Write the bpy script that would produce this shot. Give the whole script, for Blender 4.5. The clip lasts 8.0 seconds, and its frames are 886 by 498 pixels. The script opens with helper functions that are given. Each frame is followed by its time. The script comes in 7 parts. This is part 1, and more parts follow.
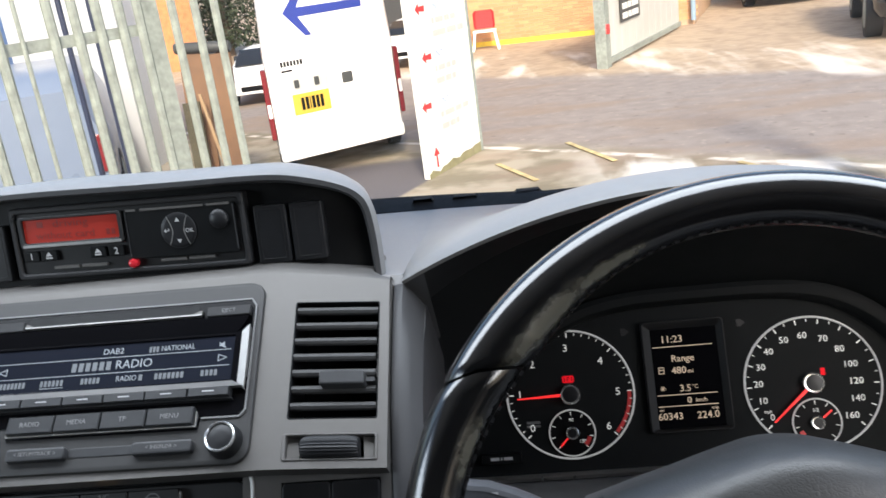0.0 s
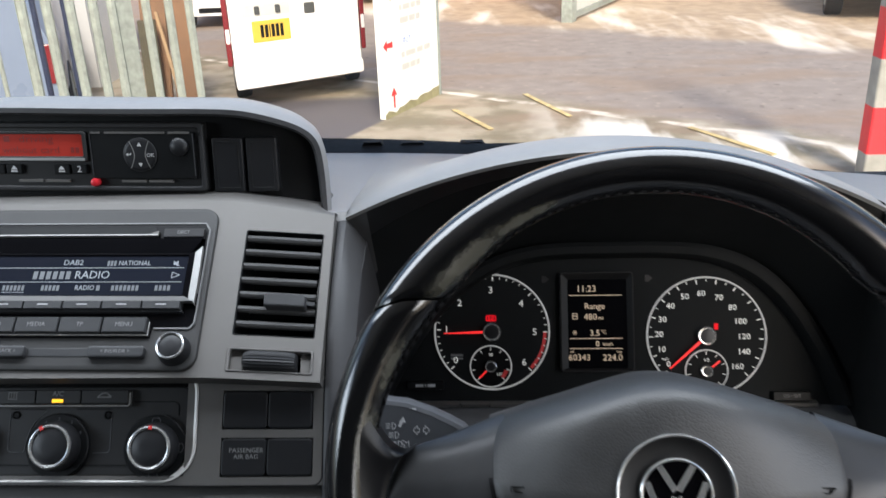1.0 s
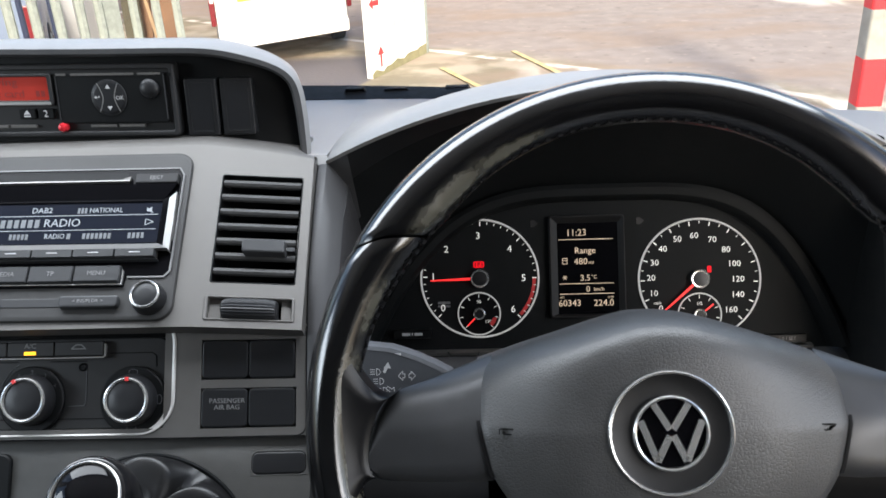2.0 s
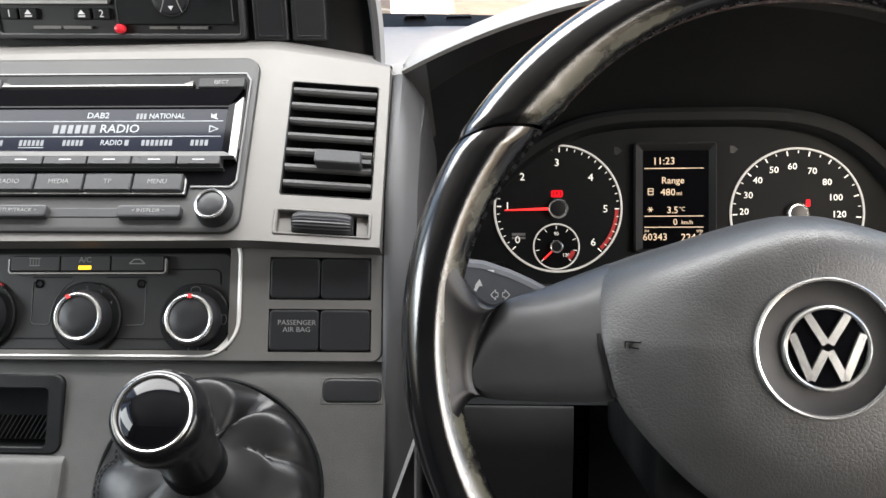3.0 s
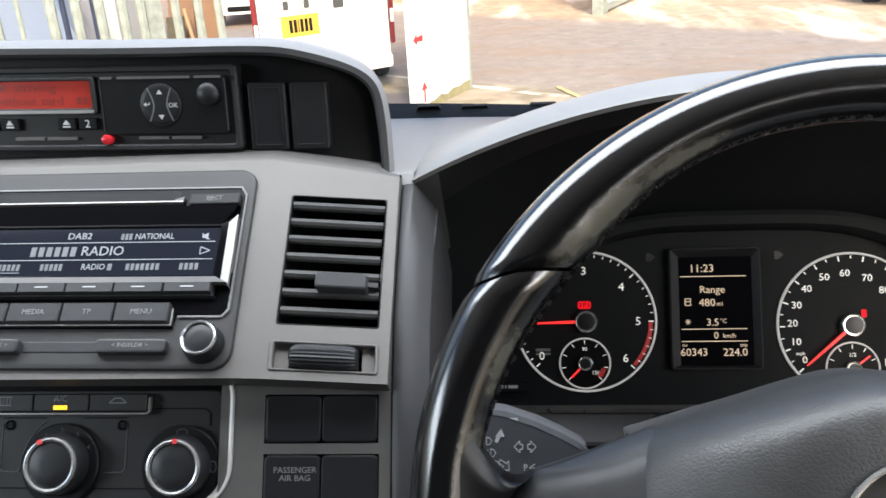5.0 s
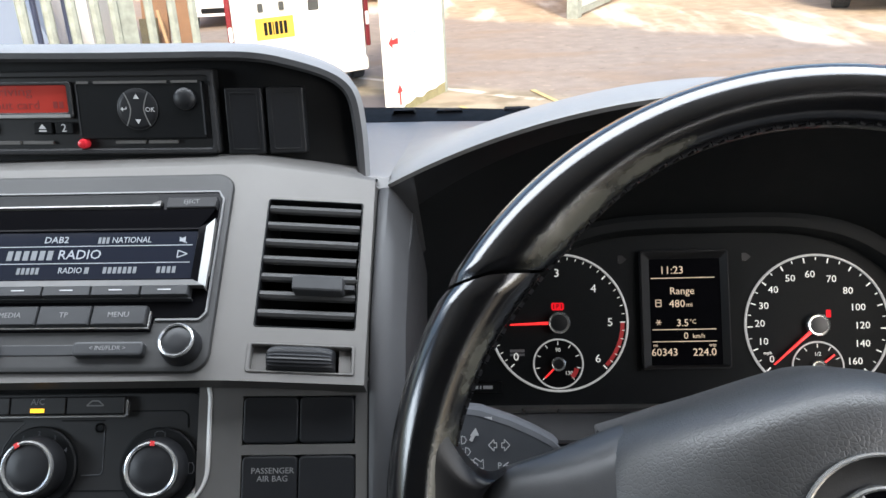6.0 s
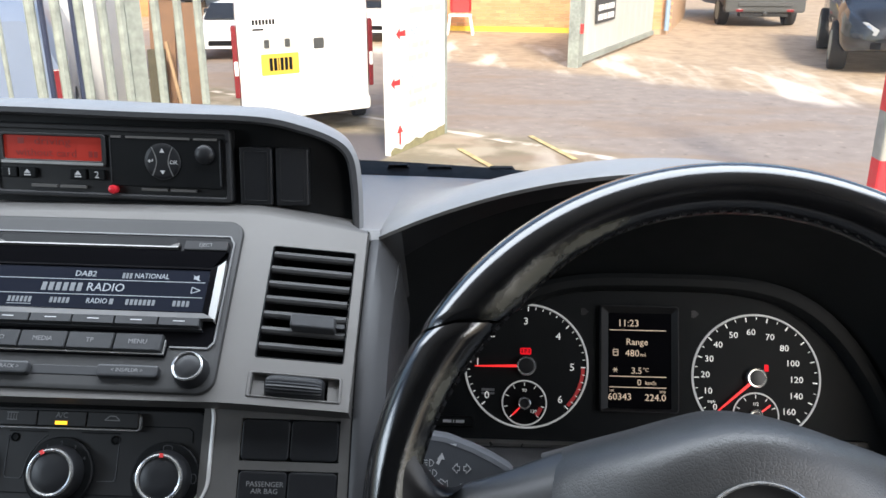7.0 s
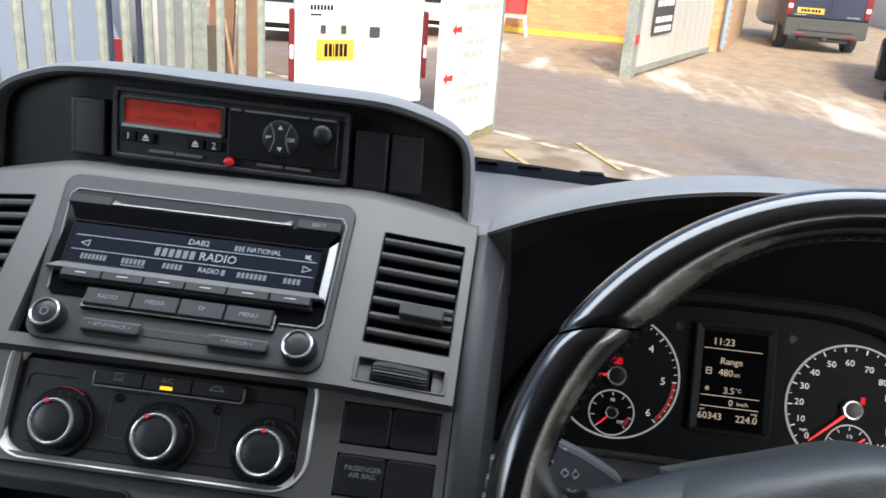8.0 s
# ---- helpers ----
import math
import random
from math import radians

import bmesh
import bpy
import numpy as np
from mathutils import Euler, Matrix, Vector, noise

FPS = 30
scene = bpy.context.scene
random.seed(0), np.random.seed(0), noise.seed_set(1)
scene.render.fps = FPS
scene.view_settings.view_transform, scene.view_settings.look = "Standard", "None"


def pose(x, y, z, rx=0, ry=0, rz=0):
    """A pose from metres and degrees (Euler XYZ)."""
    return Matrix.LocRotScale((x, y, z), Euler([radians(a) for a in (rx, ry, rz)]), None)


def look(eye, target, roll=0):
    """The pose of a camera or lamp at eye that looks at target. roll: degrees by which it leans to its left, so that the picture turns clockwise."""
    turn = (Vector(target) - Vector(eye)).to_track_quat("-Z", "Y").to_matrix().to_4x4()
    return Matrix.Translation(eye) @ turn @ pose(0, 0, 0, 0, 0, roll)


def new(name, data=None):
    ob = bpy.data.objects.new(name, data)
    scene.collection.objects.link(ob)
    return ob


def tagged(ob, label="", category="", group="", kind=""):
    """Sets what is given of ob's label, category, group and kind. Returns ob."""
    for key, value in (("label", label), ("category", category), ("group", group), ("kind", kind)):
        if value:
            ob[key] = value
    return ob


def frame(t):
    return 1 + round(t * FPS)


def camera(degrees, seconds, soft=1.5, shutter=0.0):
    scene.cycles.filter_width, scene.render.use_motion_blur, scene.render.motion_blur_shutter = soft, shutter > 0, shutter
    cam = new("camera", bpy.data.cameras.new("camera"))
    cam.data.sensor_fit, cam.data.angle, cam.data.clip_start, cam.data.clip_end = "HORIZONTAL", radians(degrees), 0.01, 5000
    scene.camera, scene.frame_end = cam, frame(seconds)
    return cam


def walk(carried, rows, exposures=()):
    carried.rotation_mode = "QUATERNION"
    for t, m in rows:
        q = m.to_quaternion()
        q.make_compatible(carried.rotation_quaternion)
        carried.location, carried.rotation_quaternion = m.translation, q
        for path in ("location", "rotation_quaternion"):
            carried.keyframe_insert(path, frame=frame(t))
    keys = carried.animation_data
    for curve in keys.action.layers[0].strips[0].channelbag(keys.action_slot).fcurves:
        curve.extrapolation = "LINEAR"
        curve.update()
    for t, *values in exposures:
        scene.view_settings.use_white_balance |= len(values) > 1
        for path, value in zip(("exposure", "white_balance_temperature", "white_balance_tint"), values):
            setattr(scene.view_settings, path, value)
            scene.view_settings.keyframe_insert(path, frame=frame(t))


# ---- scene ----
cam = camera(55.0, 8.0, shutter=0.35)
PATH = [
    (0, (0.063, 0.059, 1.522), (-0.168, 1.942, 0.889), -7.7),
    (0.5, (0.066, 0.04, 1.516), (-0.087, 1.927, 0.87), -4.3),
    (1, (0.077, 0.002, 1.542), (-0.042, 1.845, 0.775), -2.2),
    (1.2, (0.085, -0.021, 1.553), (-0.03, 1.812, 0.762), -2.1),
    (2.3, (0.071, 0.045, 1.497), (-0.027, 1.842, 0.626), -3.1),
    (2.5, (0.055, 0.058, 1.482), (-0.064, 1.848, 0.598), -2.8),
    (3, (0.029, 0.044, 1.463), (-0.111, 1.825, 0.563), -2.2),
    (3.5, (0.029, 0.044, 1.465), (-0.128, 1.835, 0.589), -2.5),
    (4, (0.02, 0.041, 1.466), (-0.186, 1.837, 0.612), -3.0),
    (4.5, (0.014, 0.083, 1.48), (-0.199, 1.909, 0.692), -2.8),
    (5, (0.028, 0.115, 1.475), (-0.157, 1.953, 0.707), -3.4),
    (5.2, (0.032, 0.112, 1.475), (-0.13, 1.952, 0.708), -3.5),
    (6.3, (0.027, 0.102, 1.484), (-0.083, 1.949, 0.723), -2.3),
    (6.5, (0.026, 0.083, 1.493), (-0.074, 1.942, 0.764), -1.5),
    (7, (0.043, 0.038, 1.514), (-0.071, 1.915, 0.834), -0.1),
    (7.5, (0.024, 0.042, 1.518), (-0.135, 1.915, 0.835), 1.8),
    (8, (-0.015, 0.036, 1.51), (-0.201, 1.905, 0.822), 4.3),
]
EXPOSURES = [(0, 1.08, 6450, 10), (0.5, 0.97, 6450, 10), (1.2, 0.98, 6480, 10), (2.4, 1.75, 6850, 10), (3.0, 2.10, 7300, 12), (4.2, 2.12, 7300, 12), (4.5, 2.02, 7150, 11), (4.7, 1.74, 6950, 11), (5.2, 1.40, 6650, 10), (6.5, 1.42, 6500, 10), (7.0, 1.20, 6400, 10), (7.5, 1.04, 6400, 10), (8.0, 1.02, 6400, 10)]
walk(cam, [(t, look(eye, target, roll)) for t, eye, target, roll in PATH], EXPOSURES)
SKY, SUN = 0.15, 2.4
W_FRONT, W_LEFT, W_RIGHT = 5.9, 1.6, 0.75

# ---- world, sun ----
world = bpy.data.worlds.new("sky")
scene.world = world
world.use_nodes = True
wn = world.node_tree.nodes
sky = wn.new("ShaderNodeTexSky")
sky.sky_type, sky.sun_disc = "NISHITA", False
sky.sun_elevation, sky.sun_rotation = radians(35), radians(167)
sky.dust_density, sky.ozone_density = 3.0, 1.0
wn["Background"].inputs["Strength"].default_value = SKY
world.node_tree.links.new(sky.outputs[0], wn["Background"].inputs["Color"])
sun_data = bpy.data.lights.new("sun", "SUN")
sun_data.energy, sun_data.angle, sun_data.color = SUN, radians(9), (1.0, 0.885, 0.73)
sun = new("sun", sun_data)
sun.matrix_world = look((2.2, -9.7, 7.0), (0, 0, 0))


def window_light(name, at, to, wide, high, watts, color):
    """The sky's light through a window opening of the cab."""
    d = bpy.data.lights.new(name, "AREA")
    d.shape, d.size, d.size_y, d.energy, d.color = "RECTANGLE", wide, high, watts, color
    new(name, d).matrix_world = look(at, to)


window_light("sky_light_windscreen", (-0.12, 0.62, 1.75), (-0.12, 0.30, 1.40), 1.40, 0.30, W_FRONT, (0.87, 0.93, 1.0))
window_light("sky_light_left", (-1.08, 0.06, 1.58), (0.2, 0.25, 1.2), 0.62, 0.22, W_LEFT, (0.82, 0.92, 1.0))
window_light("sky_light_right", (0.58, 0.06, 1.45), (-0.4, 0.30, 1.15), 0.62, 0.10, W_RIGHT, (0.94, 0.94, 0.95))


# ---- materials ----
def material(name, color, rough=0.5, metal=0.0, vary=0.12, grain=60.0, bump=0.0, bump_scale=900.0, glow=0.0, coat=0.0, island=0.0, spec=0.5):
    m = bpy.data.materials.new(name)
    m.use_nodes = True
    nt = m.node_tree
    b = nt.nodes["Principled BSDF"]
    b.inputs["Roughness"].default_value = rough
    b.inputs["Metallic"].default_value = metal
    b.inputs["Coat Weight"].default_value = coat
    b.inputs["Specular IOR Level"].default_value = spec
    tc = nt.nodes.new("ShaderNodeTexCoord")
    src = None
    if vary > 0:
        n1 = nt.nodes.new("ShaderNodeTexNoise")
        n1.inputs["Scale"].default_value, n1.inputs["Detail"].default_value = grain, 5.0
        n2 = nt.nodes.new("ShaderNodeTexNoise")
        n2.inputs["Scale"].default_value, n2.inputs["Detail"].default_value = grain / 9, 3.0
        for n in (n1, n2):
            nt.links.new(tc.outputs["Object"], n.inputs["Vector"])
        add = nt.nodes.new("ShaderNodeMath")
        add.operation = "ADD"
        nt.links.new(n1.outputs[0], add.inputs[0])
        nt.links.new(n2.outputs[0], add.inputs[1])
        src = add.outputs[0]
        if island:
            oi = nt.nodes.new("ShaderNodeObjectInfo")
            ma = nt.nodes.new("ShaderNodeMath")
            ma.operation = "MULTIPLY_ADD"
            ma.inputs[1].default_value = island
            nt.links.new(oi.outputs["Random"], ma.inputs[0])
            nt.links.new(src, ma.inputs[2])
            src = ma.outputs[0]
        r = nt.nodes.new("ShaderNodeMapRange")
        r.inputs["From Min"].default_value, r.inputs["From Max"].default_value = 0.6, 1.4 + island
        r.inputs["To Min"].default_value, r.inputs["To Max"].default_value = 1 - vary, 1 + vary
        nt.links.new(src, r.inputs["Value"])
        mx = nt.nodes.new("ShaderNodeVectorMath")
        mx.operation = "SCALE"
        mx.inputs[0].default_value = color
        nt.links.new(r.outputs[0], mx.inputs["Scale"])
        nt.links.new(mx.outputs[0], b.inputs["Base Color"])
        rr = nt.nodes.new("ShaderNodeMapRange")
        rr.inputs["From Min"].default_value, rr.inputs["From Max"].default_value = 0.6, 1.4
        rr.inputs["To Min"].default_value, rr.inputs["To Max"].default_value = rough * 0.85, min(1, rough * 1.15)
        nt.links.new(add.outputs[0], rr.inputs["Value"])
        nt.links.new(rr.outputs[0], b.inputs["Roughness"])
    else:
        b.inputs["Base Color"].default_value = (*color, 1)
    if bump > 0:
        nb = nt.nodes.new("ShaderNodeTexNoise")
        nb.inputs["Scale"].default_value, nb.inputs["Detail"].default_value = bump_scale, 2.0
        nt.links.new(tc.outputs["Object"], nb.inputs["Vector"])
        bp = nt.nodes.new("ShaderNodeBump")
        bp.inputs["Strength"].default_value, bp.inputs["Distance"].default_value = bump, 0.6 / bump_scale
        nt.links.new(nb.outputs[0], bp.inputs["Height"])
        nt.links.new(bp.outputs[0], b.inputs["Normal"])
    if glow > 0:
        b.inputs["Emission Color"].default_value = (*color, 1)
        b.inputs["Emission Strength"].default_value = glow
    return m


def cell_grain(m, scale, strength, distance):
    """Adds pebbled leather relief to a material."""
    nt = m.node_tree
    tc = nt.nodes.new("ShaderNodeTexCoord")
    wv = nt.nodes.new("ShaderNodeTexNoise")
    wv.inputs["Scale"].default_value = scale * 0.7
    mixv = nt.nodes.new("ShaderNodeMix")
    mixv.data_type = "VECTOR"
    mixv.inputs["Factor"].default_value = 0.0008
    nt.links.new(tc.outputs["Object"], mixv.inputs[4])
    nt.links.new(tc.outputs["Object"], wv.inputs["Vector"])
    nt.links.new(wv.outputs["Color"], mixv.inputs[5])
    vo = nt.nodes.new("ShaderNodeTexVoronoi")
    vo.feature = "DISTANCE_TO_EDGE"
    vo.inputs["Scale"].default_value = scale
    nt.links.new(mixv.outputs[1], vo.inputs["Vector"])
    lim = nt.nodes.new("ShaderNodeMapRange")
    lim.inputs["From Max"].default_value = 0.18
    nt.links.new(vo.outputs["Distance"], lim.inputs["Value"])
    bp = nt.nodes.new("ShaderNodeBump")
    bp.inputs["Strength"].default_value, bp.inputs["Distance"].default_value = strength, distance
    nt.links.new(lim.outputs[0], bp.inputs["Height"])
    nt.links.new(bp.outputs[0], nt.nodes["Principled BSDF"].inputs["Normal"])
    return m


# one plastic in two tones: lit upward faces pale, shaded upright faces dark
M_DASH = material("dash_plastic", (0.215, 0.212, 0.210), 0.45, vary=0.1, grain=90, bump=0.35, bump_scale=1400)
M_SIDE = material("shaded_side_plastic", (0.046, 0.046, 0.048), 0.5, vary=0.1, grain=90, bump=0.35, bump_scale=1400)
M_LOW = material("lower_dash_plastic", (0.070, 0.069, 0.066), 0.52, vary=0.12, grain=130, bump=0.55, bump_scale=1700)
M_BLACK = material("black_plastic", (0.0055, 0.006, 0.0065), 0.45, vary=0.15, grain=120, bump=0.25, bump_scale=1600, spec=0.2)
M_LINING = material("hood_lining", (0.0095, 0.0105, 0.0110), 0.62, vary=0.15, grain=60, bump=0.3, bump_scale=1200, spec=0.12)
M_SATIN = material("satin_black_button", (0.015, 0.0155, 0.017), 0.38, vary=0.1, grain=150, spec=0.35)
M_GREY = material("dark_grey_fascia", (0.026, 0.026, 0.027), 0.50, vary=0.1, grain=120, bump=0.15, bump_scale=1800, spec=0.25)
M_RADIO = material("radio_grey_plastic", (0.038, 0.0375, 0.037), 0.46, vary=0.1, grain=120, bump=0.15, bump_scale=1800, spec=0.35)
M_BTN = material("grey_button", (0.036, 0.037, 0.039), 0.40, vary=0.1, grain=150, spec=0.35)
M_PANEL = material("heater_panel_plastic", (0.0095, 0.0095, 0.0100), 0.5, vary=0.1, grain=120, bump=0.15, bump_scale=1800)
M_GLOSS = material("gloss_black", (0.004, 0.004, 0.005), 0.09, vary=0.1, grain=40, spec=0.08)
M_PIANO = material("piano_black", (0.004, 0.004, 0.005), 0.05, vary=0.1, grain=40, spec=0.3)
M_GRIP = material("satin_leather", (0.008, 0.008, 0.009), 0.24, vary=0.2, grain=60, spec=0.7)
M_FLARE = material("dull_leather", (0.008, 0.008, 0.009), 0.34, vary=0.25, grain=90, spec=0.3)
M_SILVER = material("silver_fascia", (0.134, 0.128, 0.121), 0.52, metal=0.45, vary=0.06, grain=160, bump=0.12, bump_scale=2200)
M_TRIM = material("bright_trim", (0.50, 0.485, 0.46), 0.3, metal=0.9, vary=0.05, grain=120)
M_BEVEL = material("dull_metal", (0.30, 0.295, 0.285), 0.42, metal=0.7, vary=0.08, grain=120)
# heater edge: window light on its bevel put into a paler silver
M_SURROUND = material("lit_silver_edge", (0.64, 0.625, 0.60), 0.40, metal=0.2, vary=0.06, grain=120)
M_CHROME = material("chrome", (0.66, 0.66, 0.65), 0.22, metal=0.8, vary=0.04, grain=60)
M_LEATHER = cell_grain(material("wheel_leather", (0.006, 0.006, 0.0065), 0.15, vary=0.35, grain=50, spec=1.0), 800, 0.04, 0.0004)
M_HUB = cell_grain(material("hub_leathergrain", (0.056, 0.0560, 0.0560), 0.42, vary=0.14, grain=70, spec=0.7), 500, 0.18, 0.0006)
M_SPOKE = material("spoke_plastic", (0.042, 0.043, 0.045), 0.34, vary=0.1, grain=120, bump=0.15, bump_scale=1800)
M_STALK = material("stalk_plastic", (0.080, 0.083, 0.090), 0.32, vary=0.1, grain=120, bump=0.15, bump_scale=1800)
M_BOOT = cell_grain(material("gaiter_leather", (0.0085, 0.0085, 0.009), 0.36, vary=0.2, grain=60), 900, 0.10, 0.0003)
M_STITCH = material("stitching", (0.016, 0.016, 0.017), 0.9, vary=0.2, grain=400, spec=0.1)
M_LCD = material("lcd_navy", (0.0125, 0.0145, 0.0215), 0.07, vary=0.05, grain=30, glow=0.07, spec=0.10)
M_LCDTXT = material("lcd_letters", (0.24, 0.26, 0.28), 0.4, vary=0, glow=0.11)
M_LCDBAR = material("lcd_bars", (0.115, 0.125, 0.135), 0.4, vary=0, glow=0.08)
M_RED = material("red_lcd", (0.34, 0.03, 0.02), 0.25, vary=0.1, grain=40, glow=0.10)
M_REDTXT = material("red_lcd_letters", (0.10, 0.008, 0.006), 0.4, vary=0, glow=0.4)
M_REDGLOW = material("red_lamp", (0.8, 0.01, 0.02), 0.5, vary=0, glow=0.22, spec=0.1)
M_LED = material("red_lens", (0.5, 0.02, 0.03), 0.3, vary=0, glow=0.08)
M_NEEDLE = material("red_needle", (0.9, 0.03, 0.03), 0.4, vary=0, glow=0.45)
M_REDPAINT = material("red_mark", (0.7, 0.05, 0.05), 0.4, vary=0.05)
M_AMBER = material("amber_lamp", (1.0, 0.50, 0.02), 0.4, vary=0, glow=0.8)
M_DIALTXT = material("dial_letters", (0.8, 0.8, 0.76), 0.5, vary=0, glow=0.22)
M_DISTXT = material("display_letters", (0.78, 0.60, 0.43), 0.5, vary=0, glow=0.19)
M_PRINT = material("white_print", (0.55, 0.55, 0.55), 0.5, vary=0.05)
M_DIM = material("grey_print", (0.19, 0.19, 0.19), 0.5, vary=0.05)
M_RING = material("white_ring", (0.55, 0.55, 0.54), 0.4, vary=0.05, glow=0.16)
M_DIAL = material("dial_face", (0.004, 0.004, 0.0045), 0.5, vary=0.15, grain=80, spec=0.12)
M_RUBBER = material("rubber", (0.006, 0.006, 0.0065), 0.7, vary=0.2, grain=80, spec=0.15)
M_HEAD = material("cab_trim", (0.30, 0.295, 0.285), 0.8, vary=0.1, grain=40, bump=0.3, bump_scale=500)


# ---- building helpers ----
def part(name, bm, mat, parent=None, label="", smooth=35):
    """Links a bmesh as one mesh object, under a thing or part."""
    me = bpy.data.meshes.new(name)
    off = Vector((0, 0, 0))
    p = parent
    while p is not None:
        off += p.location
        p = p.parent
    if parent is not None:
        bmesh.ops.translate(bm, verts=bm.verts, vec=-off)
    bmesh.ops.recalc_face_normals(bm, faces=bm.faces)
    bm.to_mesh(me)
    bm.free()
    for mm in mat if isinstance(mat, (list, tuple)) else (mat,):
        me.materials.append(mm)
    if smooth:
        for p in me.polygons:
            p.use_smooth = True
        me.set_sharp_from_angle(angle=radians(smooth))
    ob = new(name, me)
    ob.parent = parent
    if label:
        tagged(ob, label)
    return ob


def thing(name, at, label, category, group="", kind=""):
    ob = new(name)
    ob.location = at
    ob.empty_display_size = 0.02
    return tagged(ob, label, category, group, kind)


def solo(ob, label, category, group="", kind=""):
    return tagged(ob, label, category, group, kind)


def lean_frame(x, y, z, lean, bow=0.0, start=0.115, mid=-0.251):
    """Maps (across, up the slope, out of the face) to the world, on a face that leans back and bows away at its sides."""
    a = radians(lean)
    u, n = Vector((0, math.sin(a), math.cos(a))), Vector((0, -math.cos(a), math.sin(a)))
    o = Vector((x, y, z))

    def f(p, s, h=0.0):
        q = o + Vector((p, 0, 0)) + u * s
        t = max(0.0, abs(q.x - mid) - start)
        back = bow * t * t / (t + 0.012)
        return q + n * (h - back)
    return f


FA = lean_frame(0, 0.534, 1.240, 51, 0.16)         # upper centre console
FA0 = FA


def FA(u, s, h=0.0):
    """The upper console, whose outer parts widen a little towards the foot."""
    d = abs(u + 0.251)
    w = max(0, min(1, (d - 0.118) / 0.05)) * max(0, min(1, (0.201 - d) / 0.01))
    return FA0(u + math.copysign(0.03 * w * (0.06 - s), u + 0.251), s, h)


FB = lean_frame(0, 0.508, 1.183, 34, 0.14)         # lower centre console
FT = lean_frame(0, 0.655, 1.338, 10, 0.30, 0.12)   # tachograph podium
FC = lean_frame(0, 0.688, 1.175, 25.8)             # instrument cluster
FW = lean_frame(0.1695, 0.3635, 1.2525, 28.2)      # steering wheel
FL = lambda x, y, z: Vector((x, y, z))


def FTT(u, s, h=0.0):
    """The podium face, for what sits in it slightly askew."""
    return FT(u, s - 0.023 * (u + 0.251), h)


def FTP(u, s, h=0.0):
    """The podium itself, a little taller and wider on its passenger side."""
    w = max(0.0, min(1.0, (-0.17 - u) / 0.19))
    return FT(u - 0.06 * max(0.0, -0.251 - u), s + 0.0048 * w * w * (3 - 2 * w), h)


def FRD(u, s, h=0.0):
    """The radio's face, set slightly askew in the console."""
    return FA(u, s - 0.011 * (u + 0.2505), h)


def rrect(u0, v0, u1, v1, r=0.002, n=4):
    pts = []
    for cx, cy, a0 in ((u1 - r, v1 - r, 0), (u0 + r, v1 - r, 90), (u0 + r, v0 + r, 180), (u1 - r, v0 + r, 270)):
        for i in range(n + 1):
            a = radians(a0 + 90 * i / n)
            pts.append((cx + r * math.cos(a), cy + r * math.sin(a)))
    return pts


def circle(cu, cv, r, n=40, ry=None):
    return [(cu + r * math.cos(2 * math.pi * i / n), cv + (ry or r) * math.sin(2 * math.pi * i / n)) for i in range(n)]


def shrink(pts, d):
    """Moves a counter-clockwise outline inwards by d."""
    out, k = [], len(pts)
    for i in range(k):
        a, b, c = Vector(pts[i - 1]), Vector(pts[i]), Vector(pts[(i + 1) % k])
        e1, e2 = (b - a), (c - b)
        if e1.length < 1e-9 or e2.length < 1e-9:
            out.append(pts[i])
            continue
        e1.normalize(), e2.normalize()
        n1, n2 = Vector((-e1.y, e1.x)), Vector((-e2.y, e2.x))
        s = n1 + n2
        s = s / max(0.4, s.length_squared) * 2 if s.length > 0.2 else n1
        q = b + s * d
        out.append((q.x, q.y))
    return out


def inset(pts, d):
    """shrink() by d, or by less where the outline would fold over."""
    for _ in range(8):
        q = shrink(pts, d)
        if all((Vector(pts[i]) - Vector(pts[i - 1])).dot(Vector(q[i]) - Vector(q[i - 1])) >= 0 for i in range(len(pts))):
            break
        d *= 0.7
    return q


def prism(bm, pts, h0, h1, f, edge=0.0006, bottom=False, cap=True):
    """An outline raised from h0 to h1 on the face f, with a rounded upper edge."""
    rings = [[bm.verts.new(f(u, v, h0)) for u, v in pts]]
    if edge > 0:
        rings.append([bm.verts.new(f(u, v, h1 - edge)) for u, v in pts])
        rings.append([bm.verts.new(f(u, v, h1 - edge * 0.3)) for u, v in inset(pts, edge * 0.3)])
        rings.append([bm.verts.new(f(u, v, h1)) for u, v in inset(pts, edge)])
        rings.append([bm.verts.new(f(u, v, h1)) for u, v in inset(pts, edge * 1.7)])
    else:
        rings.append([bm.verts.new(f(u, v, h1)) for u, v in pts])
    k = len(pts)
    for a, b in zip(rings, rings[1:]):
        for i in range(k):
            bm.faces.new((a[i], a[(i + 1) % k], b[(i + 1) % k], b[i]))
    if cap:
        bm.faces.new(rings[-1])
    if bottom:
        bm.faces.new(rings[0][::-1])
    return bm


def frame_ring(bm, outer, inner, h0, h1, f, edge=0.0006, deep=None):
    """A closed frame between two outlines of equal length."""
    k = len(outer)
    deep = h0 if deep is None else deep
    rows = [[f(u, v, h0) for u, v in outer], [f(u, v, h1 - edge) for u, v in outer], [f(u, v, h1) for u, v in shrink(outer, edge)],
            [f(u, v, h1) for u, v in shrink(inner, -edge)], [f(u, v, h1 - edge) for u, v in inner], [f(u, v, deep) for u, v in inner]]
    vs = [[bm.verts.new(p) for p in r] for r in rows]
    for a, b in zip(vs, vs[1:]):
        for i in range(k):
            bm.faces.new((a[i], a[(i + 1) % k], b[(i + 1) % k], b[i]))
    return bm


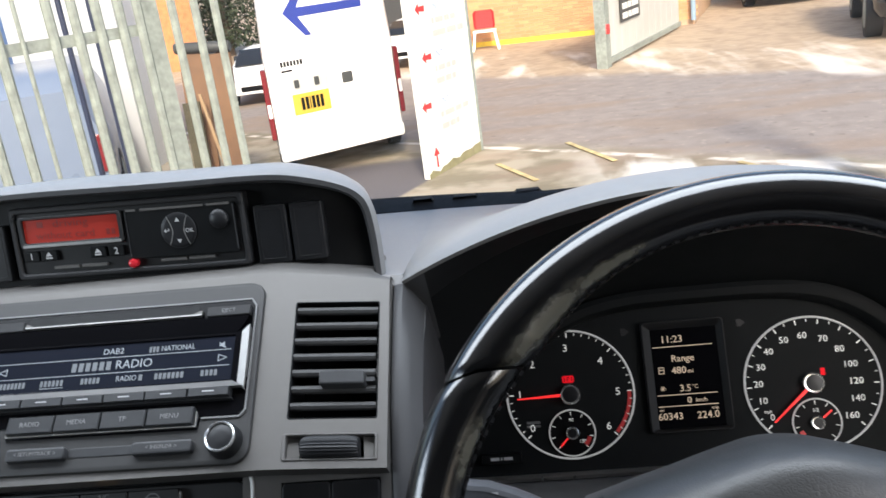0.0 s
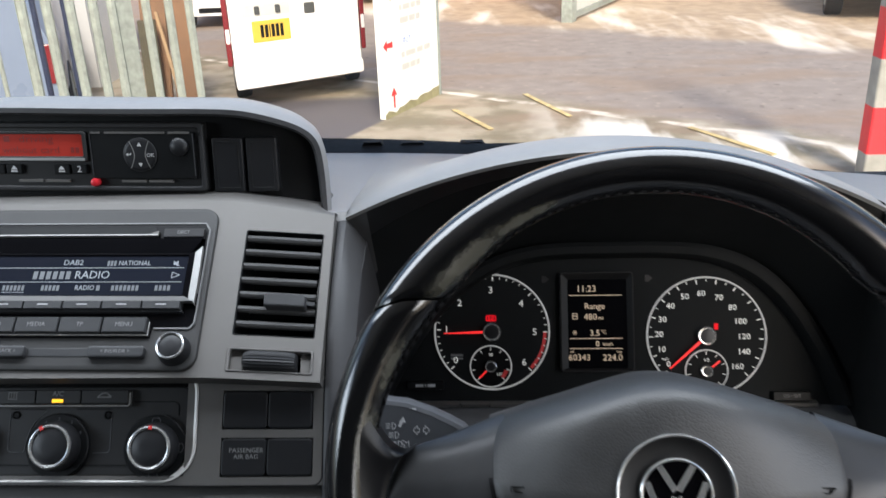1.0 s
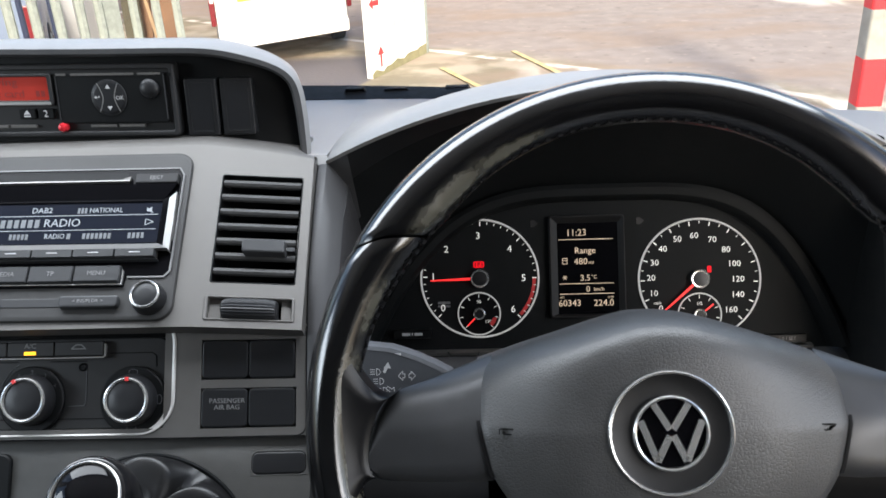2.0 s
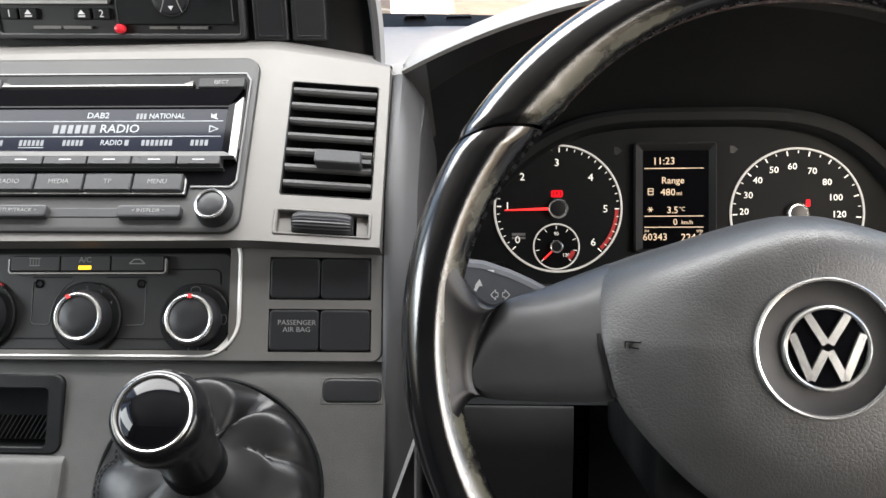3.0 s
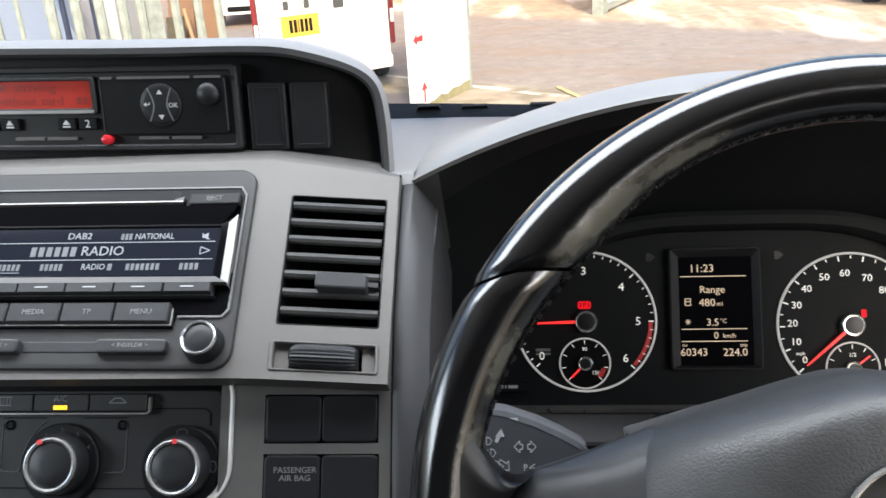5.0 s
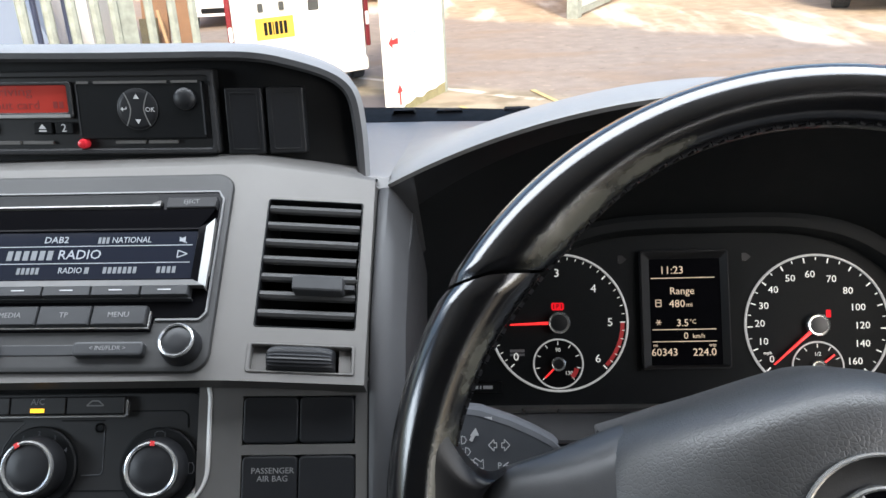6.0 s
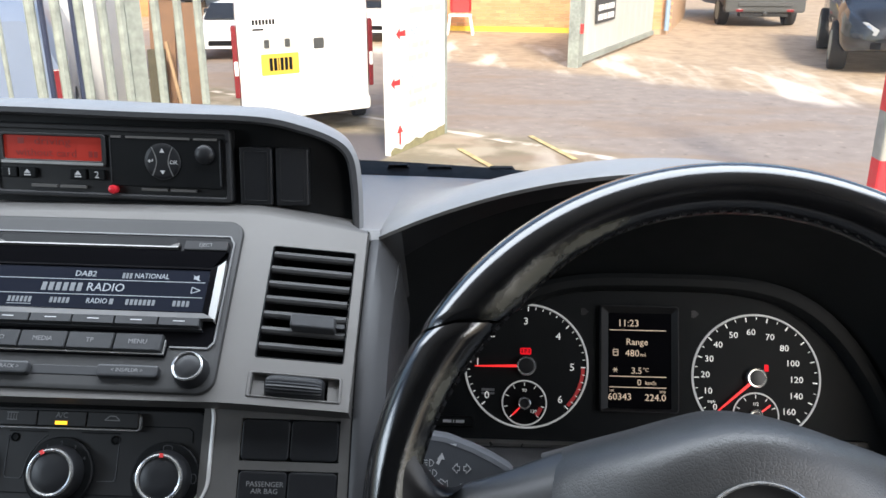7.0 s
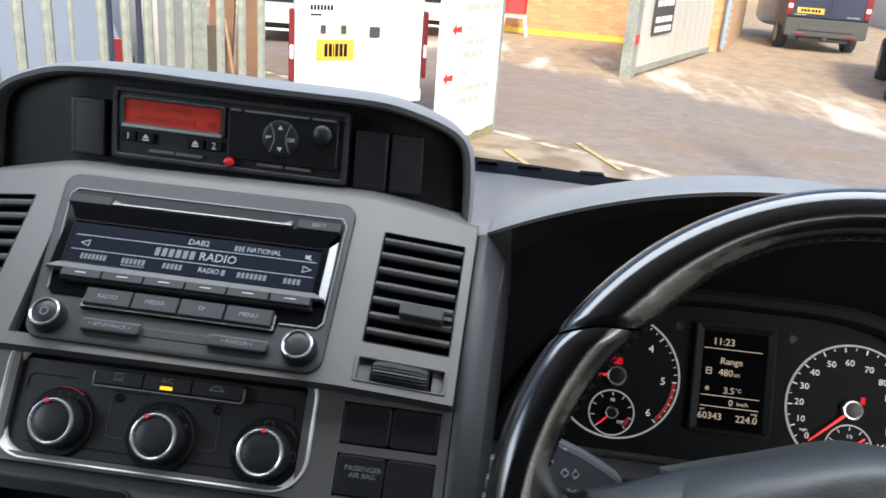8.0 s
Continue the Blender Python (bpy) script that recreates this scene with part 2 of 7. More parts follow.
def box(bm, u0, v0, w0, u1, v1, w1, f=FL):
    c = [bm.verts.new(f(u, v, w)) for w in (w0, w1) for u, v in ((u0, v0), (u1, v0), (u1, v1), (u0, v1))]
    for q in ((0, 3, 2, 1), (4, 5, 6, 7), (0, 1, 5, 4), (1, 2, 6, 5), (2, 3, 7, 6), (3, 0, 4, 7)):
        bm.faces.new([c[i] for i in q])
    return bm


def bar(bm, a, b, w, h0, h1, f):
    """A straight stroke of width w from a to b on the face f."""
    a, b = Vector(a), Vector(b)
    d = (b - a).normalized()
    n = Vector((-d.y, d.x)) * w / 2
    pts = [(a - n)[:], (b - n)[:], (b + n)[:], (a + n)[:]]
    return prism(bm, [tuple(p) for p in pts], h0, h1, f, 0)


def revolve(bm, prof, cu, cv, f, n=40, ry=1.0, cap=True):
    """Turns a profile of (radius, height) round a point of the face f."""
    rings = []
    for r, h in prof:
        rings.append([bm.verts.new(f(cu + r * math.cos(2 * math.pi * i / n), cv + ry * r * math.sin(2 * math.pi * i / n), h)) for i in range(n)])
    for a, b in zip(rings, rings[1:]):
        for i in range(n):
            bm.faces.new((a[i], a[(i + 1) % n], b[(i + 1) % n], b[i]))
    if cap:
        bm.faces.new(rings[-1])
    return bm


def sheet(bm, rows, closed=False):
    """A skin over rows of points."""
    vs = [[bm.verts.new(p) for p in r] for r in rows]
    k = len(rows[0])
    for a, b in zip(vs, vs[1:]):
        for i in range(k if closed else k - 1):
            bm.faces.new((a[i], a[(i + 1) % k], b[(i + 1) % k], b[i]))
    return vs


def thicken(bm, t):
    bmesh.ops.recalc_face_normals(bm, faces=bm.faces)
    bmesh.ops.solidify(bm, geom=bm.faces[:], thickness=t)
    return bm


def lattice(us, vs, f, holes=(), depth=0.006, h=0.0):
    """A panel over the lines us and vs with rectangular holes, its edges turned in by depth."""
    bm = bmesh.new()
    us = sorted(set(us) | {q for o in holes for q in (o[0], o[2])})
    vs = sorted(set(vs) | {q for o in holes for q in (o[1], o[3])})
    g = {}

    def at(i, j):
        if (i, j) not in g:
            g[i, j] = (bm.verts.new(f(us[i], vs[j], h)), us[i], vs[j])
        return g[i, j][0]
    for i in range(len(us) - 1):
        for j in range(len(vs) - 1):
            cu, cv = (us[i] + us[i + 1]) / 2, (vs[j] + vs[j + 1]) / 2
            if any(o[0] < cu < o[2] and o[1] < cv < o[3] for o in holes):
                continue
            bm.faces.new((at(i, j), at(i + 1, j), at(i + 1, j + 1), at(i, j + 1)))
    low = {v: None for v, _, _ in g.values()}
    where = {v: (u, w) for v, u, w in g.values()}
    for e in [e for e in bm.edges if len(e.link_faces) == 1]:
        q = []
        for v in e.verts:
            if low[v] is None:
                low[v] = bm.verts.new(f(*where[v], h - depth))
            q.append(low[v])
        bm.faces.new((e.verts[0], e.verts[1], q[1], q[0]))
    return bm


def span(a, b, n):
    return [a + (b - a) * i / n for i in range(n + 1)]


def writing(body, size, u, v, h, f, mat, parent, align="CENTER", name="lettering", turn=0.0, thick=0.0001, wide=1.0):
    """Letters as a mesh on the face f."""
    cu = bpy.data.curves.new("letters", "FONT")
    cu.body, cu.size, cu.align_x, cu.align_y, cu.resolution_u = body, size, align, "CENTER", 2
    cu.extrude = thick
    ob = new("letters", cu)
    bpy.context.view_layer.update()
    me = bpy.data.meshes.new_from_object(ob.evaluated_get(bpy.context.evaluated_depsgraph_get()))
    bpy.data.objects.remove(ob)
    bpy.data.curves.remove(cu)
    bm = bmesh.new()
    bm.from_mesh(me)
    bpy.data.meshes.remove(me)
    c, s = math.cos(radians(turn)), math.sin(radians(turn))
    for q in bm.verts:
        x, y, z = q.co
        x *= wide
        q.co = f(u + x * c - y * s, v + x * s + y * c, h + thick + z)
    return part(name, bm, mat, parent, smooth=0)


def bars(words, u, v, length, height, h, f, mat, parent, name="lettering_bar"):
    """Plain bars in place of words, given as shares of the length."""
    bm = bmesh.new()
    total = sum(words) + 0.35 * (len(words) - 1)
    x = u
    for w in words:
        d = length * w / total
        box(bm, x, v - height / 2, h, x + d, v + height / 2, h + 0.00015, f)
        x += d + length * 0.35 / total
    return part(name, bm, mat, parent, smooth=0)


def worn_patch(m, spots):
    """Scuffs a material pale and dull in soft-edged spots, each given as a pose and three half lengths."""
    nt = m.node_tree
    b = nt.nodes["Principled BSDF"]
    tc = nt.nodes.new("ShaderNodeTexCoord")
    nz = nt.nodes.new("ShaderNodeTexNoise")
    nz.inputs["Scale"].default_value, nz.inputs["Detail"].default_value = 210.0, 6.0
    nt.links.new(tc.outputs["Object"], nz.inputs["Vector"])
    total = None
    for pose_m, half in spots:
        mp = nt.nodes.new("ShaderNodeMapping")
        mp.vector_type = "TEXTURE"
        mp.inputs["Location"].default_value = pose_m.translation
        mp.inputs["Rotation"].default_value = pose_m.to_euler()
        mp.inputs["Scale"].default_value = half
        nt.links.new(tc.outputs["Object"], mp.inputs["Vector"])
        gr = nt.nodes.new("ShaderNodeTexGradient")
        gr.gradient_type = "SPHERICAL"
        nt.links.new(mp.outputs[0], gr.inputs["Vector"])
        if total is None:
            total = gr.outputs["Fac"]
        else:
            mx = nt.nodes.new("ShaderNodeMath")
            mx.operation = "MAXIMUM"
            nt.links.new(total, mx.inputs[0])
            nt.links.new(gr.outputs["Fac"], mx.inputs[1])
            total = mx.outputs[0]
    ad = nt.nodes.new("ShaderNodeMath")
    ad.operation = "MULTIPLY_ADD"
    ad.inputs[1].default_value = 0.60
    nt.links.new(nz.outputs[0], ad.inputs[0])
    nt.links.new(total, ad.inputs[2])
    st = nt.nodes.new("ShaderNodeMapRange")
    st.interpolation_type = "SMOOTHSTEP"
    st.inputs["From Min"].default_value, st.inputs["From Max"].default_value = 0.60, 1.08
    nt.links.new(ad.outputs[0], st.inputs["Value"])
    old = b.inputs["Base Color"].links[0].from_socket
    mc = nt.nodes.new("ShaderNodeMix")
    mc.data_type = "RGBA"
    mc.inputs[7].default_value = (0.092, 0.088, 0.066, 1)
    nt.links.new(st.outputs[0], mc.inputs[0])
    nt.links.new(old, mc.inputs[6])
    nt.links.new(mc.outputs[2], b.inputs["Base Color"])
    oldr = b.inputs["Roughness"].links[0].from_socket
    mr = nt.nodes.new("ShaderNodeMix")
    mr.inputs[3].default_value = 0.34
    nt.links.new(st.outputs[0], mr.inputs[0])
    nt.links.new(oldr, mr.inputs[2])
    nt.links.new(mr.outputs[0], b.inputs["Roughness"])


# ---- dashboard ----
MID = -0.251                                        # middle of the van, across
mirror = lambda x: 2 * MID - x
dash = thing("dashboard", (MID, 0.7, 1.0), "dark grey grained plastic dashboard with silver centre console", "dashboard")


def z_top(y):
    return 1.306 - 0.044 * min(1.2, max(0, (y - 0.65) / 0.35))


def y_far(x):
    return 0.972 - 0.44 * min(0.75, abs(x - MID)) ** 2


bm = bmesh.new()
for x0, x1, n, y0 in ((-1.08, -0.0425, 26, 0.652), (-0.0425, 0.3855, 12, 0.955), (0.3855, 0.58, 6, 0.652)):
    rows = []
    for k in span(0, 1, 10):
        ys = [(x, min(y0, y_far(x) - 0.012)) for x in span(x0, x1, n)]
        rows.append([FL(x, y + (y_far(x) - y) * k, z_top(y + (y_far(x) - y) * k)) for x, y in ys])
    rows.insert(0, [p + Vector((0, -0.006, -0.006)) for p in rows[0]])
    rows.insert(0, [p + Vector((0, 0.0, -0.03)) for p in rows[0]])
    rows.append([p + Vector((0, 0.012, -0.04)) for p in rows[-1]])
    sheet(bm, rows)
part("dash_top", bm, M_DASH, dash)

# hood over the instruments
HX, HW = 0.1715, 0.2145


def rim_point(t):
    dz = 0.0632 * (1 - t * t)
    return FL(HX + HW * t, 0.647 - 0.6 * dz, 1.303 + dz)


bm = bmesh.new()
ts = span(-1, 1, 48)
rows = []
for k in span(0, 1, 14):
    row = []
    for t in ts:
        r = rim_point(t)
        y = r.y + (y_far(r.x) - 0.004 - r.y) * k
        up = 0.0632 * (1 - t * t) * 0.5 * (1 + math.cos(math.pi * k))
        row.append(FL(r.x, y, 1.303 + (z_top(y) + 0.0007 - 1.303) * min(1, (y - r.y) / 0.05) + up))
    rows.append(row)
rows.insert(0, [rim_point(t) + Vector((0, -0.001, -0.0006)) for t in ts])
rows.insert(0, [rim_point(t) + Vector((0, 0.001, -0.0040)) for t in ts])
sheet(bm, rows)
part("instrument_hood", bm, M_DASH, dash)

# dark lining between hood and cluster
CW = 0.2


def plate_edge(t, grow=0.0):
    s = -0.066 + (0.139 + grow) * (1 - abs(t) ** (4.4 if t > 0 else 3.2))
    return (HX + (CW + grow) * t * (1.05 if t > 0 else 1), s)


outer = [FL(-0.030, 0.535, 1.085), FL(-0.032, 0.575, 1.17), FL(-0.036, 0.615, 1.25)] + [rim_point(t) + Vector((0, 0.001, -0.004)) for t in ts] + \
        [FL(0.386, 0.613, 1.25), FL(0.388, 0.583, 1.18), FL(0.389, 0.557, 1.085)]
inner = [FC(HX - CW - 0.006, -0.085), FC(HX - CW - 0.006, -0.078), FC(HX - CW - 0.004, -0.072)] + [FC(*plate_edge(t, 0.004)) for t in ts] + \
        [FC(HX + CW * 1.05 + 0.004, -0.072), FC(HX + CW * 1.05 + 0.006, -0.078), FC(HX + CW * 1.05 + 0.006, -0.085)]
def lining(cols, ks, name, mat):
    """A stretch of the hollow between the hood's edge and the instruments."""
    pick = list(enumerate(zip(outer, inner)))[cols]
    bm = bmesh.new()
    sheet(bm, [[o.lerp(i, k) + Vector((0, 0, 0.010 * math.sin(k * math.pi))) * (1 if 3 <= n < len(outer) - 3 else 0) for n, (o, i) in pick] for k in ks])
    part(name, bm, mat, dash)


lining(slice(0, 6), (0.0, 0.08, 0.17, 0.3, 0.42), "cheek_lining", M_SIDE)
lining(slice(0, 6), (0.42, 0.6, 0.8, 1.0), "hood_lining", M_LINING)
lining(slice(5, None), (0.17, 0.3, 0.45, 0.6, 0.8, 1.0), "hood_lining", M_LINING)
lining(slice(5, None), (0.0, 0.06, 0.12, 0.17), "hood_band", M_PANEL)

# knee panel, ledge and column shroud under the instruments
bm = bmesh.new()
prof = [(0.672, 1.118), (0.655, 1.114), (0.64, 1.108), (0.625, 1.098), (0.60, 1.085), (0.57, 1.08)]
sheet(bm, [[FL(x, y, z) for x in span(-0.034, 0.40, 12)] for y, z in prof])
part("instrument_ledge", bm, M_SIDE, dash)
bm = bmesh.new()
sheet(bm, [[FL(x, y, z) for x in span(-0.02, 0.60, 12)] for y, z in ((0.60, 1.085), (0.562, 1.093), (0.524, 1.0995))])
part("knee_shelf", bm, M_LINING, dash)
bm = bmesh.new()
prof = [(0.524, 1.0985), (0.5222, 1.0985), (0.5210, 1.0975), (0.512, 1.07), (0.50, 1.0), (0.49, 0.86), (0.50, 0.7), (0.6, 0.55)]
sheet(bm, [[FL(x, y, z) for x in span(-0.02, 0.0775, 4)] for y, z in prof])
part("knee_panel", bm, M_GREY, dash)
bm = bmesh.new()
sheet(bm, [[FL(x, y + 0.012, z + 0.006) for x in span(0.0895, 0.60, 10)] for y, z in prof])
part("knee_cover", bm, M_BLACK, dash)
bm = bmesh.new()
sheet(bm, [[FL(x, 0.60, z) for x in (0.06, 0.11)] for z in (0.55, 1.09)])
part("knee_gap", bm, M_LINING, dash)
bm = bmesh.new()
prism(bm, [(-0.060, 1.03), (-0.028, 1.03), (-0.0236, 1.132)], 0.44, 0.455, lambda u, v, h: Vector((u, h + (v - 1.132) * 0.12, v)), 0)
part("console_edge", bm, M_DASH, dash, "pale grey wedge at the console edge")
bm = bmesh.new()
prism(bm, rrect(-0.068, -0.10, 0.068, 0.02, 0.03, 6), -0.30, -0.035, FW, 0.006)
part("column_shroud", bm, M_BLACK, dash, "black plastic steering column shroud")
bm = bmesh.new()
box(bm, -0.016, 0.655, 1.1155, 0.36, 0.662, 1.1185)
part("trim_strip", bm, M_TRIM, dash, "thin bright strip under the instruments")

# panel to the door side of the instruments
bm = bmesh.new()
prof = [(0.650, 1.302), (0.640, 1.295), (0.615, 1.25), (0.585, 1.18), (0.56, 1.10), (0.545, 1.0), (0.53, 0.8)]
sheet(bm, [[FL(x, y - 0.10 * max(0, (x - 0.37)) , z) for x in (0.384, 0.387, 0.395, 0.42, 0.47, 0.53, 0.60)] for y, z in prof])
part("side_panel", bm, M_SIDE, dash)

# upright strip between console and instruments, its shade put into a darker tone
bm = bmesh.new()
path = [(0.676, 1.2995), (0.660, 1.3018), (0.650, 1.3012), (0.636, 1.2945), (0.605, 1.272), (0.566, 1.241), (0.538, 1.206), (0.515, 1.172), (0.500, 1.148), (0.488, 1.122), (0.470, 1.07), (0.455, 1.0), (0.44, 0.9), (0.43, 0.75)]
cols = [(-0.056, 0.008), (-0.0500, 0.002), (-0.0488, -0.0025), (-0.046, -0.0042), (-0.0425, -0.0040), (-0.0355, 0.0012), (-0.0285, 0.0075), (-0.0275, 0.016), (-0.0260, 0.045), (-0.0215, 0.11)]
rows = []
for i, (y, z) in enumerate(path):
    a, b = path[max(0, i - 1)], path[min(len(path) - 1, i + 1)]
    d = Vector((0, a[0] - b[0], a[1] - b[1])).normalized()
    n = Vector((0, -d.z, d.y))
    low = max(0, (1.16 - z)) * 0.10
    flat = max(0.15, min(1, (1.30 - z) / 0.04))
    tuck = 0.030 * max(0, min(1, (z - 1.262) / 0.036)) ** 1.5
    rows.append([FL(x - (low if j > 2 else 0) * 0.35, y + (tuck * min(1, (j - 4) / 2) if j > 4 else 0), z) - (n * (o * flat if o < 0 else o) if j < 7 else Vector((0, -o * 0.9 - 0.003, 0))) for j, (x, o) in enumerate(cols)])
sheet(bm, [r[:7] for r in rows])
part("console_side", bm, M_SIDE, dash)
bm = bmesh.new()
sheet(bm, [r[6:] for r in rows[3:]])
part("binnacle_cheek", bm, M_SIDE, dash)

# upper console fascia
VENT = (-0.1165, 0.0165, -0.0580, 0.1048)
THUMB = (-0.1168, -0.0112, -0.0592, 0.0050)
RADIO = (-0.3640, -0.0122, -0.1390, 0.1240)
flip = lambda o: (mirror(o[2]), o[1], mirror(o[0]), o[3])
us = span(mirror(-0.0500), -0.0500, 44)
holes = [VENT, THUMB, flip(VENT), flip(THUMB), (RADIO[0] + 0.004, RADIO[1] + 0.004, RADIO[2] - 0.004, RADIO[3] - 0.004)]
FAX = lambda u, s, h=0.0: FA(u, s - 0.10 * max(0, abs(u - MID) - 0.118) * max(0, (s - 0.108) / 0.023), h)
bm = lattice(us, [-0.0175, -0.0165, 0.003, 0.013, 0.05, 0.09, 0.112, 0.124, 0.131], FAX, holes, 0.012)
part("console_fascia", bm, M_SILVER, dash, "silver painted console fascia")
bm = bmesh.new()
rows = []
for s, fy, fz in ((0.131, 0, 0), (0.134, 0.0007, -0.0002), (0.137, 0.004, -0.001), (0.139, 0.012, -0.003), (0.139, 0.035, -0.008), (0.139, 0.075, -0.014)):
    rows.append([FAX(u, s) + Vector((0, fy, fz - 0.5 * fy * max(0, min(1, (abs(u - MID) - 0.184) / 0.01)))) for u in us])
sheet(bm, rows)
part("console_brow", bm, M_SILVER, dash, "silver painted console fascia")
bm = bmesh.new()
box(bm, mirror(-0.054), -0.012, -0.045, -0.054, 0.126, -0.040, FA)
part("console_backing", bm, M_BLACK, dash)

def FBL(u, s, h=0.0):
    """Lower console: tucked in under the fascia, swelling out further down."""
    return FB(u, s, h + 1.2 * max(0, -0.050 - s) ** 2 - 0.0045 * max(0, (s + 0.050) / 0.018) ** 1.5)


# lower console fascia, heater opening, pocket
HEAT = (-0.3538, -0.0246, -0.1482, 0.0440)
BL1 = [(-0.1216, 0.0090, -0.0900, 0.0357), (-0.0892, 0.0090, -0.0576, 0.0357)]
BL2 = [(-0.1216, -0.0247, -0.0900, 0.0019), (-0.0892, -0.0247, -0.0571, 0.0019)]
SMALL = (-0.0868, -0.0574, -0.0498, -0.0424)
us = span(mirror(-0.0500), -0.0500, 40)
bm = lattice(us, [-0.0309, -0.03, -0.01, 0.02, 0.04, 0.047], FB, [HEAT, (-0.1222, 0.0084, -0.0570, 0.0363), (-0.1222, -0.0253, -0.0565, 0.0025)], 0.010)
part("lower_fascia", bm, M_SILVER, dash, "silver grey lower console fascia")
bm = bmesh.new()
box(bm, mirror(-0.054), -0.03, -0.016, -0.054, 0.05, -0.012, FB)
part("console_backing", bm, M_BLACK, dash)
bm = bmesh.new()
o = rrect(-0.3622, -0.0292, -0.1398, 0.060, 0.026, 10)
i = rrect(HEAT[0], HEAT[1], HEAT[2], 0.052, 0.018, 10)
roll = ((0.0, -0.009), (0.03, -0.0042), (0.10, -0.0028), (0.30, -0.0016), (0.60, -0.0002), (0.85, 0.0009), (0.94, 0.0008), (1.0, -0.0006))
sheet(bm, [[FB(a[0] + (b[0] - a[0]) * k, a[1] + (b[1] - a[1]) * k, h) for a, b in zip(i + i[:1], o + o[:1])] for k, h in roll])
part("heater_surround", bm, M_SURROUND, dash, "silver edge round the heater panel, lightened for window light")
bm = bmesh.new()
groove = [(-0.0492, 0.045), (-0.0492, -0.0240)] + [(-0.0562 + 0.0070 * math.cos(radians(a)), -0.0240 + 0.0074 * math.sin(radians(a))) for a in (-20, -45, -70, -90)] + [(-0.14, -0.0314), (-0.2505, -0.0314), (-0.36, -0.0314), (-0.452, -0.0314)]
for a, b in zip(groove, groove[1:]):
    bar(bm, a, b, 0.0011, -0.004, 0.0006, FB)
part("fascia_groove", bm, M_RUBBER, dash, "dark joint round the lower fascia")
bm = bmesh.new()
prism(bm, [(-0.0488, -0.0312), (-0.0488, -0.0250)] + [(-0.0562 + 0.0068 * math.cos(radians(a)), -0.0240 + 0.0072 * math.sin(radians(a))) for a in (-10, -30, -50, -70, -85)], -0.004, 0.0004, FB, 0)
part("console_corner", bm, M_LOW, dash)
bm = lattice(span(mirror(-0.0470), -0.0470, 40), [-0.24, -0.22, -0.2, -0.18, -0.16, -0.14, -0.12, -0.105, -0.0919, -0.07, -0.05, -0.0427, -0.038, -0.034, -0.0318], FBL,
             [(-0.4050, -0.0919, -0.2600, -0.0427), (SMALL[0] - 0.0006, SMALL[1] - 0.0006, SMALL[2] + 0.0006, SMALL[3] + 0.0006)], 0.006, -0.0015)
part("lower_console", bm, M_LOW, dash, "grey grained lower console")
bm = bmesh.new()
o, i = rrect(-0.4080, -0.0915, -0.2550, -0.0405, 0.007, 4), rrect(-0.3970, -0.0868, -0.2655, -0.0500, 0.003, 4)
frame_ring(bm, o, i, -0.007, 0.0018, FB, 0.001, -0.045)
part("pocket_frame", bm, M_BLACK, dash)
pocket = part("storage_pocket", prism(bmesh.new(), i, -0.046, -0.045, FB, 0), M_LINING, dash, "open black storage pocket")
bm = bmesh.new()
sheet(bm, [[FB(-0.396 + 0.0018 * k + sh, v, -0.0448 + (0.0016 if k % 2 else 0)) for k in range(66)] for v, sh in ((-0.0862, 0.0), (-0.0700, 0.009))])
part("ribbed_mat", bm, M_BTN, pocket, "ribbed rubber mat")
bm = bmesh.new()
prof = [(-0.215, 0.002), (-0.195, 0.005), (-0.16, 0.0045), (-0.12, 0.0045), (-0.098, 0.0035), (-0.0945, 0.0024), (-0.0925, 0.0), (-0.0920, -0.004)]
sheet(bm, [[FBL(u, s, h - d) for u, d in ((-0.45, 0), (-0.40, 0), (-0.33, 0), (-0.2580, 0), (-0.2540, 0.0006), (-0.2518, 0.0022), (-0.2510, 0.007))] for s, h in prof])
part("pocket_apron", bm, M_LOW, dash)


# ---- podium for the tachograph ----
podium = thing("tachograph_podium", (MID, 0.70, 1.30), "dark grey plastic podium on top of the dashboard", "podium")
half_out = [(0.0, 0.0575), (0.06, 0.0575), (0.105, 0.0565), (0.130, 0.0545), (0.154, 0.0485), (0.173, 0.0410), (0.185, 0.0325), (0.1910, 0.0210), (0.1935, 0.002), (0.1942, -0.020), (0.1940, -0.0370)]
half_in = [(0.0, 0.0490), (0.06, 0.0490), (0.10, 0.0484), (0.128, 0.0463), (0.148, 0.0413), (0.166, 0.0352), (0.177, 0.0282), (0.1825, 0.0190), (0.1850, 0.002), (0.1862, -0.018), (0.1868, -0.0350)]
whole = lambda h: [(MID - a, b) for a, b in h[::-1]] + [(MID + a, b) for a, b in h[1:]]


def fine(pts, n=4):
    """Rounds an open outline by sampling a smooth curve through it."""
    out = []
    for j in range(len(pts) - 1):
        p0, p1, p2, p3 = (Vector(pts[max(0, min(len(pts) - 1, j + d))]) for d in (-1, 0, 1, 2))
        for q in range(n):
            t = q / n
            out.append(tuple(0.5 * (2 * p1 + (p2 - p0) * t + (2 * p0 - 5 * p1 + 4 * p2 - p3) * t * t + (3 * p1 - p0 - 3 * p2 + p3) * t ** 3)))
    return out + [tuple(pts[-1])]


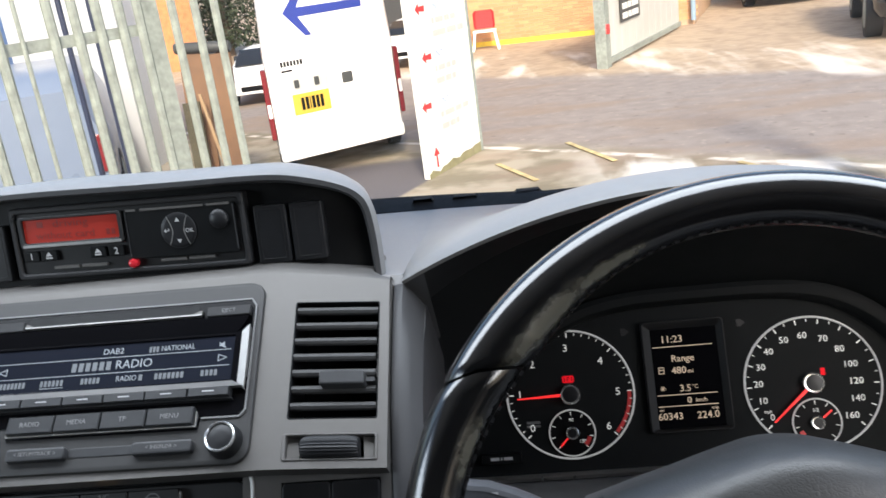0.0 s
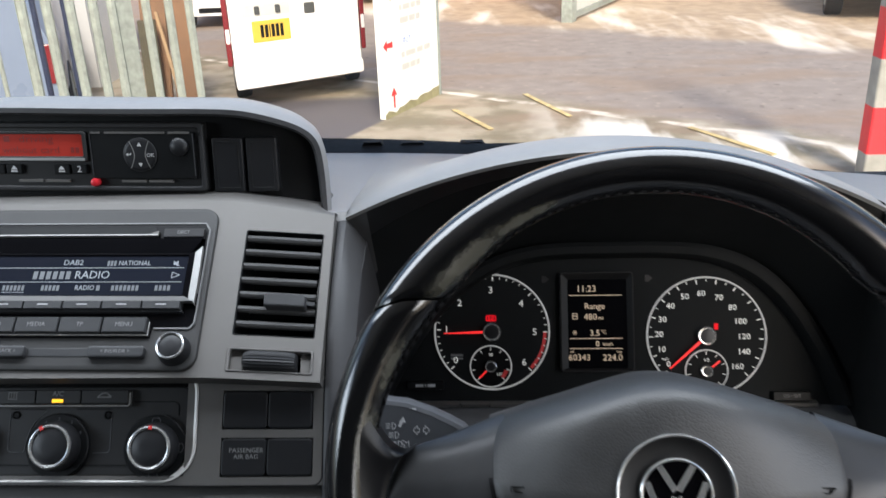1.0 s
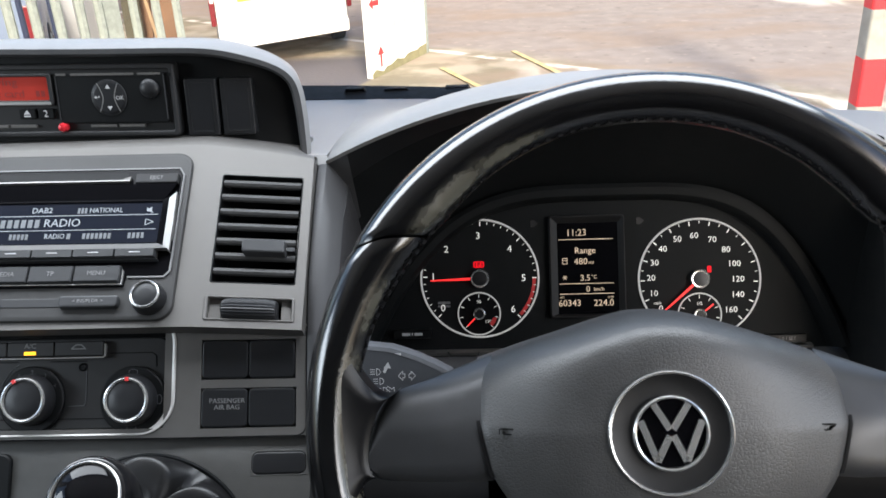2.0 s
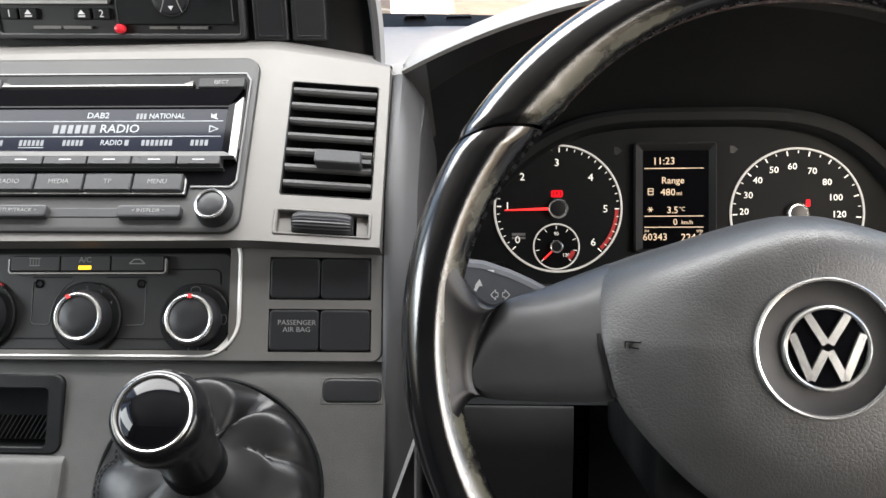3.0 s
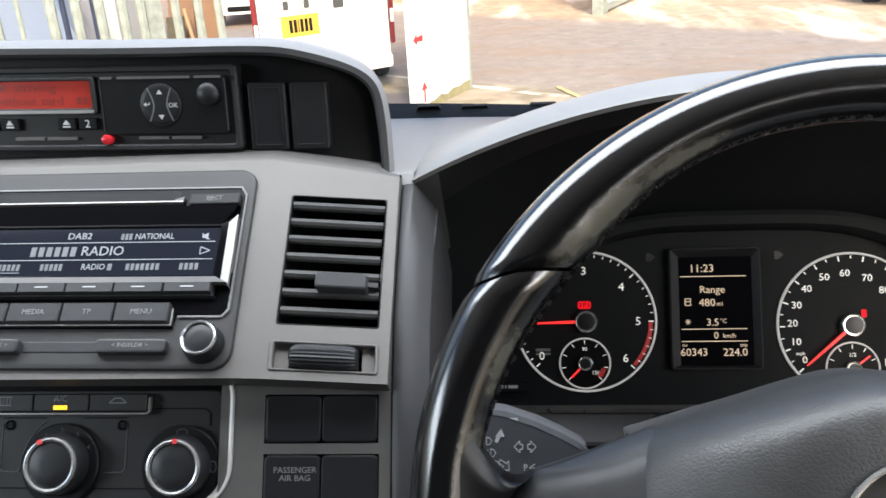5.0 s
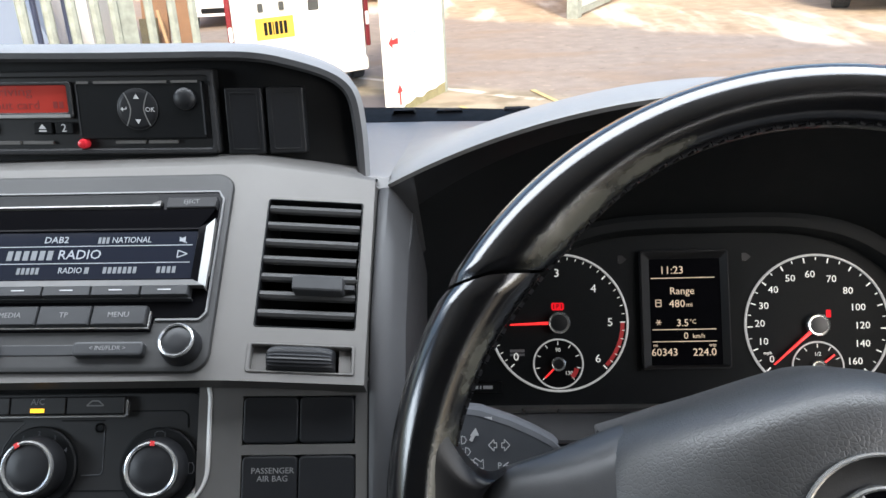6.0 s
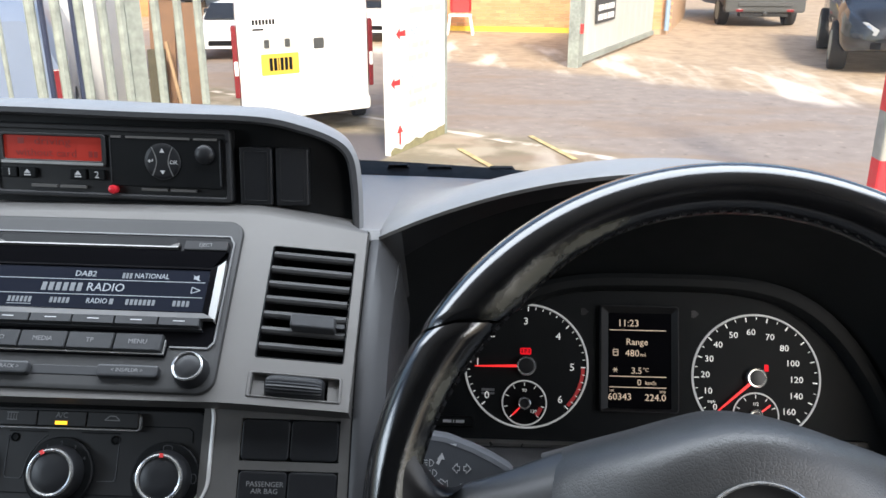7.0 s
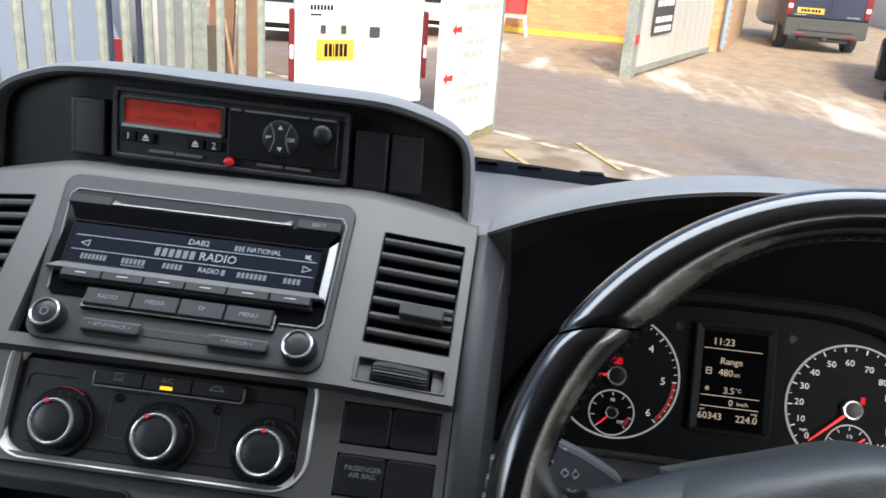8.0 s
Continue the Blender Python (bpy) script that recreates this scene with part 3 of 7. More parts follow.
po, pi_ = fine(whole(half_out)), fine(whole(half_in))
LIP = 0.012
bm = bmesh.new()
rows = [[FTP(u, s, -0.022) for u, s in pi_], [FTP(u, s, LIP - 0.003) for u, s in pi_]]
rows.append([FTP(a[0] * 0.75 + b[0] * 0.25, a[1] * 0.75 + b[1] * 0.25, LIP) for a, b in zip(pi_, po)])
rows.append([FTP(a[0] * 0.3 + b[0] * 0.7, a[1] * 0.3 + b[1] * 0.7, LIP) for a, b in zip(pi_, po)])
rows.append([FTP(u, s, LIP - 0.005) for u, s in po])
for d, drop in ((0.02, 0.0), (0.06, 0.06), (0.11, 0.2), (0.17, 0.5), (0.22, 0.85)):
    rows.append([FTP(MID + (u - MID) * (1 - 0.35 * d / 0.2), -0.037 + (s + 0.037) * (1 - drop)) + Vector((0, d, -0.02 * drop)) for u, s in po])
sheet(bm, rows[3:])
part("podium_shell", bm, M_DASH, podium)
# lip front in the shaded tone, shell behind in the lit one
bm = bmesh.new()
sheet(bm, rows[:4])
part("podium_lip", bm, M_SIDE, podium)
bm = bmesh.new()
sheet(bm, [[FTP(u, -0.040 + (s + 0.040) * k, -0.004) for u, s in pi_] for k in (0.0, 0.5, 1.0)])
part("podium_face", bm, M_BLACK, podium, "flat black face of the podium")


# ---- tachograph ----
tacho = thing("tachograph", (MID, 0.66, 1.33), "black digital tachograph with a red lit screen in the podium", "tachograph")
TX0, TX1, TS0, TS1 = -0.3398, -0.1538, -0.0098, 0.0455
bm = prism(bmesh.new(), rrect(TX0, TS0, TX1, TS1, 0.002), -0.012, 0.005, FTT, 0.0012)
part("housing", bm, M_PANEL, tacho)
bm = frame_ring(bmesh.new(), rrect(TX0, TS0, TX1, TS1, 0.003), rrect(TX0 + 0.004, TS0 + 0.004, TX1 - 0.004, TS1 - 0.0045, 0.002), 0.004, 0.0078, FTT, 0.0010)
part("bezel", bm, M_GREY, tacho)
bm = bmesh.new()
outer_s, inner_s = rrect(-0.3335, 0.0142, -0.2497, 0.0385, 0.0025), rrect(-0.3300, 0.0182, -0.2530, 0.0362, 0.0015)
frame_ring(bm, outer_s, inner_s, 0.004, 0.0085, FTT, 0.0006)
screen_frame = part("screen_frame", bm, M_PANEL, tacho)
bm = bmesh.new()
sheet(bm, [[FTT(u, v, h) for u in (-0.3312, -0.3305, -0.2525, -0.2518)] for v, h in ((0.0180, 0.0064), (0.0172, 0.0086), (0.0152, 0.0090), (0.0146, 0.0086))])
part("screen_sill", bm, M_BEVEL, screen_frame, "pale sill under the screen")
bm = prism(bmesh.new(), rrect(-0.3305, 0.0176, -0.2525, 0.0366, 0.001), 0.004, 0.0058, FTT, 0)
screen = part("screen", bm, M_RED, tacho, "red lit screen with two lines of dark letters")
writing("driving", 0.0082, -0.2920, 0.0320, 0.0058, FTT, M_REDTXT, screen, wide=1.3)
bars([1.2], -0.3190, 0.0320, 0.005, 0.0046, 0.0058, FTT, M_REDTXT, screen)
writing("without card", 0.0080, -0.2970, 0.0232, 0.0058, FTT, M_REDTXT, screen, wide=1.15)
bars([1, 1], -0.2640, 0.0232, 0.007, 0.0046, 0.0058, FTT, M_REDTXT, screen)
bm = prism(bmesh.new(), rrect(-0.2462, 0.0004, -0.1612, 0.0378, 0.0012), 0.004, 0.0085, FTT, 0.0008)
module = part("control_module", bm, M_BLACK, tacho)
bm = bmesh.new()
for u0, u1 in ((-0.2450, -0.2370), (-0.2335, -0.1845), (-0.1815, -0.1640)):
    box(bm, u0, 0.0368, 0.0080, u1, 0.0384, 0.0092, FTT)
part("module_edge", bm, M_SILVER, module, "grey upper edge")
for u0, u1 in ((-0.1622, -0.1613), (-0.2462, -0.2455)):
    part("module_side", box(bmesh.new(), u0, 0.003, 0.0080, u1, 0.0366, 0.0090, FTT), M_BTN, module)
PU, PV = -0.2056, 0.0200
bm = revolve(bmesh.new(), [(0.0134, 0.0080), (0.0134, 0.0088), (0.0127, 0.0094), (0.0110, 0.0096)], PU, PV, FTT)
pad = part("menu_pad", bm, M_SATIN, tacho)
bm = revolve(bmesh.new(), [(0.0137, 0.0084), (0.0137, 0.0092), (0.0131, 0.0094)], PU, PV, FTT, 48, cap=False)
part("pad_rim", bm, M_BTN, pad)
bm = bmesh.new()
for sx in (-1, 1):
    sheet(bm, [[FTT(PU + sx * (0.0044 + 0.0040 * (abs(v) / 0.0116) ** 1.5) + d, PV + v, 0.0098) for v in span(-0.0108, 0.0108, 10)] for d in (-0.0004, 0.0004)])
part("groove", bm, M_BEVEL, pad)
for v, sg in ((PV + 0.0082, 1), (PV - 0.0080, -1)):
    bm = bmesh.new()
    prism(bm, [(PU - 0.0019, v - sg * 0.0014), (PU + 0.0019, v - sg * 0.0014), (PU, v + sg * 0.0017)][::sg], 0.0096, 0.0099, FTT, 0)
    part("arrow_mark", bm, M_PRINT, pad)
writing("OK", 0.0044, PU + 0.0086, PV - 0.0004, 0.0096, FTT, M_PRINT, pad)
bm = bmesh.new()
bar(bm, (PU - 0.0110, PV + 0.0002), (PU - 0.0074, PV + 0.0002), 0.0006, 0.0096, 0.0099, FTT)
bar(bm, (PU - 0.0074, PV + 0.0002), (PU - 0.0074, PV + 0.0016), 0.0006, 0.0096, 0.0099, FTT)
prism(bm, [(PU - 0.0112, PV + 0.0002), (PU - 0.0096, PV - 0.0012), (PU - 0.0096, PV + 0.0016)], 0.0096, 0.0099, FTT, 0)
part("return_mark", bm, M_PRINT, pad)
bm = revolve(bmesh.new(), [(0.0075, 0.0080), (0.0072, 0.0105), (0.0058, 0.0120), (0.0030, 0.0128), (0.0008, 0.0130)], -0.1732, 0.0264, FTT, 28)
part("round_button", bm, M_SATIN, tacho)
bm = revolve(bmesh.new(), [(0.0033, 0.004), (0.0033, 0.0100), (0.0027, 0.0118), (0.0010, 0.0125)], -0.2450, -0.0024, FTT, 20)
part("infrared_lamp", bm, M_LED, tacho, "small round red lamp")
for x0, x1 in ((-0.3095, -0.2892), (-0.2872, -0.2668), (-0.2235, -0.2030), (-0.2010, -0.1810)):
    bm = bmesh.new()
    box(bm, x0, -0.0026, 0.004, x1, -0.0006, 0.0078, FTT)
    part("card_slot_lip", bm, M_SILVER, tacho)
for x, ch in ((-0.3262, "1"), (-0.2576, "2")):
    bm = prism(bmesh.new(), rrect(x - 0.0060, 0.0040, x + 0.0060, 0.0118, 0.001), 0.004, 0.0080, FTT, 0.0005)
    key = part("card_button", bm, M_BLACK, tacho)
    writing(ch, 0.0074, x, 0.0079, 0.0080, FTT, M_PRINT, key)
for x in (-0.3120, -0.2724):
    bm = prism(bmesh.new(), rrect(x - 0.0064, 0.0040, x + 0.0064, 0.0118, 0.001), 0.004, 0.0080, FTT, 0.0005)
    key = part("eject_button", bm, M_BLACK, tacho)
    bm = bmesh.new()
    prism(bm, [(x - 0.0026, 0.0076), (x + 0.0026, 0.0076), (x, 0.0108)], 0.008, 0.0082, FTT, 0)
    prism(bm, [(x - 0.0026, 0.0057), (x + 0.0026, 0.0057), (x + 0.0026, 0.0068), (x - 0.0026, 0.0068)], 0.008, 0.0082, FTT, 0)
    part("eject_mark", bm, M_PRINT, key)
for x in (-0.1572, -0.3365):
    part("screw", revolve(bmesh.new(), [(0.0014, 0.005), (0.0014, 0.0086)], x, 0.0368, FTT, 14), M_BLACK, tacho)


def blank(name, o, f, mat, h0, h1, label, r=0.0018, group="blank switch covers", inner=False):
    t = thing(name, f((o[0] + o[2]) / 2, o[1], h0), label, "switch blank", group)
    bm = prism(bmesh.new(), rrect(*o, r), h0, h1, f, 0.0010)
    part("cover", bm, mat, t)
    if inner:
        bm = frame_ring(bmesh.new(), rrect(o[0] + 0.003, o[1] + 0.003, o[2] - 0.003, o[3] - 0.003, r), rrect(o[0] + 0.0036, o[1] + 0.0036, o[2] - 0.0036, o[3] - 0.0036, r), h1 - 0.0002, h1 + 0.0003, f, 0.0001)
        part("moulded_line", bm, M_PANEL, t)
    return t


for o in ((-0.1487, -0.0108, -0.1240, 0.0330), (-0.1212, -0.0108, -0.0976, 0.0330), (-0.3759, -0.0108, -0.3482, 0.0330)):
    blank("switch_blank", o, FTT, M_SATIN, -0.004, 0.0032, "satin black blank cover in the podium face", 0.0015, "podium blank covers", True)


# ---- radio ----
radio = thing("car_radio", FA((RADIO[0] + RADIO[2]) / 2, RADIO[1], -0.02), "black and dark grey car radio with lit display", "radio")


def narrowing(pts):
    """Draws the passenger side of an outline in towards the foot."""
    return [(u + (0.135 * (0.105 - v) if u < -0.30 else 0), v) for u, v in pts]


bm = prism(bmesh.new(), narrowing(rrect(*RADIO, 0.012, 8)), -0.02, 0.0030, FRD, 0.0022)
part("surround", bm, M_RADIO, radio)
face = [(-0.3420, 0.0250), (-0.3395, 0.0212), (-0.3150, 0.0212), (-0.3140, 0.0125), (-0.1760, 0.0125), (-0.1750, 0.0212), (-0.1480, 0.0212), (-0.1450, 0.0245), (-0.1447, 0.1030), (-0.1480, 0.1080), (-0.3510, 0.1085), (-0.3545, 0.1045)]
bm = prism(bmesh.new(), face, 0.002, 0.0042, FRD, 0.0006)
part("gloss_face", bm, M_GLOSS, radio, "gloss black upper face")
bm = bmesh.new()
edge_path = [(-0.3430, 0.0250), (-0.3556, 0.1045), (-0.3516, 0.1096), (-0.1474, 0.1091), (-0.1437, 0.1034), (-0.1440, 0.0245), (-0.1476, 0.0201), (-0.1740, 0.0201)]
for a, b in zip(edge_path, edge_path[1:]):
    bar(bm, a, b, 0.0011, 0.002, 0.0044, FRD)
part("face_edge", bm, M_DIM, radio, "thin grey edge round the gloss face")
bm = prism(bmesh.new(), rrect(-0.3190, 0.0985, -0.1860, 0.1062, 0.002), 0.004, 0.0046, FRD, 0)
part("slot_recess", bm, M_BLACK, radio)
bm = bmesh.new()
sheet(bm, [[FRD(u, v, h) for u in span(-0.3210, -0.1830, 12)] for v, h in ((0.0984, 0.0046), (0.0980, 0.0074), (0.0970, 0.0074), (0.0966, 0.0044))])
part("disc_slot_lip", bm, M_BEVEL, radio, "grey lip of the disc slot")
for u0, u1 in ((-0.3205, -0.3140), (-0.1885, -0.1830)):
    bm = bmesh.new()
    prism(bm, [(u0, 0.0984), (u1, 0.0984), (u1, 0.0992), (u0, 0.1012)] if u0 < -0.3 else [(u0, 0.0984), (u1, 0.0984), (u1, 0.1012), (u0, 0.0992)], 0.004, 0.0070, FRD, 0)
    part("slot_corner", bm, M_SILVER, radio)
for x0, x1 in ((-0.3530, -0.3195), (-0.1788, -0.1464)):
    bm = prism(bmesh.new(), rrect(x0, 0.0946, x1, 0.1028, 0.0012), 0.003, 0.0085, FRD, 0.001)
    key = part("slot_button", bm, M_GREY, radio)
    if x0 > -0.3:
        writing("EJECT", 0.0040, (x0 + x1) / 2, 0.0988, 0.0085, FRD, M_DIM, key)
bm = bmesh.new()
frame_ring(bm, [(-0.3480, 0.0395), (-0.1450, 0.0390), (-0.1456, 0.0875), (-0.1560, 0.0815), (-0.3420, 0.0820), (-0.3490, 0.0890)],
           [(-0.3400, 0.0462), (-0.1560, 0.0462), (-0.1560, 0.0760), (-0.1562, 0.0796), (-0.3418, 0.0800), (-0.3418, 0.0780)], 0.003, 0.0064, FRD, 0.0004, 0.001)
part("display_frame", bm, M_GLOSS, radio, "gloss black display frame")
bm = bmesh.new()
sheet(bm, [[FRD(u, v, h) for u in span(u0, u1, 8)] for u0, u1, v, h in ((-0.3495, -0.1462, 0.0935, 0.0040), (-0.3495, -0.1462, 0.0935, 0.0086), (-0.3480, -0.1480, 0.0905, 0.0082), (-0.3418, -0.1562, 0.0806, 0.0058), (-0.3418, -0.1562, 0.0802, 0.0044))])
part("display_overhang", bm, M_GLOSS, radio, "gloss black overhang above the display")
bm = bmesh.new()
q = [(-0.1560, 0.0455, 0.0046), (-0.1452, 0.0382, 0.0085), (-0.1450, 0.0600, 0.0085), (-0.1456, 0.0866, 0.0085), (-0.1562, 0.0786, 0.0046)]
vs = [bm.verts.new(FRD(*p)) for p in q] + [bm.verts.new(FRD(u, s, 0.003)) for u, s, _ in q]
for idx in ((0, 1, 2, 3, 4), (9, 8, 7, 6, 5), (0, 5, 6, 1), (1, 6, 7, 2), (2, 7, 8, 3), (3, 8, 9, 4), (4, 9, 5, 0)):
    bm.faces.new([vs[k] for k in idx])
part("chamfer", bm, M_BEVEL, radio, "bright metal chamfer at the display's end", 0)
bm = bmesh.new()
q = [(-0.3480, 0.0392, 0.0112), (-0.1455, 0.0392, 0.0112), (-0.1560, 0.0462, 0.0056), (-0.3405, 0.0466, 0.0056)]
vs = [bm.verts.new(FRD(*p)) for p in q] + [bm.verts.new(FRD(u, s, 0.003)) for u, s, _ in q]
for idx in ((0, 1, 2, 3), (4, 7, 6, 5), (0, 4, 5, 1), (1, 5, 6, 2), (2, 6, 7, 3), (3, 7, 4, 0)):
    bm.faces.new([vs[k] for k in idx])
part("lower_chamfer", bm, M_BEVEL, radio, "", 0)
bm = prism(bmesh.new(), [(-0.3400, 0.0462), (-0.1560, 0.0462), (-0.1562, 0.0798), (-0.3420, 0.0802)], 0.003, 0.0052, FRD, 0)
disp = part("display", bm, M_LCD, radio, "dark blue display with white letters")
for s in (0.0696, 0.0576):
    bm = bmesh.new()
    box(bm, -0.3375, s - 0.00025, 0.0052, -0.1585, s + 0.00025, 0.0054, FRD)
    part("rule", bm, M_LCDTXT, disp)


def strokes(count, u, v, length, height, parent):
    """Plain upright bars, one a letter, in place of a station's name."""
    bm = bmesh.new()
    cell = length / count
    for k in range(count):
        x = u + cell * k
        box(bm, x, v - height / 2, 0.0052, x + cell * 0.66, v + height / 2, 0.0054, FRD)
    return part("lettering_bar", bm, M_LCDBAR, parent, smooth=0)


writing("DAB2", 0.0064, -0.2462, 0.0741, 0.0052, FRD, M_LCDTXT, disp)
strokes(3, -0.2192, 0.0735, 0.0078, 0.0044, disp)
writing("NATIONAL", 0.0058, -0.1978, 0.0735, 0.0052, FRD, M_LCDTXT, disp, wide=0.86)
strokes(6, -0.2757, 0.0634, 0.0310, 0.0066, disp)
writing("RADIO", 0.0092, -0.2292, 0.0634, 0.0052, FRD, M_LCDTXT, disp, wide=0.98)
for x, w, n in ((-0.3283, 0.0200, 7), (-0.2974, 0.0180, 6), (-0.2669, 0.0150, 5), (-0.2238, 0.0040, 1), (-0.2121, 0.0220, 7), (-0.1784, 0.0128, 4)):
    strokes(n, x, 0.0526, w, 0.0044, disp)
writing("RADIO", 0.0058, -0.2330, 0.0526, 0.0052, FRD, M_LCDTXT, disp, wide=0.86)
bm = bmesh.new()
box(bm, -0.2974, 0.0488, 0.0052, -0.2797, 0.0492, 0.0054, FRD)
part("underline", bm, M_LCDTXT, disp)
for x, sg in ((-0.1640, 1), (-0.3287, -1)):
    bm = bmesh.new()
    for a, b in (((x - sg * 0.003, 0.0659), (x - sg * 0.003, 0.0609)), ((x - sg * 0.003, 0.0659), (x + sg * 0.003, 0.0634)), ((x - sg * 0.003, 0.0609), (x + sg * 0.003, 0.0634))):
        bar(bm, a, b, 0.0006, 0.0052, 0.0054, FRD)
    part("arrow_mark", bm, M_LCDTXT, disp)
bm = bmesh.new()
box(bm, -0.1672, 0.0722, 0.0052, -0.1656, 0.0744, 0.0054, FRD)
prism(bm, [(-0.1656, 0.0722), (-0.1636, 0.0710), (-0.1636, 0.0756), (-0.1656, 0.0744)], 0.0052, 0.0054, FRD, 0)
bar(bm, (-0.1674, 0.0752), (-0.1622, 0.0708), 0.0005, 0.0054, 0.0056, FRD)
part("speaker_mark", bm, M_LCDTXT, disp)
px = (-0.3345, -0.3042, -0.2736, -0.2435, -0.2135, -0.1830, -0.1537)
for i in range(6):
    x0, x1 = px[i], px[i + 1] - 0.0005
    bm = prism(bmesh.new(), rrect(x0, 0.0328, x1, 0.0394, 0.0006), 0.003, 0.0115, FRD, 0.0016)
    key = part("preset_button", bm, M_BTN, radio)
    bm = bmesh.new()
    box(bm, (x0 + x1) / 2 - 0.0040, 0.0360, 0.0115, (x0 + x1) / 2 + 0.0040, 0.0366, 0.0117, FRD)
    part("button_mark", bm, M_PRINT, key)
bm = bmesh.new()
box(bm, -0.3345, 0.0316, 0.003, -0.1530, 0.0324, 0.0085, FRD)
part("preset_rail", bm, M_BTN, radio)
px = (-0.3122, -0.2775, -0.2440, -0.2112, -0.1772)
for i, word in enumerate(("RADIO", "MEDIA", "TP", "MENU")):
    x0, x1 = px[i], px[i + 1] - 0.0010
    bm = prism(bmesh.new(), rrect(x0, 0.0148, x1, 0.0276, 0.0010), 0.002, 0.0090, FRD, 0.0014)
    key = part("source_button", bm, M_BTN, radio)
    writing(word, 0.0048, (x0 + x1) / 2, 0.0212, 0.0090, FRD, M_DIM, key)
bm = bmesh.new()
box(bm, -0.3130, 0.0136, 0.003, -0.1765, 0.0144, 0.0062, FRD)
box(bm, -0.1772, 0.0144, 0.003, -0.1765, 0.0245, 0.0062, FRD)
box(bm, -0.3134, 0.0136, 0.003, -0.3127, 0.0210, 0.0062, FRD)
part("button_rail", bm, M_CHROME, radio, "thin chrome rail under the buttons")
for x0, x1, word in ((-0.3085, -0.2658, "< SETUP/TRACK >"), (-0.2188, -0.1765, "< INS/FLDR >")):
    bm = prism(bmesh.new(), rrect(x0, -0.0038, x1, 0.0050, 0.0024), 0.002, 0.0080, FRD, 0.0014)
    key = part("rocker_button", bm, M_BTN, radio)
    writing(word, 0.0038, (x0 + x1) / 2, 0.0006, 0.0080, FRD, M_DIM, key)
bm = prism(bmesh.new(), rrect(-0.2652, -0.0022, -0.2195, 0.0046, 0.0008), 0.002, 0.0036, FRD, 0.0006)
part("centre_bar", bm, M_BTN, radio)


def knob(parent, x, s, f, r, h0, h1, ring, name="knob", base=None, mark=None, cap_mat=None):
    if base:
        part("dial_base", revolve(bmesh.new(), [(base + 0.001, h0 - 0.004), (base + 0.001, h0 + 0.0005), (base, h0 + 0.0012), (base * 0.86, h0 + 0.0012)], x, s, f, 56), M_BLACK, parent)
    k = part(name, revolve(bmesh.new(), [(r * 1.16, h0), (r * 1.13, h0 + (h1 - h0) * 0.45), (r * 1.02, h1 - 0.001), (r * 0.99, h1 - 0.0003), (r * 0.8, h1 - 0.0003)], x, s, f, 48), M_SATIN, parent)
    part("knob_ring", revolve(bmesh.new(), [(r, h1 - 0.0006), (r * 0.985, h1 + 0.0008), (r - ring * 0.5, h1 + 0.0012), (r - ring, h1 + 0.0006), (r - ring, h1 - 0.001)], x, s, f, 48, cap=False), M_CHROME, k, "chrome ring")
    part("knob_cap", revolve(bmesh.new(), [(r - ring, h1 - 0.0006), (r - ring - 0.001, h1), (r * 0.3, h1 + 0.0004)], x, s, f, 40), cap_mat or M_SATIN, k)
    if mark is not None:
        a = radians(mark)
        bm = bmesh.new()
        bar(bm, (x + (r - ring * 1.1) * math.cos(a), s + (r - ring * 1.1) * math.sin(a)), (x + (r + 0.0002) * math.cos(a), s + (r + 0.0002) * math.sin(a)), 0.0024, h1 + 0.0004, h1 + 0.0016, f)
        part("pointer", bm, M_REDPAINT, k, "red pointer mark")
    return k


knob(radio, -0.1556, 0.0032, FRD, 0.0104, 0.003, 0.0130, 0.0016)
pw = knob(radio, -0.3325, 0.0030, FRD, 0.0104, 0.003, 0.0130, 0.0016)
bm = revolve(bmesh.new(), [(0.0030, 0.0134), (0.0030, 0.0138), (0.0024, 0.0138), (0.0024, 0.0134)], -0.3325, 0.0030, FRD, 20, cap=False)
part("power_mark", bm, M_DIM, pw)


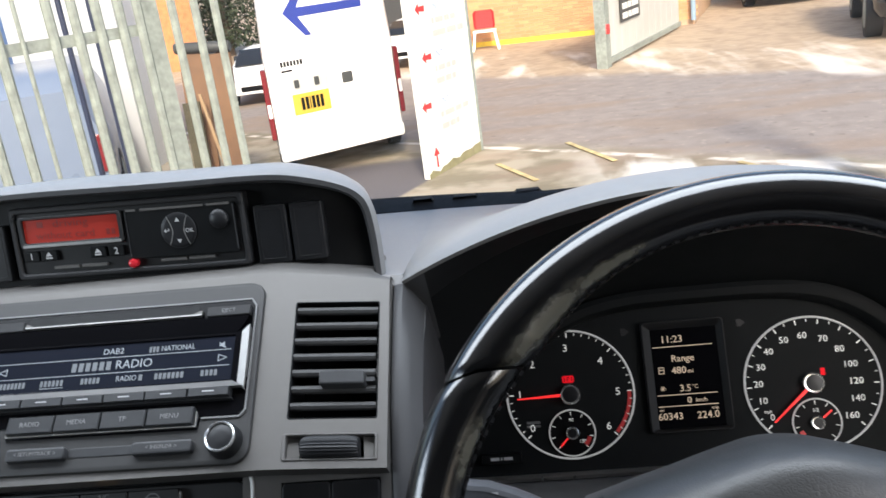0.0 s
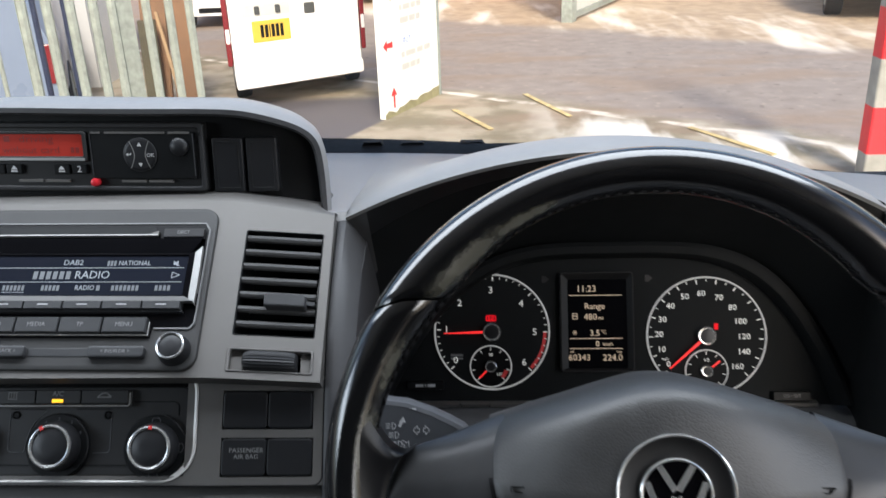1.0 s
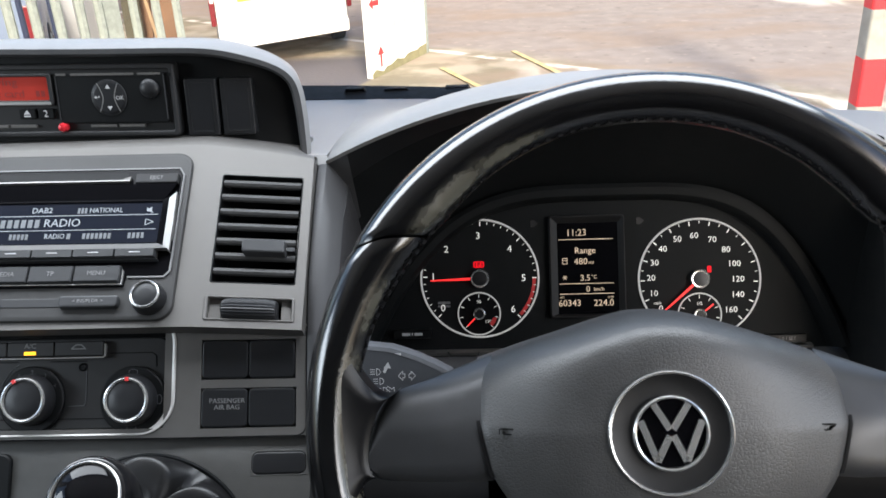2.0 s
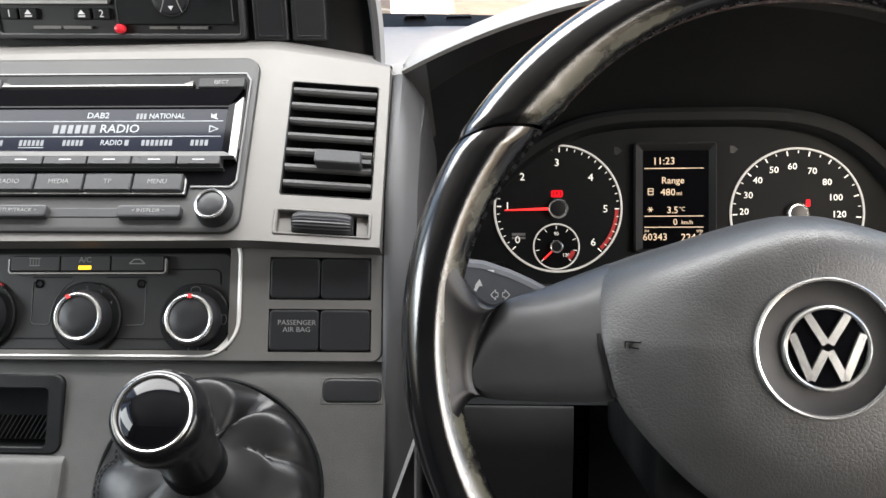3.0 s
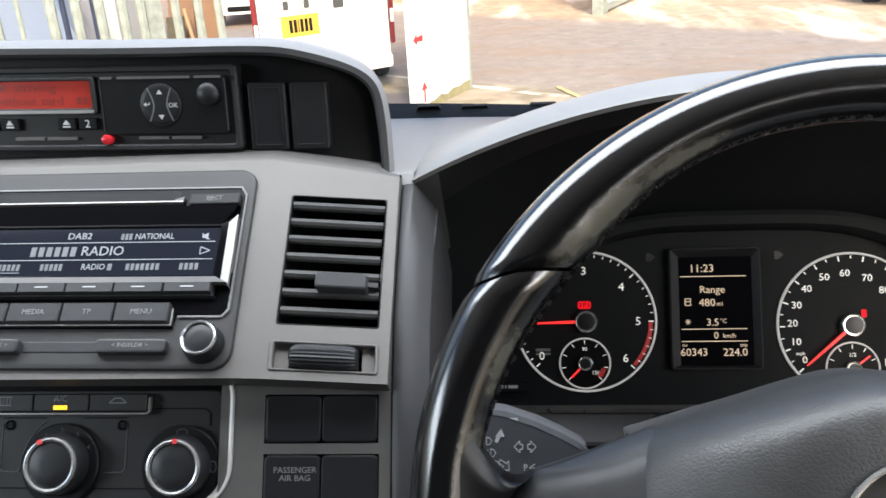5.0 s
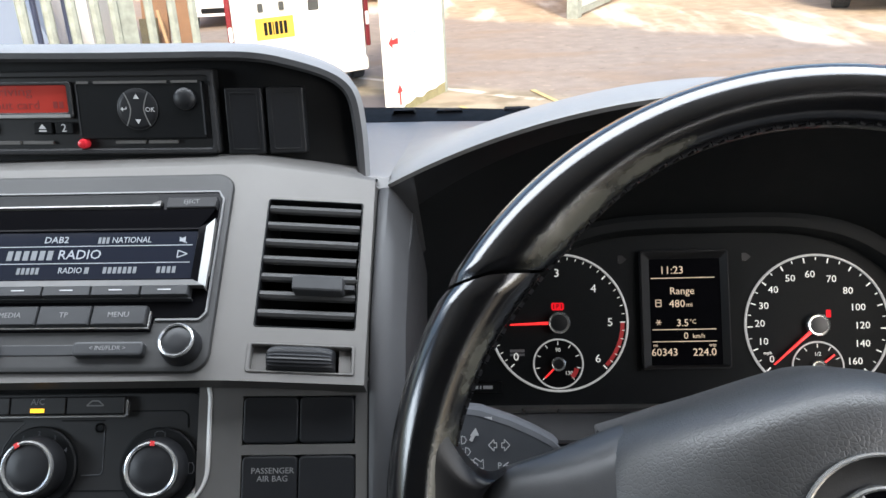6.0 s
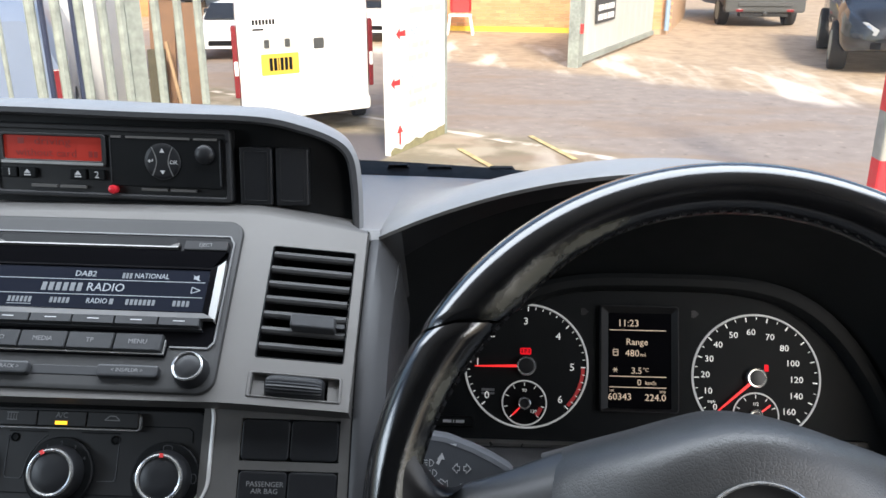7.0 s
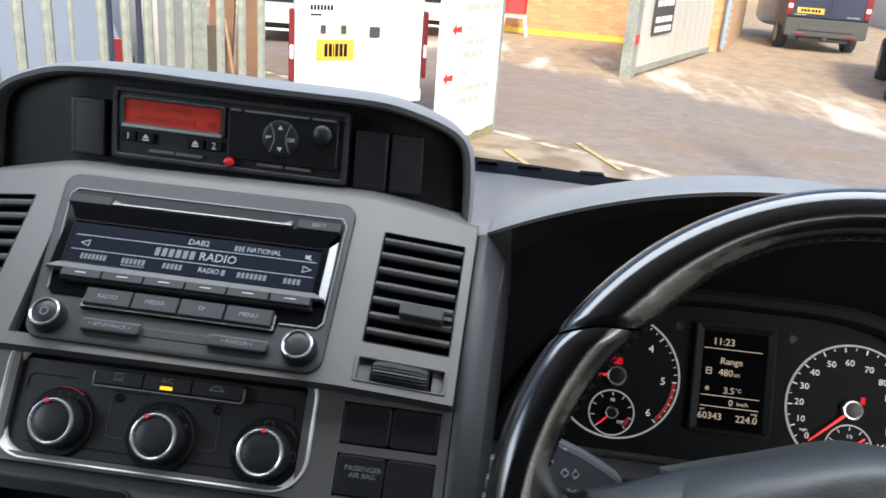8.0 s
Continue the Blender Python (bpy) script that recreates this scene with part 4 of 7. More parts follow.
# ---- air vents ----
def vent(o, th, side):
    v = thing("air_vent", FA((o[0] + o[2]) / 2, o[1], -0.03), "black slatted air vent with thumbwheel in the silver console", "air vent", "console air vents")
    bm = frame_ring(bmesh.new(), rrect(o[0] - 0.0004, o[1] - 0.0004, o[2] + 0.0004, o[3] + 0.0004, 0.002), rrect(o[0] + 0.0006, o[1] + 0.0006, o[2] - 0.0006, o[3] - 0.0006, 0.0015), -0.004, 0.0003, FA, 0.0003, -0.032)
    part("frame", bm, M_BLACK, v)
    part("vent_back", prism(bmesh.new(), rrect(*o, 0.002), -0.034, -0.032, FA, 0), M_LINING, v)
    for i in range(7):
        s = o[1] + 0.0098 + 0.0121 * i
        bm = bmesh.new()
        sec = [(-0.0030, -0.0022), (-0.0024, -0.0002), (-0.0006, 0.0008), (0.0016, 0.0004), (0.0026, -0.0010), (0.0100, -0.020), (0.0080, -0.0208)]
        sheet(bm, [[FA(x, s + a, b - 0.001) for a, b in sec] for x in span(o[0] + 0.001, o[2] - 0.001, 6)], True)
        part("slat", bm, M_RADIO, v)
    tx = (o[0] + 0.0214, o[2] - 0.0070) if side > 0 else (o[0] + 0.0070, o[2] - 0.0214)
    st = o[1] + 0.0222
    tab = part("tab", prism(bmesh.new(), rrect(tx[0], st - 0.0010, tx[1], st + 0.0095, 0.0018), -0.004, 0.0085, FA, 0.0016), M_BTN, v, "ridged direction tab")
    a, b = (tx[1], o[2] - 0.001) if side > 0 else (o[0] + 0.001, tx[0])
    bm = bmesh.new()
    box(bm, a, st + 0.0030, -0.004, b, st + 0.0060, 0.0030, FA)
    part("tab_arm", bm, M_BTN, v)
    bm = frame_ring(bmesh.new(), rrect(th[0] - 0.002, th[1] - 0.0012, th[2] + 0.002, th[3] + 0.0012, 0.002), rrect(th[0] + 0.0004, th[1] + 0.0004, th[2] - 0.0004, th[3] - 0.0004, 0.001), -0.002, 0.0010, FA, 0.0006, -0.012)
    part("thumbwheel_frame", bm, M_SILVER, v)
    for x0, x1 in ((th[0], th[0] + 0.0085), (th[2] - 0.0085, th[2])):
        bm = bmesh.new()
        box(bm, x0, th[1], -0.012, x1, th[3], -0.004, FA)
        part("thumbwheel_cheek", bm, M_SILVER, v)
    bm = bmesh.new()
    x0, x1 = th[0] + 0.0092, th[2] - 0.0100
    sc, rr = (th[1] + th[3]) / 2, 0.0092
    ring = []
    for k in range(29):
        a = radians(-10 + 200 * k / 28)
        g = 0.0004 if k % 2 else 0.0
        ring.append((sc + (rr - g) * 0.95 * math.cos(a), -0.0040 + (rr - g) * 1.1 * math.sin(a)))
    e = lambda q, k: [(sc + (a - sc) * k, -0.0040 + (b + 0.0040) * k) for a, b in q]
    sheet(bm, [[FA(x, a, b) for a, b in e(ring, k)] for x, k in ((x0 + 0.0004, 0.0), (x0 + 0.0004, 0.70), (x0 + 0.0014, 0.84), (x0 + 0.0035, 0.94), (x0 + 0.009, 1.0), (x1 - 0.009, 1.0), (x1 - 0.0035, 0.94), (x1 - 0.0014, 0.84), (x1 - 0.0004, 0.70), (x1 - 0.0004, 0.0))])
    wheel = part("thumbwheel", bm, M_SATIN, v, "ribbed black thumbwheel", 20)
    for s in (-0.0022, 0.0004, 0.0030):
        bars([1] * 16, x0 + 0.006, sc + s, x1 - x0 - 0.012, 0.0006, 0.0035, FA, M_DIM, wheel, "dot_row")
    return v


vent(VENT, THUMB, 1)
vent(flip(VENT), flip(THUMB), -1)


# ---- heater controls ----
heat = thing("heater_control", FB(MID, HEAT[1], -0.01), "black heater control panel with three chrome-ringed knobs", "heater panel")
def corner_arc(cu, cv, r, a0, a1):
    return [(cu + r * math.cos(radians(a)), cv + r * math.sin(radians(a))) for a in span(a0, a1, 8)]


pu0, pv0, pu1, pv1 = HEAT[0] + 0.0001, HEAT[1] + 0.0001, HEAT[2] - 0.0001, 0.0392
outline = corner_arc(pu0 + 0.0172, pv0 + 0.0172, 0.0172, 180, 270) + corner_arc(pu1 - 0.0172, pv0 + 0.0172, 0.0172, 270, 360) + corner_arc(pu1 - 0.006, pv1 - 0.006, 0.006, 0, 90) + corner_arc(pu0 + 0.006, pv1 - 0.006, 0.006, 90, 180)
bm = prism(bmesh.new(), outline, -0.012, -0.0045, FB, 0.0006)
part("panel", bm, M_PANEL, heat)
left_line = [(-0.2834, 0.0205), (-0.2834, -0.0060), (-0.2820, -0.0077), (-0.2722, -0.0080), (-0.2706, -0.0064), (-0.2695, 0.0020), (-0.2670, 0.0090), (-0.2622, 0.0165), (-0.2560, 0.0218)]
right_line = [(-0.2062, 0.0205), (-0.2060, -0.0060), (-0.2074, -0.0080), (-0.2186, -0.0084)]
for line, mat, wide in ((left_line, M_STALK, 0.0004), (right_line, M_STALK, 0.0005), ([(-0.2836, 0.0232), (-0.2570, 0.0232)], M_RUBBER, 0.0007), ([(-0.2330, 0.0232), (-0.2062, 0.0232)], M_RUBBER, 0.0007),
                        ([(-0.3420, -0.0172), (-0.1600, -0.0172)], M_RUBBER, 0.0007), ([(-0.1900, 0.0285), (-0.1590, 0.0285), (-0.1560, 0.0262), (-0.1556, 0.0185)], M_RUBBER, 0.0007),
                        ([(-0.3120, 0.0285), (-0.3430, 0.0285), (-0.3460, 0.0262), (-0.3464, 0.0185)], M_RUBBER, 0.0007)):
    bm = bmesh.new()
    for p, q in zip(line, line[1:]):
        bar(bm, p, q, wide, -0.0052, -0.0041, FB)
    part("panel_line", bm, mat, heat)
xs = (-0.2975, -0.2630, -0.2285, -0.1925)
for i in range(3):
    bm = prism(bmesh.new(), rrect(xs[i] + 0.0003, 0.0268, xs[i + 1] - 0.0003, 0.0372, 0.0008), -0.004, 0.0010, FB, 0.001)
    key = part("push_button", bm, M_PANEL, heat)
    cx = (xs[i] + xs[i + 1]) / 2
    if i == 1:
        writing("A/C", 0.0052, cx, 0.0342, 0.0010, FB, M_DIM, key)
        bm = bmesh.new()
        box(bm, cx - 0.0042, 0.0280, 0.0010, cx + 0.0042, 0.0304, 0.0013, FB)
        part("indicator_lamp", bm, M_AMBER, key, "lit amber lamp")
    else:
        bm = bmesh.new()
        if i == 0:
            for q in span(-0.003, 0.003, 3):
                bar(bm, (cx + q, 0.0312), (cx + q, 0.0345), 0.0004, 0.001, 0.0012, FB)
            bar(bm, (cx - 0.004, 0.0353), (cx + 0.004, 0.0353), 0.0006, 0.001, 0.0012, FB)
            bar(bm, (cx - 0.0036, 0.0306), (cx + 0.0036, 0.0306), 0.0006, 0.001, 0.0012, FB)
        else:
            bar(bm, (cx - 0.0052, 0.0318), (cx + 0.0052, 0.0318), 0.0007, 0.001, 0.0012, FB)
            bar(bm, (cx - 0.0052, 0.0318), (cx - 0.002, 0.0346), 0.0007, 0.001, 0.0012, FB)
            bar(bm, (cx - 0.002, 0.0346), (cx + 0.002, 0.0346), 0.0007, 0.001, 0.0012, FB)
            bar(bm, (cx + 0.002, 0.0346), (cx + 0.0052, 0.0318), 0.0007, 0.001, 0.0012, FB)
        part("button_mark", bm, M_DIM, key)
bm = bmesh.new()
rail_line = [(-0.2984, 0.0350), (-0.2984, 0.0268), (-0.2972, 0.0256), (-0.1930, 0.0256), (-0.1917, 0.0268), (-0.1917, 0.0350)]
for p, q in zip(rail_line, rail_line[1:]):
    bar(bm, p, q, 0.0010, -0.003, 0.0002, FB)
part("button_rail", bm, M_CHROME, heat, "thin chrome rail under the buttons")
for x, sk, mark in ((-0.3168, -0.0022, 112), (-0.2445, -0.0034, 118), (-0.1712, -0.0045, 88)):
    knob(heat, x, sk, FB, 0.0157, -0.0025, 0.0095, 0.0023, "knob", 0.0226, mark)
    for a in (60, 80, 100) if x == -0.3168 else (0, 90, 180, 270) if x == -0.1712 else ():
        bm = bmesh.new()
        d, q = 0.0196, 0.0016
        FM = lambda u, v, h: FB(x + u * math.sin(radians(a)) + v * math.cos(radians(a)), sk - u * math.cos(radians(a)) + v * math.sin(radians(a)), h)
        if x == -0.1712:
            loop = [(-1.9 * q, d - q), (-1.9 * q, d + 0.4 * q), (-0.7 * q, d + q), (0.7 * q, d + q), (1.9 * q, d + 0.4 * q), (1.9 * q, d - q)]
            for p0, p1 in zip(loop, loop[1:] + ([] if a % 180 else loop[:1])):
                bar(bm, p0, p1, 0.0004, -0.0013, -0.0010, FM)
        else:
            bar(bm, (0, d - q), (0, d + q), 0.0005, -0.0013, -0.0010, FM)
        part("scale_mark", bm, M_STALK, heat)
bm = bmesh.new()
for a in range(60, 100, 5):
    c, d = math.cos(radians(a)), math.sin(radians(a))
    box(bm, -0.3168 + 0.0236 * c - 0.0011, -0.0022 + 0.0236 * d - 0.0006, -0.0046, -0.3168 + 0.0236 * c + 0.0011, -0.0022 + 0.0236 * d + 0.0006, -0.0020, FB)
part("warm_mark", bm, M_REDPAINT, heat, "red warm-air arc")
for i, w in enumerate(("1", "2", "3", "4")):
    a = radians(120 - 30 * i)
    writing(w, 0.0038, -0.2445 + 0.0193 * math.cos(a), -0.0034 + 0.0193 * math.sin(a), -0.0013, FB, M_STALK, heat)
for x in (-0.2792, -0.2094):
    part("screw", revolve(bmesh.new(), [(0.0030, -0.005), (0.0030, -0.0036), (0.0024, -0.0033), (0.0018, -0.0042)], x, 0.0190, FB, 18), M_BLACK, heat)

for o in BL1 + BL2:
    b = blank("switch_blank", o, FB, M_SATIN, -0.010, 0.0005, "satin black blank switch cover in the console", 0.0030)
    if o is BL2[0]:
        tagged(b, "satin black cover lettered passenger air bag")
        writing("PASSENGER", 0.0047, -0.1040, -0.0065, 0.0005, FB, M_DIM, b.children[0])
        writing("AIR BAG", 0.0047, -0.1040, -0.0110, 0.0005, FB, M_DIM, b.children[0])
b = blank("switch_blank", SMALL, FBL, M_SATIN, -0.009, -0.0008, "small satin black blank cover beside the gear lever", 0.0042)
bm = frame_ring(bmesh.new(), rrect(SMALL[0] - 0.0012, SMALL[1] - 0.0012, SMALL[2] + 0.0012, SMALL[3] + 0.0012, 0.0008), rrect(SMALL[0] - 0.0002, SMALL[1] - 0.0002, SMALL[2] + 0.0002, SMALL[3] + 0.0002, 0.0044), -0.003, -0.0012, FBL, 0.0003, -0.006)
part("edge", bm, M_LOW, b)


# ---- instrument cluster ----
cl = thing("instrument_cluster", FC(HX, -0.07, -0.02), "black instrument cluster with two dials and lit display", "instrument cluster")
bm = bmesh.new()
edge_pts = [plate_edge(t) for t in ts]
loop = [(edge_pts[0][0], -0.074)] + edge_pts + [(edge_pts[-1][0], -0.074)]
prism(bm, loop[::-1], -0.02, 0.0, FC, 0.002)
part("plate", bm, M_LINING, cl)
bm = bmesh.new()
sheet(bm, [[FC(*plate_edge(t, g), h) for t in ts] for g, h in ((0.006, 0.014), (0.002, 0.016), (-0.004, 0.015), (-0.007, 0.010), (-0.008, 0.0))])
part("plate_rim", bm, M_LINING, cl)


def gauge(cx, cs, r, letters, needle, start, end, ticks, zone=None, lamp=None):
    g = part("dial", revolve(bmesh.new(), [(r, 0.0002), (r, 0.0012), (r - 0.001, 0.0012), (r - 0.0015, -0.001)], cx, cs, FC, 72), M_DIAL, cl)
    part("dial_ring", revolve(bmesh.new(), [(r + 0.0002, 0.0005), (r - 0.0002, 0.0022), (r - 0.0010, 0.0024), (r - 0.0016, 0.0012)], cx, cs, FC, 72, cap=False), M_RING, g, "thin white ring")
    for k in range(ticks + 1):
        bm = bmesh.new()
        a = radians(start + (end - start) * k / ticks)
        big = k % (ticks // 6 if len(letters) == 7 else 2) == 0
        r0 = r - (0.0062 if big else 0.0045)
        bar(bm, (cx + r0 * math.cos(a), cs + r0 * math.sin(a)), (cx + (r - 0.0024) * math.cos(a), cs + (r - 0.0024) * math.sin(a)), 0.0009 if big else 0.0006, 0.0, 0.0004, FC)
        part("tick_mark", bm, M_DIALTXT, g)
    if zone:
        bm = bmesh.new()
        az = span(zone[0], zone[1], 14)
        sheet(bm, [[FC(cx + q * math.cos(radians(a)), cs + q * math.sin(radians(a)), 0.0003) for a in az] for q in (r - 0.0060, r - 0.0030)])
        part("red_zone", bm, M_REDPAINT, g)
    for word, a, rad in letters:
        writing(word, 0.0086 if len(letters) == 7 else 0.0073, cx + rad * math.cos(radians(a)), cs + rad * math.sin(radians(a)), 0.0, FC, M_DIALTXT, g, wide=1.05)
    a = radians(needle)
    bm = bmesh.new()
    p0, p1 = (cx, cs), (cx + (r - 0.009) * math.cos(a), cs + (r - 0.009) * math.sin(a))
    nx, ny = -math.sin(a), math.cos(a)
    prism(bm, [(p0[0] - nx * 0.0013, p0[1] - ny * 0.0013), (p1[0] - nx * 0.0005, p1[1] - ny * 0.0005), (p1[0] + nx * 0.0005, p1[1] + ny * 0.0005), (p0[0] + nx * 0.0013, p0[1] + ny * 0.0013)], 0.0035, 0.0048, FC, 0.0002, True)
    part("needle", bm, M_NEEDLE, g, "lit red needle")
    part("needle_hub", revolve(bmesh.new(), [(0.0082, 0.0), (0.0082, 0.0052), (0.0076, 0.0058), (0.0066, 0.0056)], cx, cs, FC, 36), M_CHROME, g, "chrome ringed needle hub")
    part("hub_cap", revolve(bmesh.new(), [(0.0066, 0.0050), (0.0062, 0.0062), (0.0030, 0.0066)], cx, cs, FC, 28), M_SATIN if lamp is None or lamp[2] > 0.004 else M_BTN, g)
    if lamp:
        x, s, w = cx + lamp[0], cs + lamp[1], lamp[2]
        part("warning_lamp", prism(bmesh.new(), rrect(x - w, s - 0.0029, x + w, s + 0.0029, min(w, 0.0029) * 0.5), 0.0, 0.0005, FC, 0), M_REDGLOW, g, "lit red warning lamp")
        if w > 0.004:
            writing("P", 0.0046, x, s, 0.0005, FC, M_DIAL, g.children[-1])
            for sx in (-1, 1):
                bm = bmesh.new()
                bar(bm, (x + sx * 0.0030, s - 0.0016), (x + sx * 0.0030, s + 0.0016), 0.0006, 0.0005, 0.0007, FC)
                part("brake_mark", bm, M_DIAL, g.children[-1])
    return g


def small_gauge(cx, cs, words, needles, zones):
    r = 0.0190
    g = part("small_dial", revolve(bmesh.new(), [(r, 0.0), (r, 0.0014), (r - 0.0005, 0.0014), (r - 0.001, 0.0010)], cx, cs, FC, 48), M_DIAL, cl)
    part("dial_ring", revolve(bmesh.new(), [(r + 0.0002, 0.0010), (r - 0.0002, 0.0020), (r - 0.0008, 0.0020), (r - 0.0011, 0.0012)], cx, cs, FC, 48, cap=False), M_RING, g)
    bm = bmesh.new()
    for k in range(9):
        a = radians(225 - 270 * k / 8)
        bar(bm, (cx + 0.0142 * math.cos(a), cs + 0.0142 * math.sin(a)), (cx + 0.0172 * math.cos(a), cs + 0.0172 * math.sin(a)), 0.0005, 0.0010, 0.0014, FC)
    part("dial_scale", bm, M_DIALTXT, g)
    for w, a, rad in words:
        writing(w, 0.0040, cx + rad * math.cos(radians(a)), cs + rad * math.sin(radians(a)), 0.0011, FC, M_DIALTXT, g)
    for a0, a1 in zones:
        bm = bmesh.new()
        sheet(bm, [[FC(cx + q * math.cos(radians(a)), cs + q * math.sin(radians(a)), 0.0014) for a in span(a0, a1, 6)] for q in (0.0125, 0.0160)])
        part("red_zone", bm, M_REDPAINT, g)
    a = radians(needles)
    bm = bmesh.new()
    bar(bm, (cx, cs), (cx + 0.0145 * math.cos(a), cs + 0.0145 * math.sin(a)), 0.0012, 0.0030, 0.0038, FC)
    part("needle", bm, M_NEEDLE, g)
    part("needle_hub", revolve(bmesh.new(), [(0.0054, 0.001), (0.0054, 0.0044), (0.0048, 0.0048), (0.0040, 0.0046)], cx, cs, FC, 28), M_CHROME, g)
    part("hub_cap", revolve(bmesh.new(), [(0.0040, 0.0040), (0.0036, 0.0052)], cx, cs, FC, 24), M_SATIN, g)


D1, D2 = (0.0742, -0.0005), (0.2655, -0.0055)
revs = [("0", 218, 0.0418), ("1", 177, 0.0412), ("2", 138, 0.0390), ("3", 91, 0.0375), ("4", 43, 0.0368), ("5", -1, 0.0388), ("6", -44, 0.0402)]
gauge(*D1, 0.0525, revs, 181.5, 222, -45, 36, (0, -43), (-0.0006, 0.0122, 0.0048))
speeds = [("0", 217, 0.0420), ("10", 197, 0.0412), ("20", 178, 0.0414), ("30", 159, 0.0408), ("40", 139, 0.0405), ("50", 117, 0.0392), ("60", 95, 0.0378), ("70", 70, 0.0360), ("80", 46, 0.0345), ("100", 22, 0.0330), ("120", -2, 0.0334), ("140", -24, 0.0360), ("160", -46, 0.0385)]
gauge(*D2, 0.0530, speeds, 221, 222, -45, 26, None, (0.0090, 0.0082, 0.0017))
bars([1], D1[0] - 0.0375, D1[1] - 0.0210, 0.011, 0.0022, 0.0, FC, M_DIM, cl)
bars([1], D1[0] - 0.0375, D1[1] - 0.0240, 0.011, 0.0018, 0.0, FC, M_DIM, cl)
writing("mph", 0.0036, D2[0] - 0.0365, D2[1] - 0.0205, 0.0, FC, M_DIALTXT, cl)
small_gauge(D1[0] - 0.0012, D1[1] - 0.0312, [("90", 90, 0.0105), ("130", -42, 0.0105)], 225, [(-15, -45)])
small_gauge(D2[0] - 0.0005, D2[1] - 0.0312, [("1/2", 90, 0.0095)], 38, [(222, 205)])
bm = frame_ring(bmesh.new(), rrect(0.1356, -0.0368, 0.2012, 0.0526, 0.003), rrect(0.1375, -0.0352, 0.1994, 0.0508, 0.002), 0.0, 0.0064, FC, 0.0008)
part("display_bezel", bm, M_GREY, cl)
bm = bmesh.new()
o, i = rrect(0.1375, -0.0352, 0.1994, 0.0508, 0.002), rrect(0.1432, -0.0338, 0.1955, 0.0458, 0.001)
sheet(bm, [[FC(u, v, h) for u, v in q + q[:1]] for q, h in ((o, 0.0056), (i, 0.0014))])
part("display_bevel", bm, M_PANEL, cl)
bm = prism(bmesh.new(), rrect(0.1430, -0.0340, 0.1957, 0.0460, 0.001), -0.001, 0.0016, FC, 0)
dp = part("display", bm, M_GLOSS, cl, "black display with amber lit letters")
for s in (0.0316, -0.0072, -0.0162):
    bm = bmesh.new()
    box(bm, 0.1442, s - 0.0003, 0.0016, 0.1915, s + 0.0003, 0.0018, FC)
    part("rule", bm, M_DISTXT, dp)
for word, size, u, s in (("11:23", 0.0082, 0.1598, 0.0373), ("Range", 0.0076, 0.1671, 0.0216), ("480", 0.0080, 0.1632, 0.0120), ("mi", 0.0048, 0.1722, 0.0112), ("3.5", 0.0076, 0.1668, -0.0025), ("°C", 0.0046, 0.1745, -0.0016),
                         ("0", 0.0072, 0.1690, -0.0122), ("km/h", 0.0046, 0.1785, -0.0124), ("60343", 0.0080, 0.1528, -0.0244), ("224.0", 0.0080, 0.1824, -0.0246), ("mi", 0.0036, 0.1462, -0.0190), ("trip", 0.0036, 0.1885, -0.0192)):
    writing(word, size, u, s, 0.0016, FC, M_DISTXT, dp)
bm = bmesh.new()
frame_ring(bm, rrect(0.1470, 0.0100, 0.1515, 0.0155, 0.0005), rrect(0.1476, 0.0106, 0.1509, 0.0149, 0.0003), 0.0016, 0.0018, FC, 0)
box(bm, 0.1476, 0.0128, 0.0016, 0.1509, 0.0134, 0.0018, FC)
part("pump_mark", bm, M_DISTXT, dp)
bm = bmesh.new()
for a in (0, 60, 120):
    c, d = 0.0022 * math.cos(radians(a)), 0.0022 * math.sin(radians(a))
    bar(bm, (0.1490 - c, -0.0018 - d), (0.1490 + c, -0.0018 + d), 0.0005, 0.0016, 0.0018, FC)
part("frost_mark", bm, M_DISTXT, dp)
for x, sg in ((0.1232, -1), (0.2158, 1)):
    bm = bmesh.new()
    prism(bm, [(x - 0.003, 0.0435), (x, 0.0435), (x + 0.0035, 0.0465), (x, 0.0495), (x - 0.003, 0.0495)], 0.0, 0.0005, FC, 0)
    part("indicator_lens", bm, M_PANEL, cl)
for x, s, w in ((0.0138, -0.0482, ""), (0.3375, -0.0588, "0.0 / SET")):
    bm = prism(bmesh.new(), rrect(x - 0.0165, s - 0.0040, x + 0.0165, s + 0.0040, 0.0008), -0.001, 0.0060, FC, 0.0012)
    key = part("push_button", bm, M_BLACK, cl)
    if w:
        writing(w, 0.0042, x, s, 0.0060, FC, M_DIM, key)
    else:
        bars([2, 0.3, 2], x - 0.009, s, 0.018, 0.0024, 0.0060, FC, M_PRINT, key)


# ---- steering wheel ----
def rim_spot(angle, r, h, half):
    a = radians(angle)
    t, q, n = (FW(*v) - FW(0, 0, 0) for v in ((-math.sin(a), math.cos(a), 0), (math.cos(a), math.sin(a), 0), (0, 0, 1)))
    m = Matrix((t, q, n)).transposed().to_4x4()
    m.translation = FW(r * math.cos(a), r * math.sin(a), h) - FW(0, 0, -0.04)
    return m, half


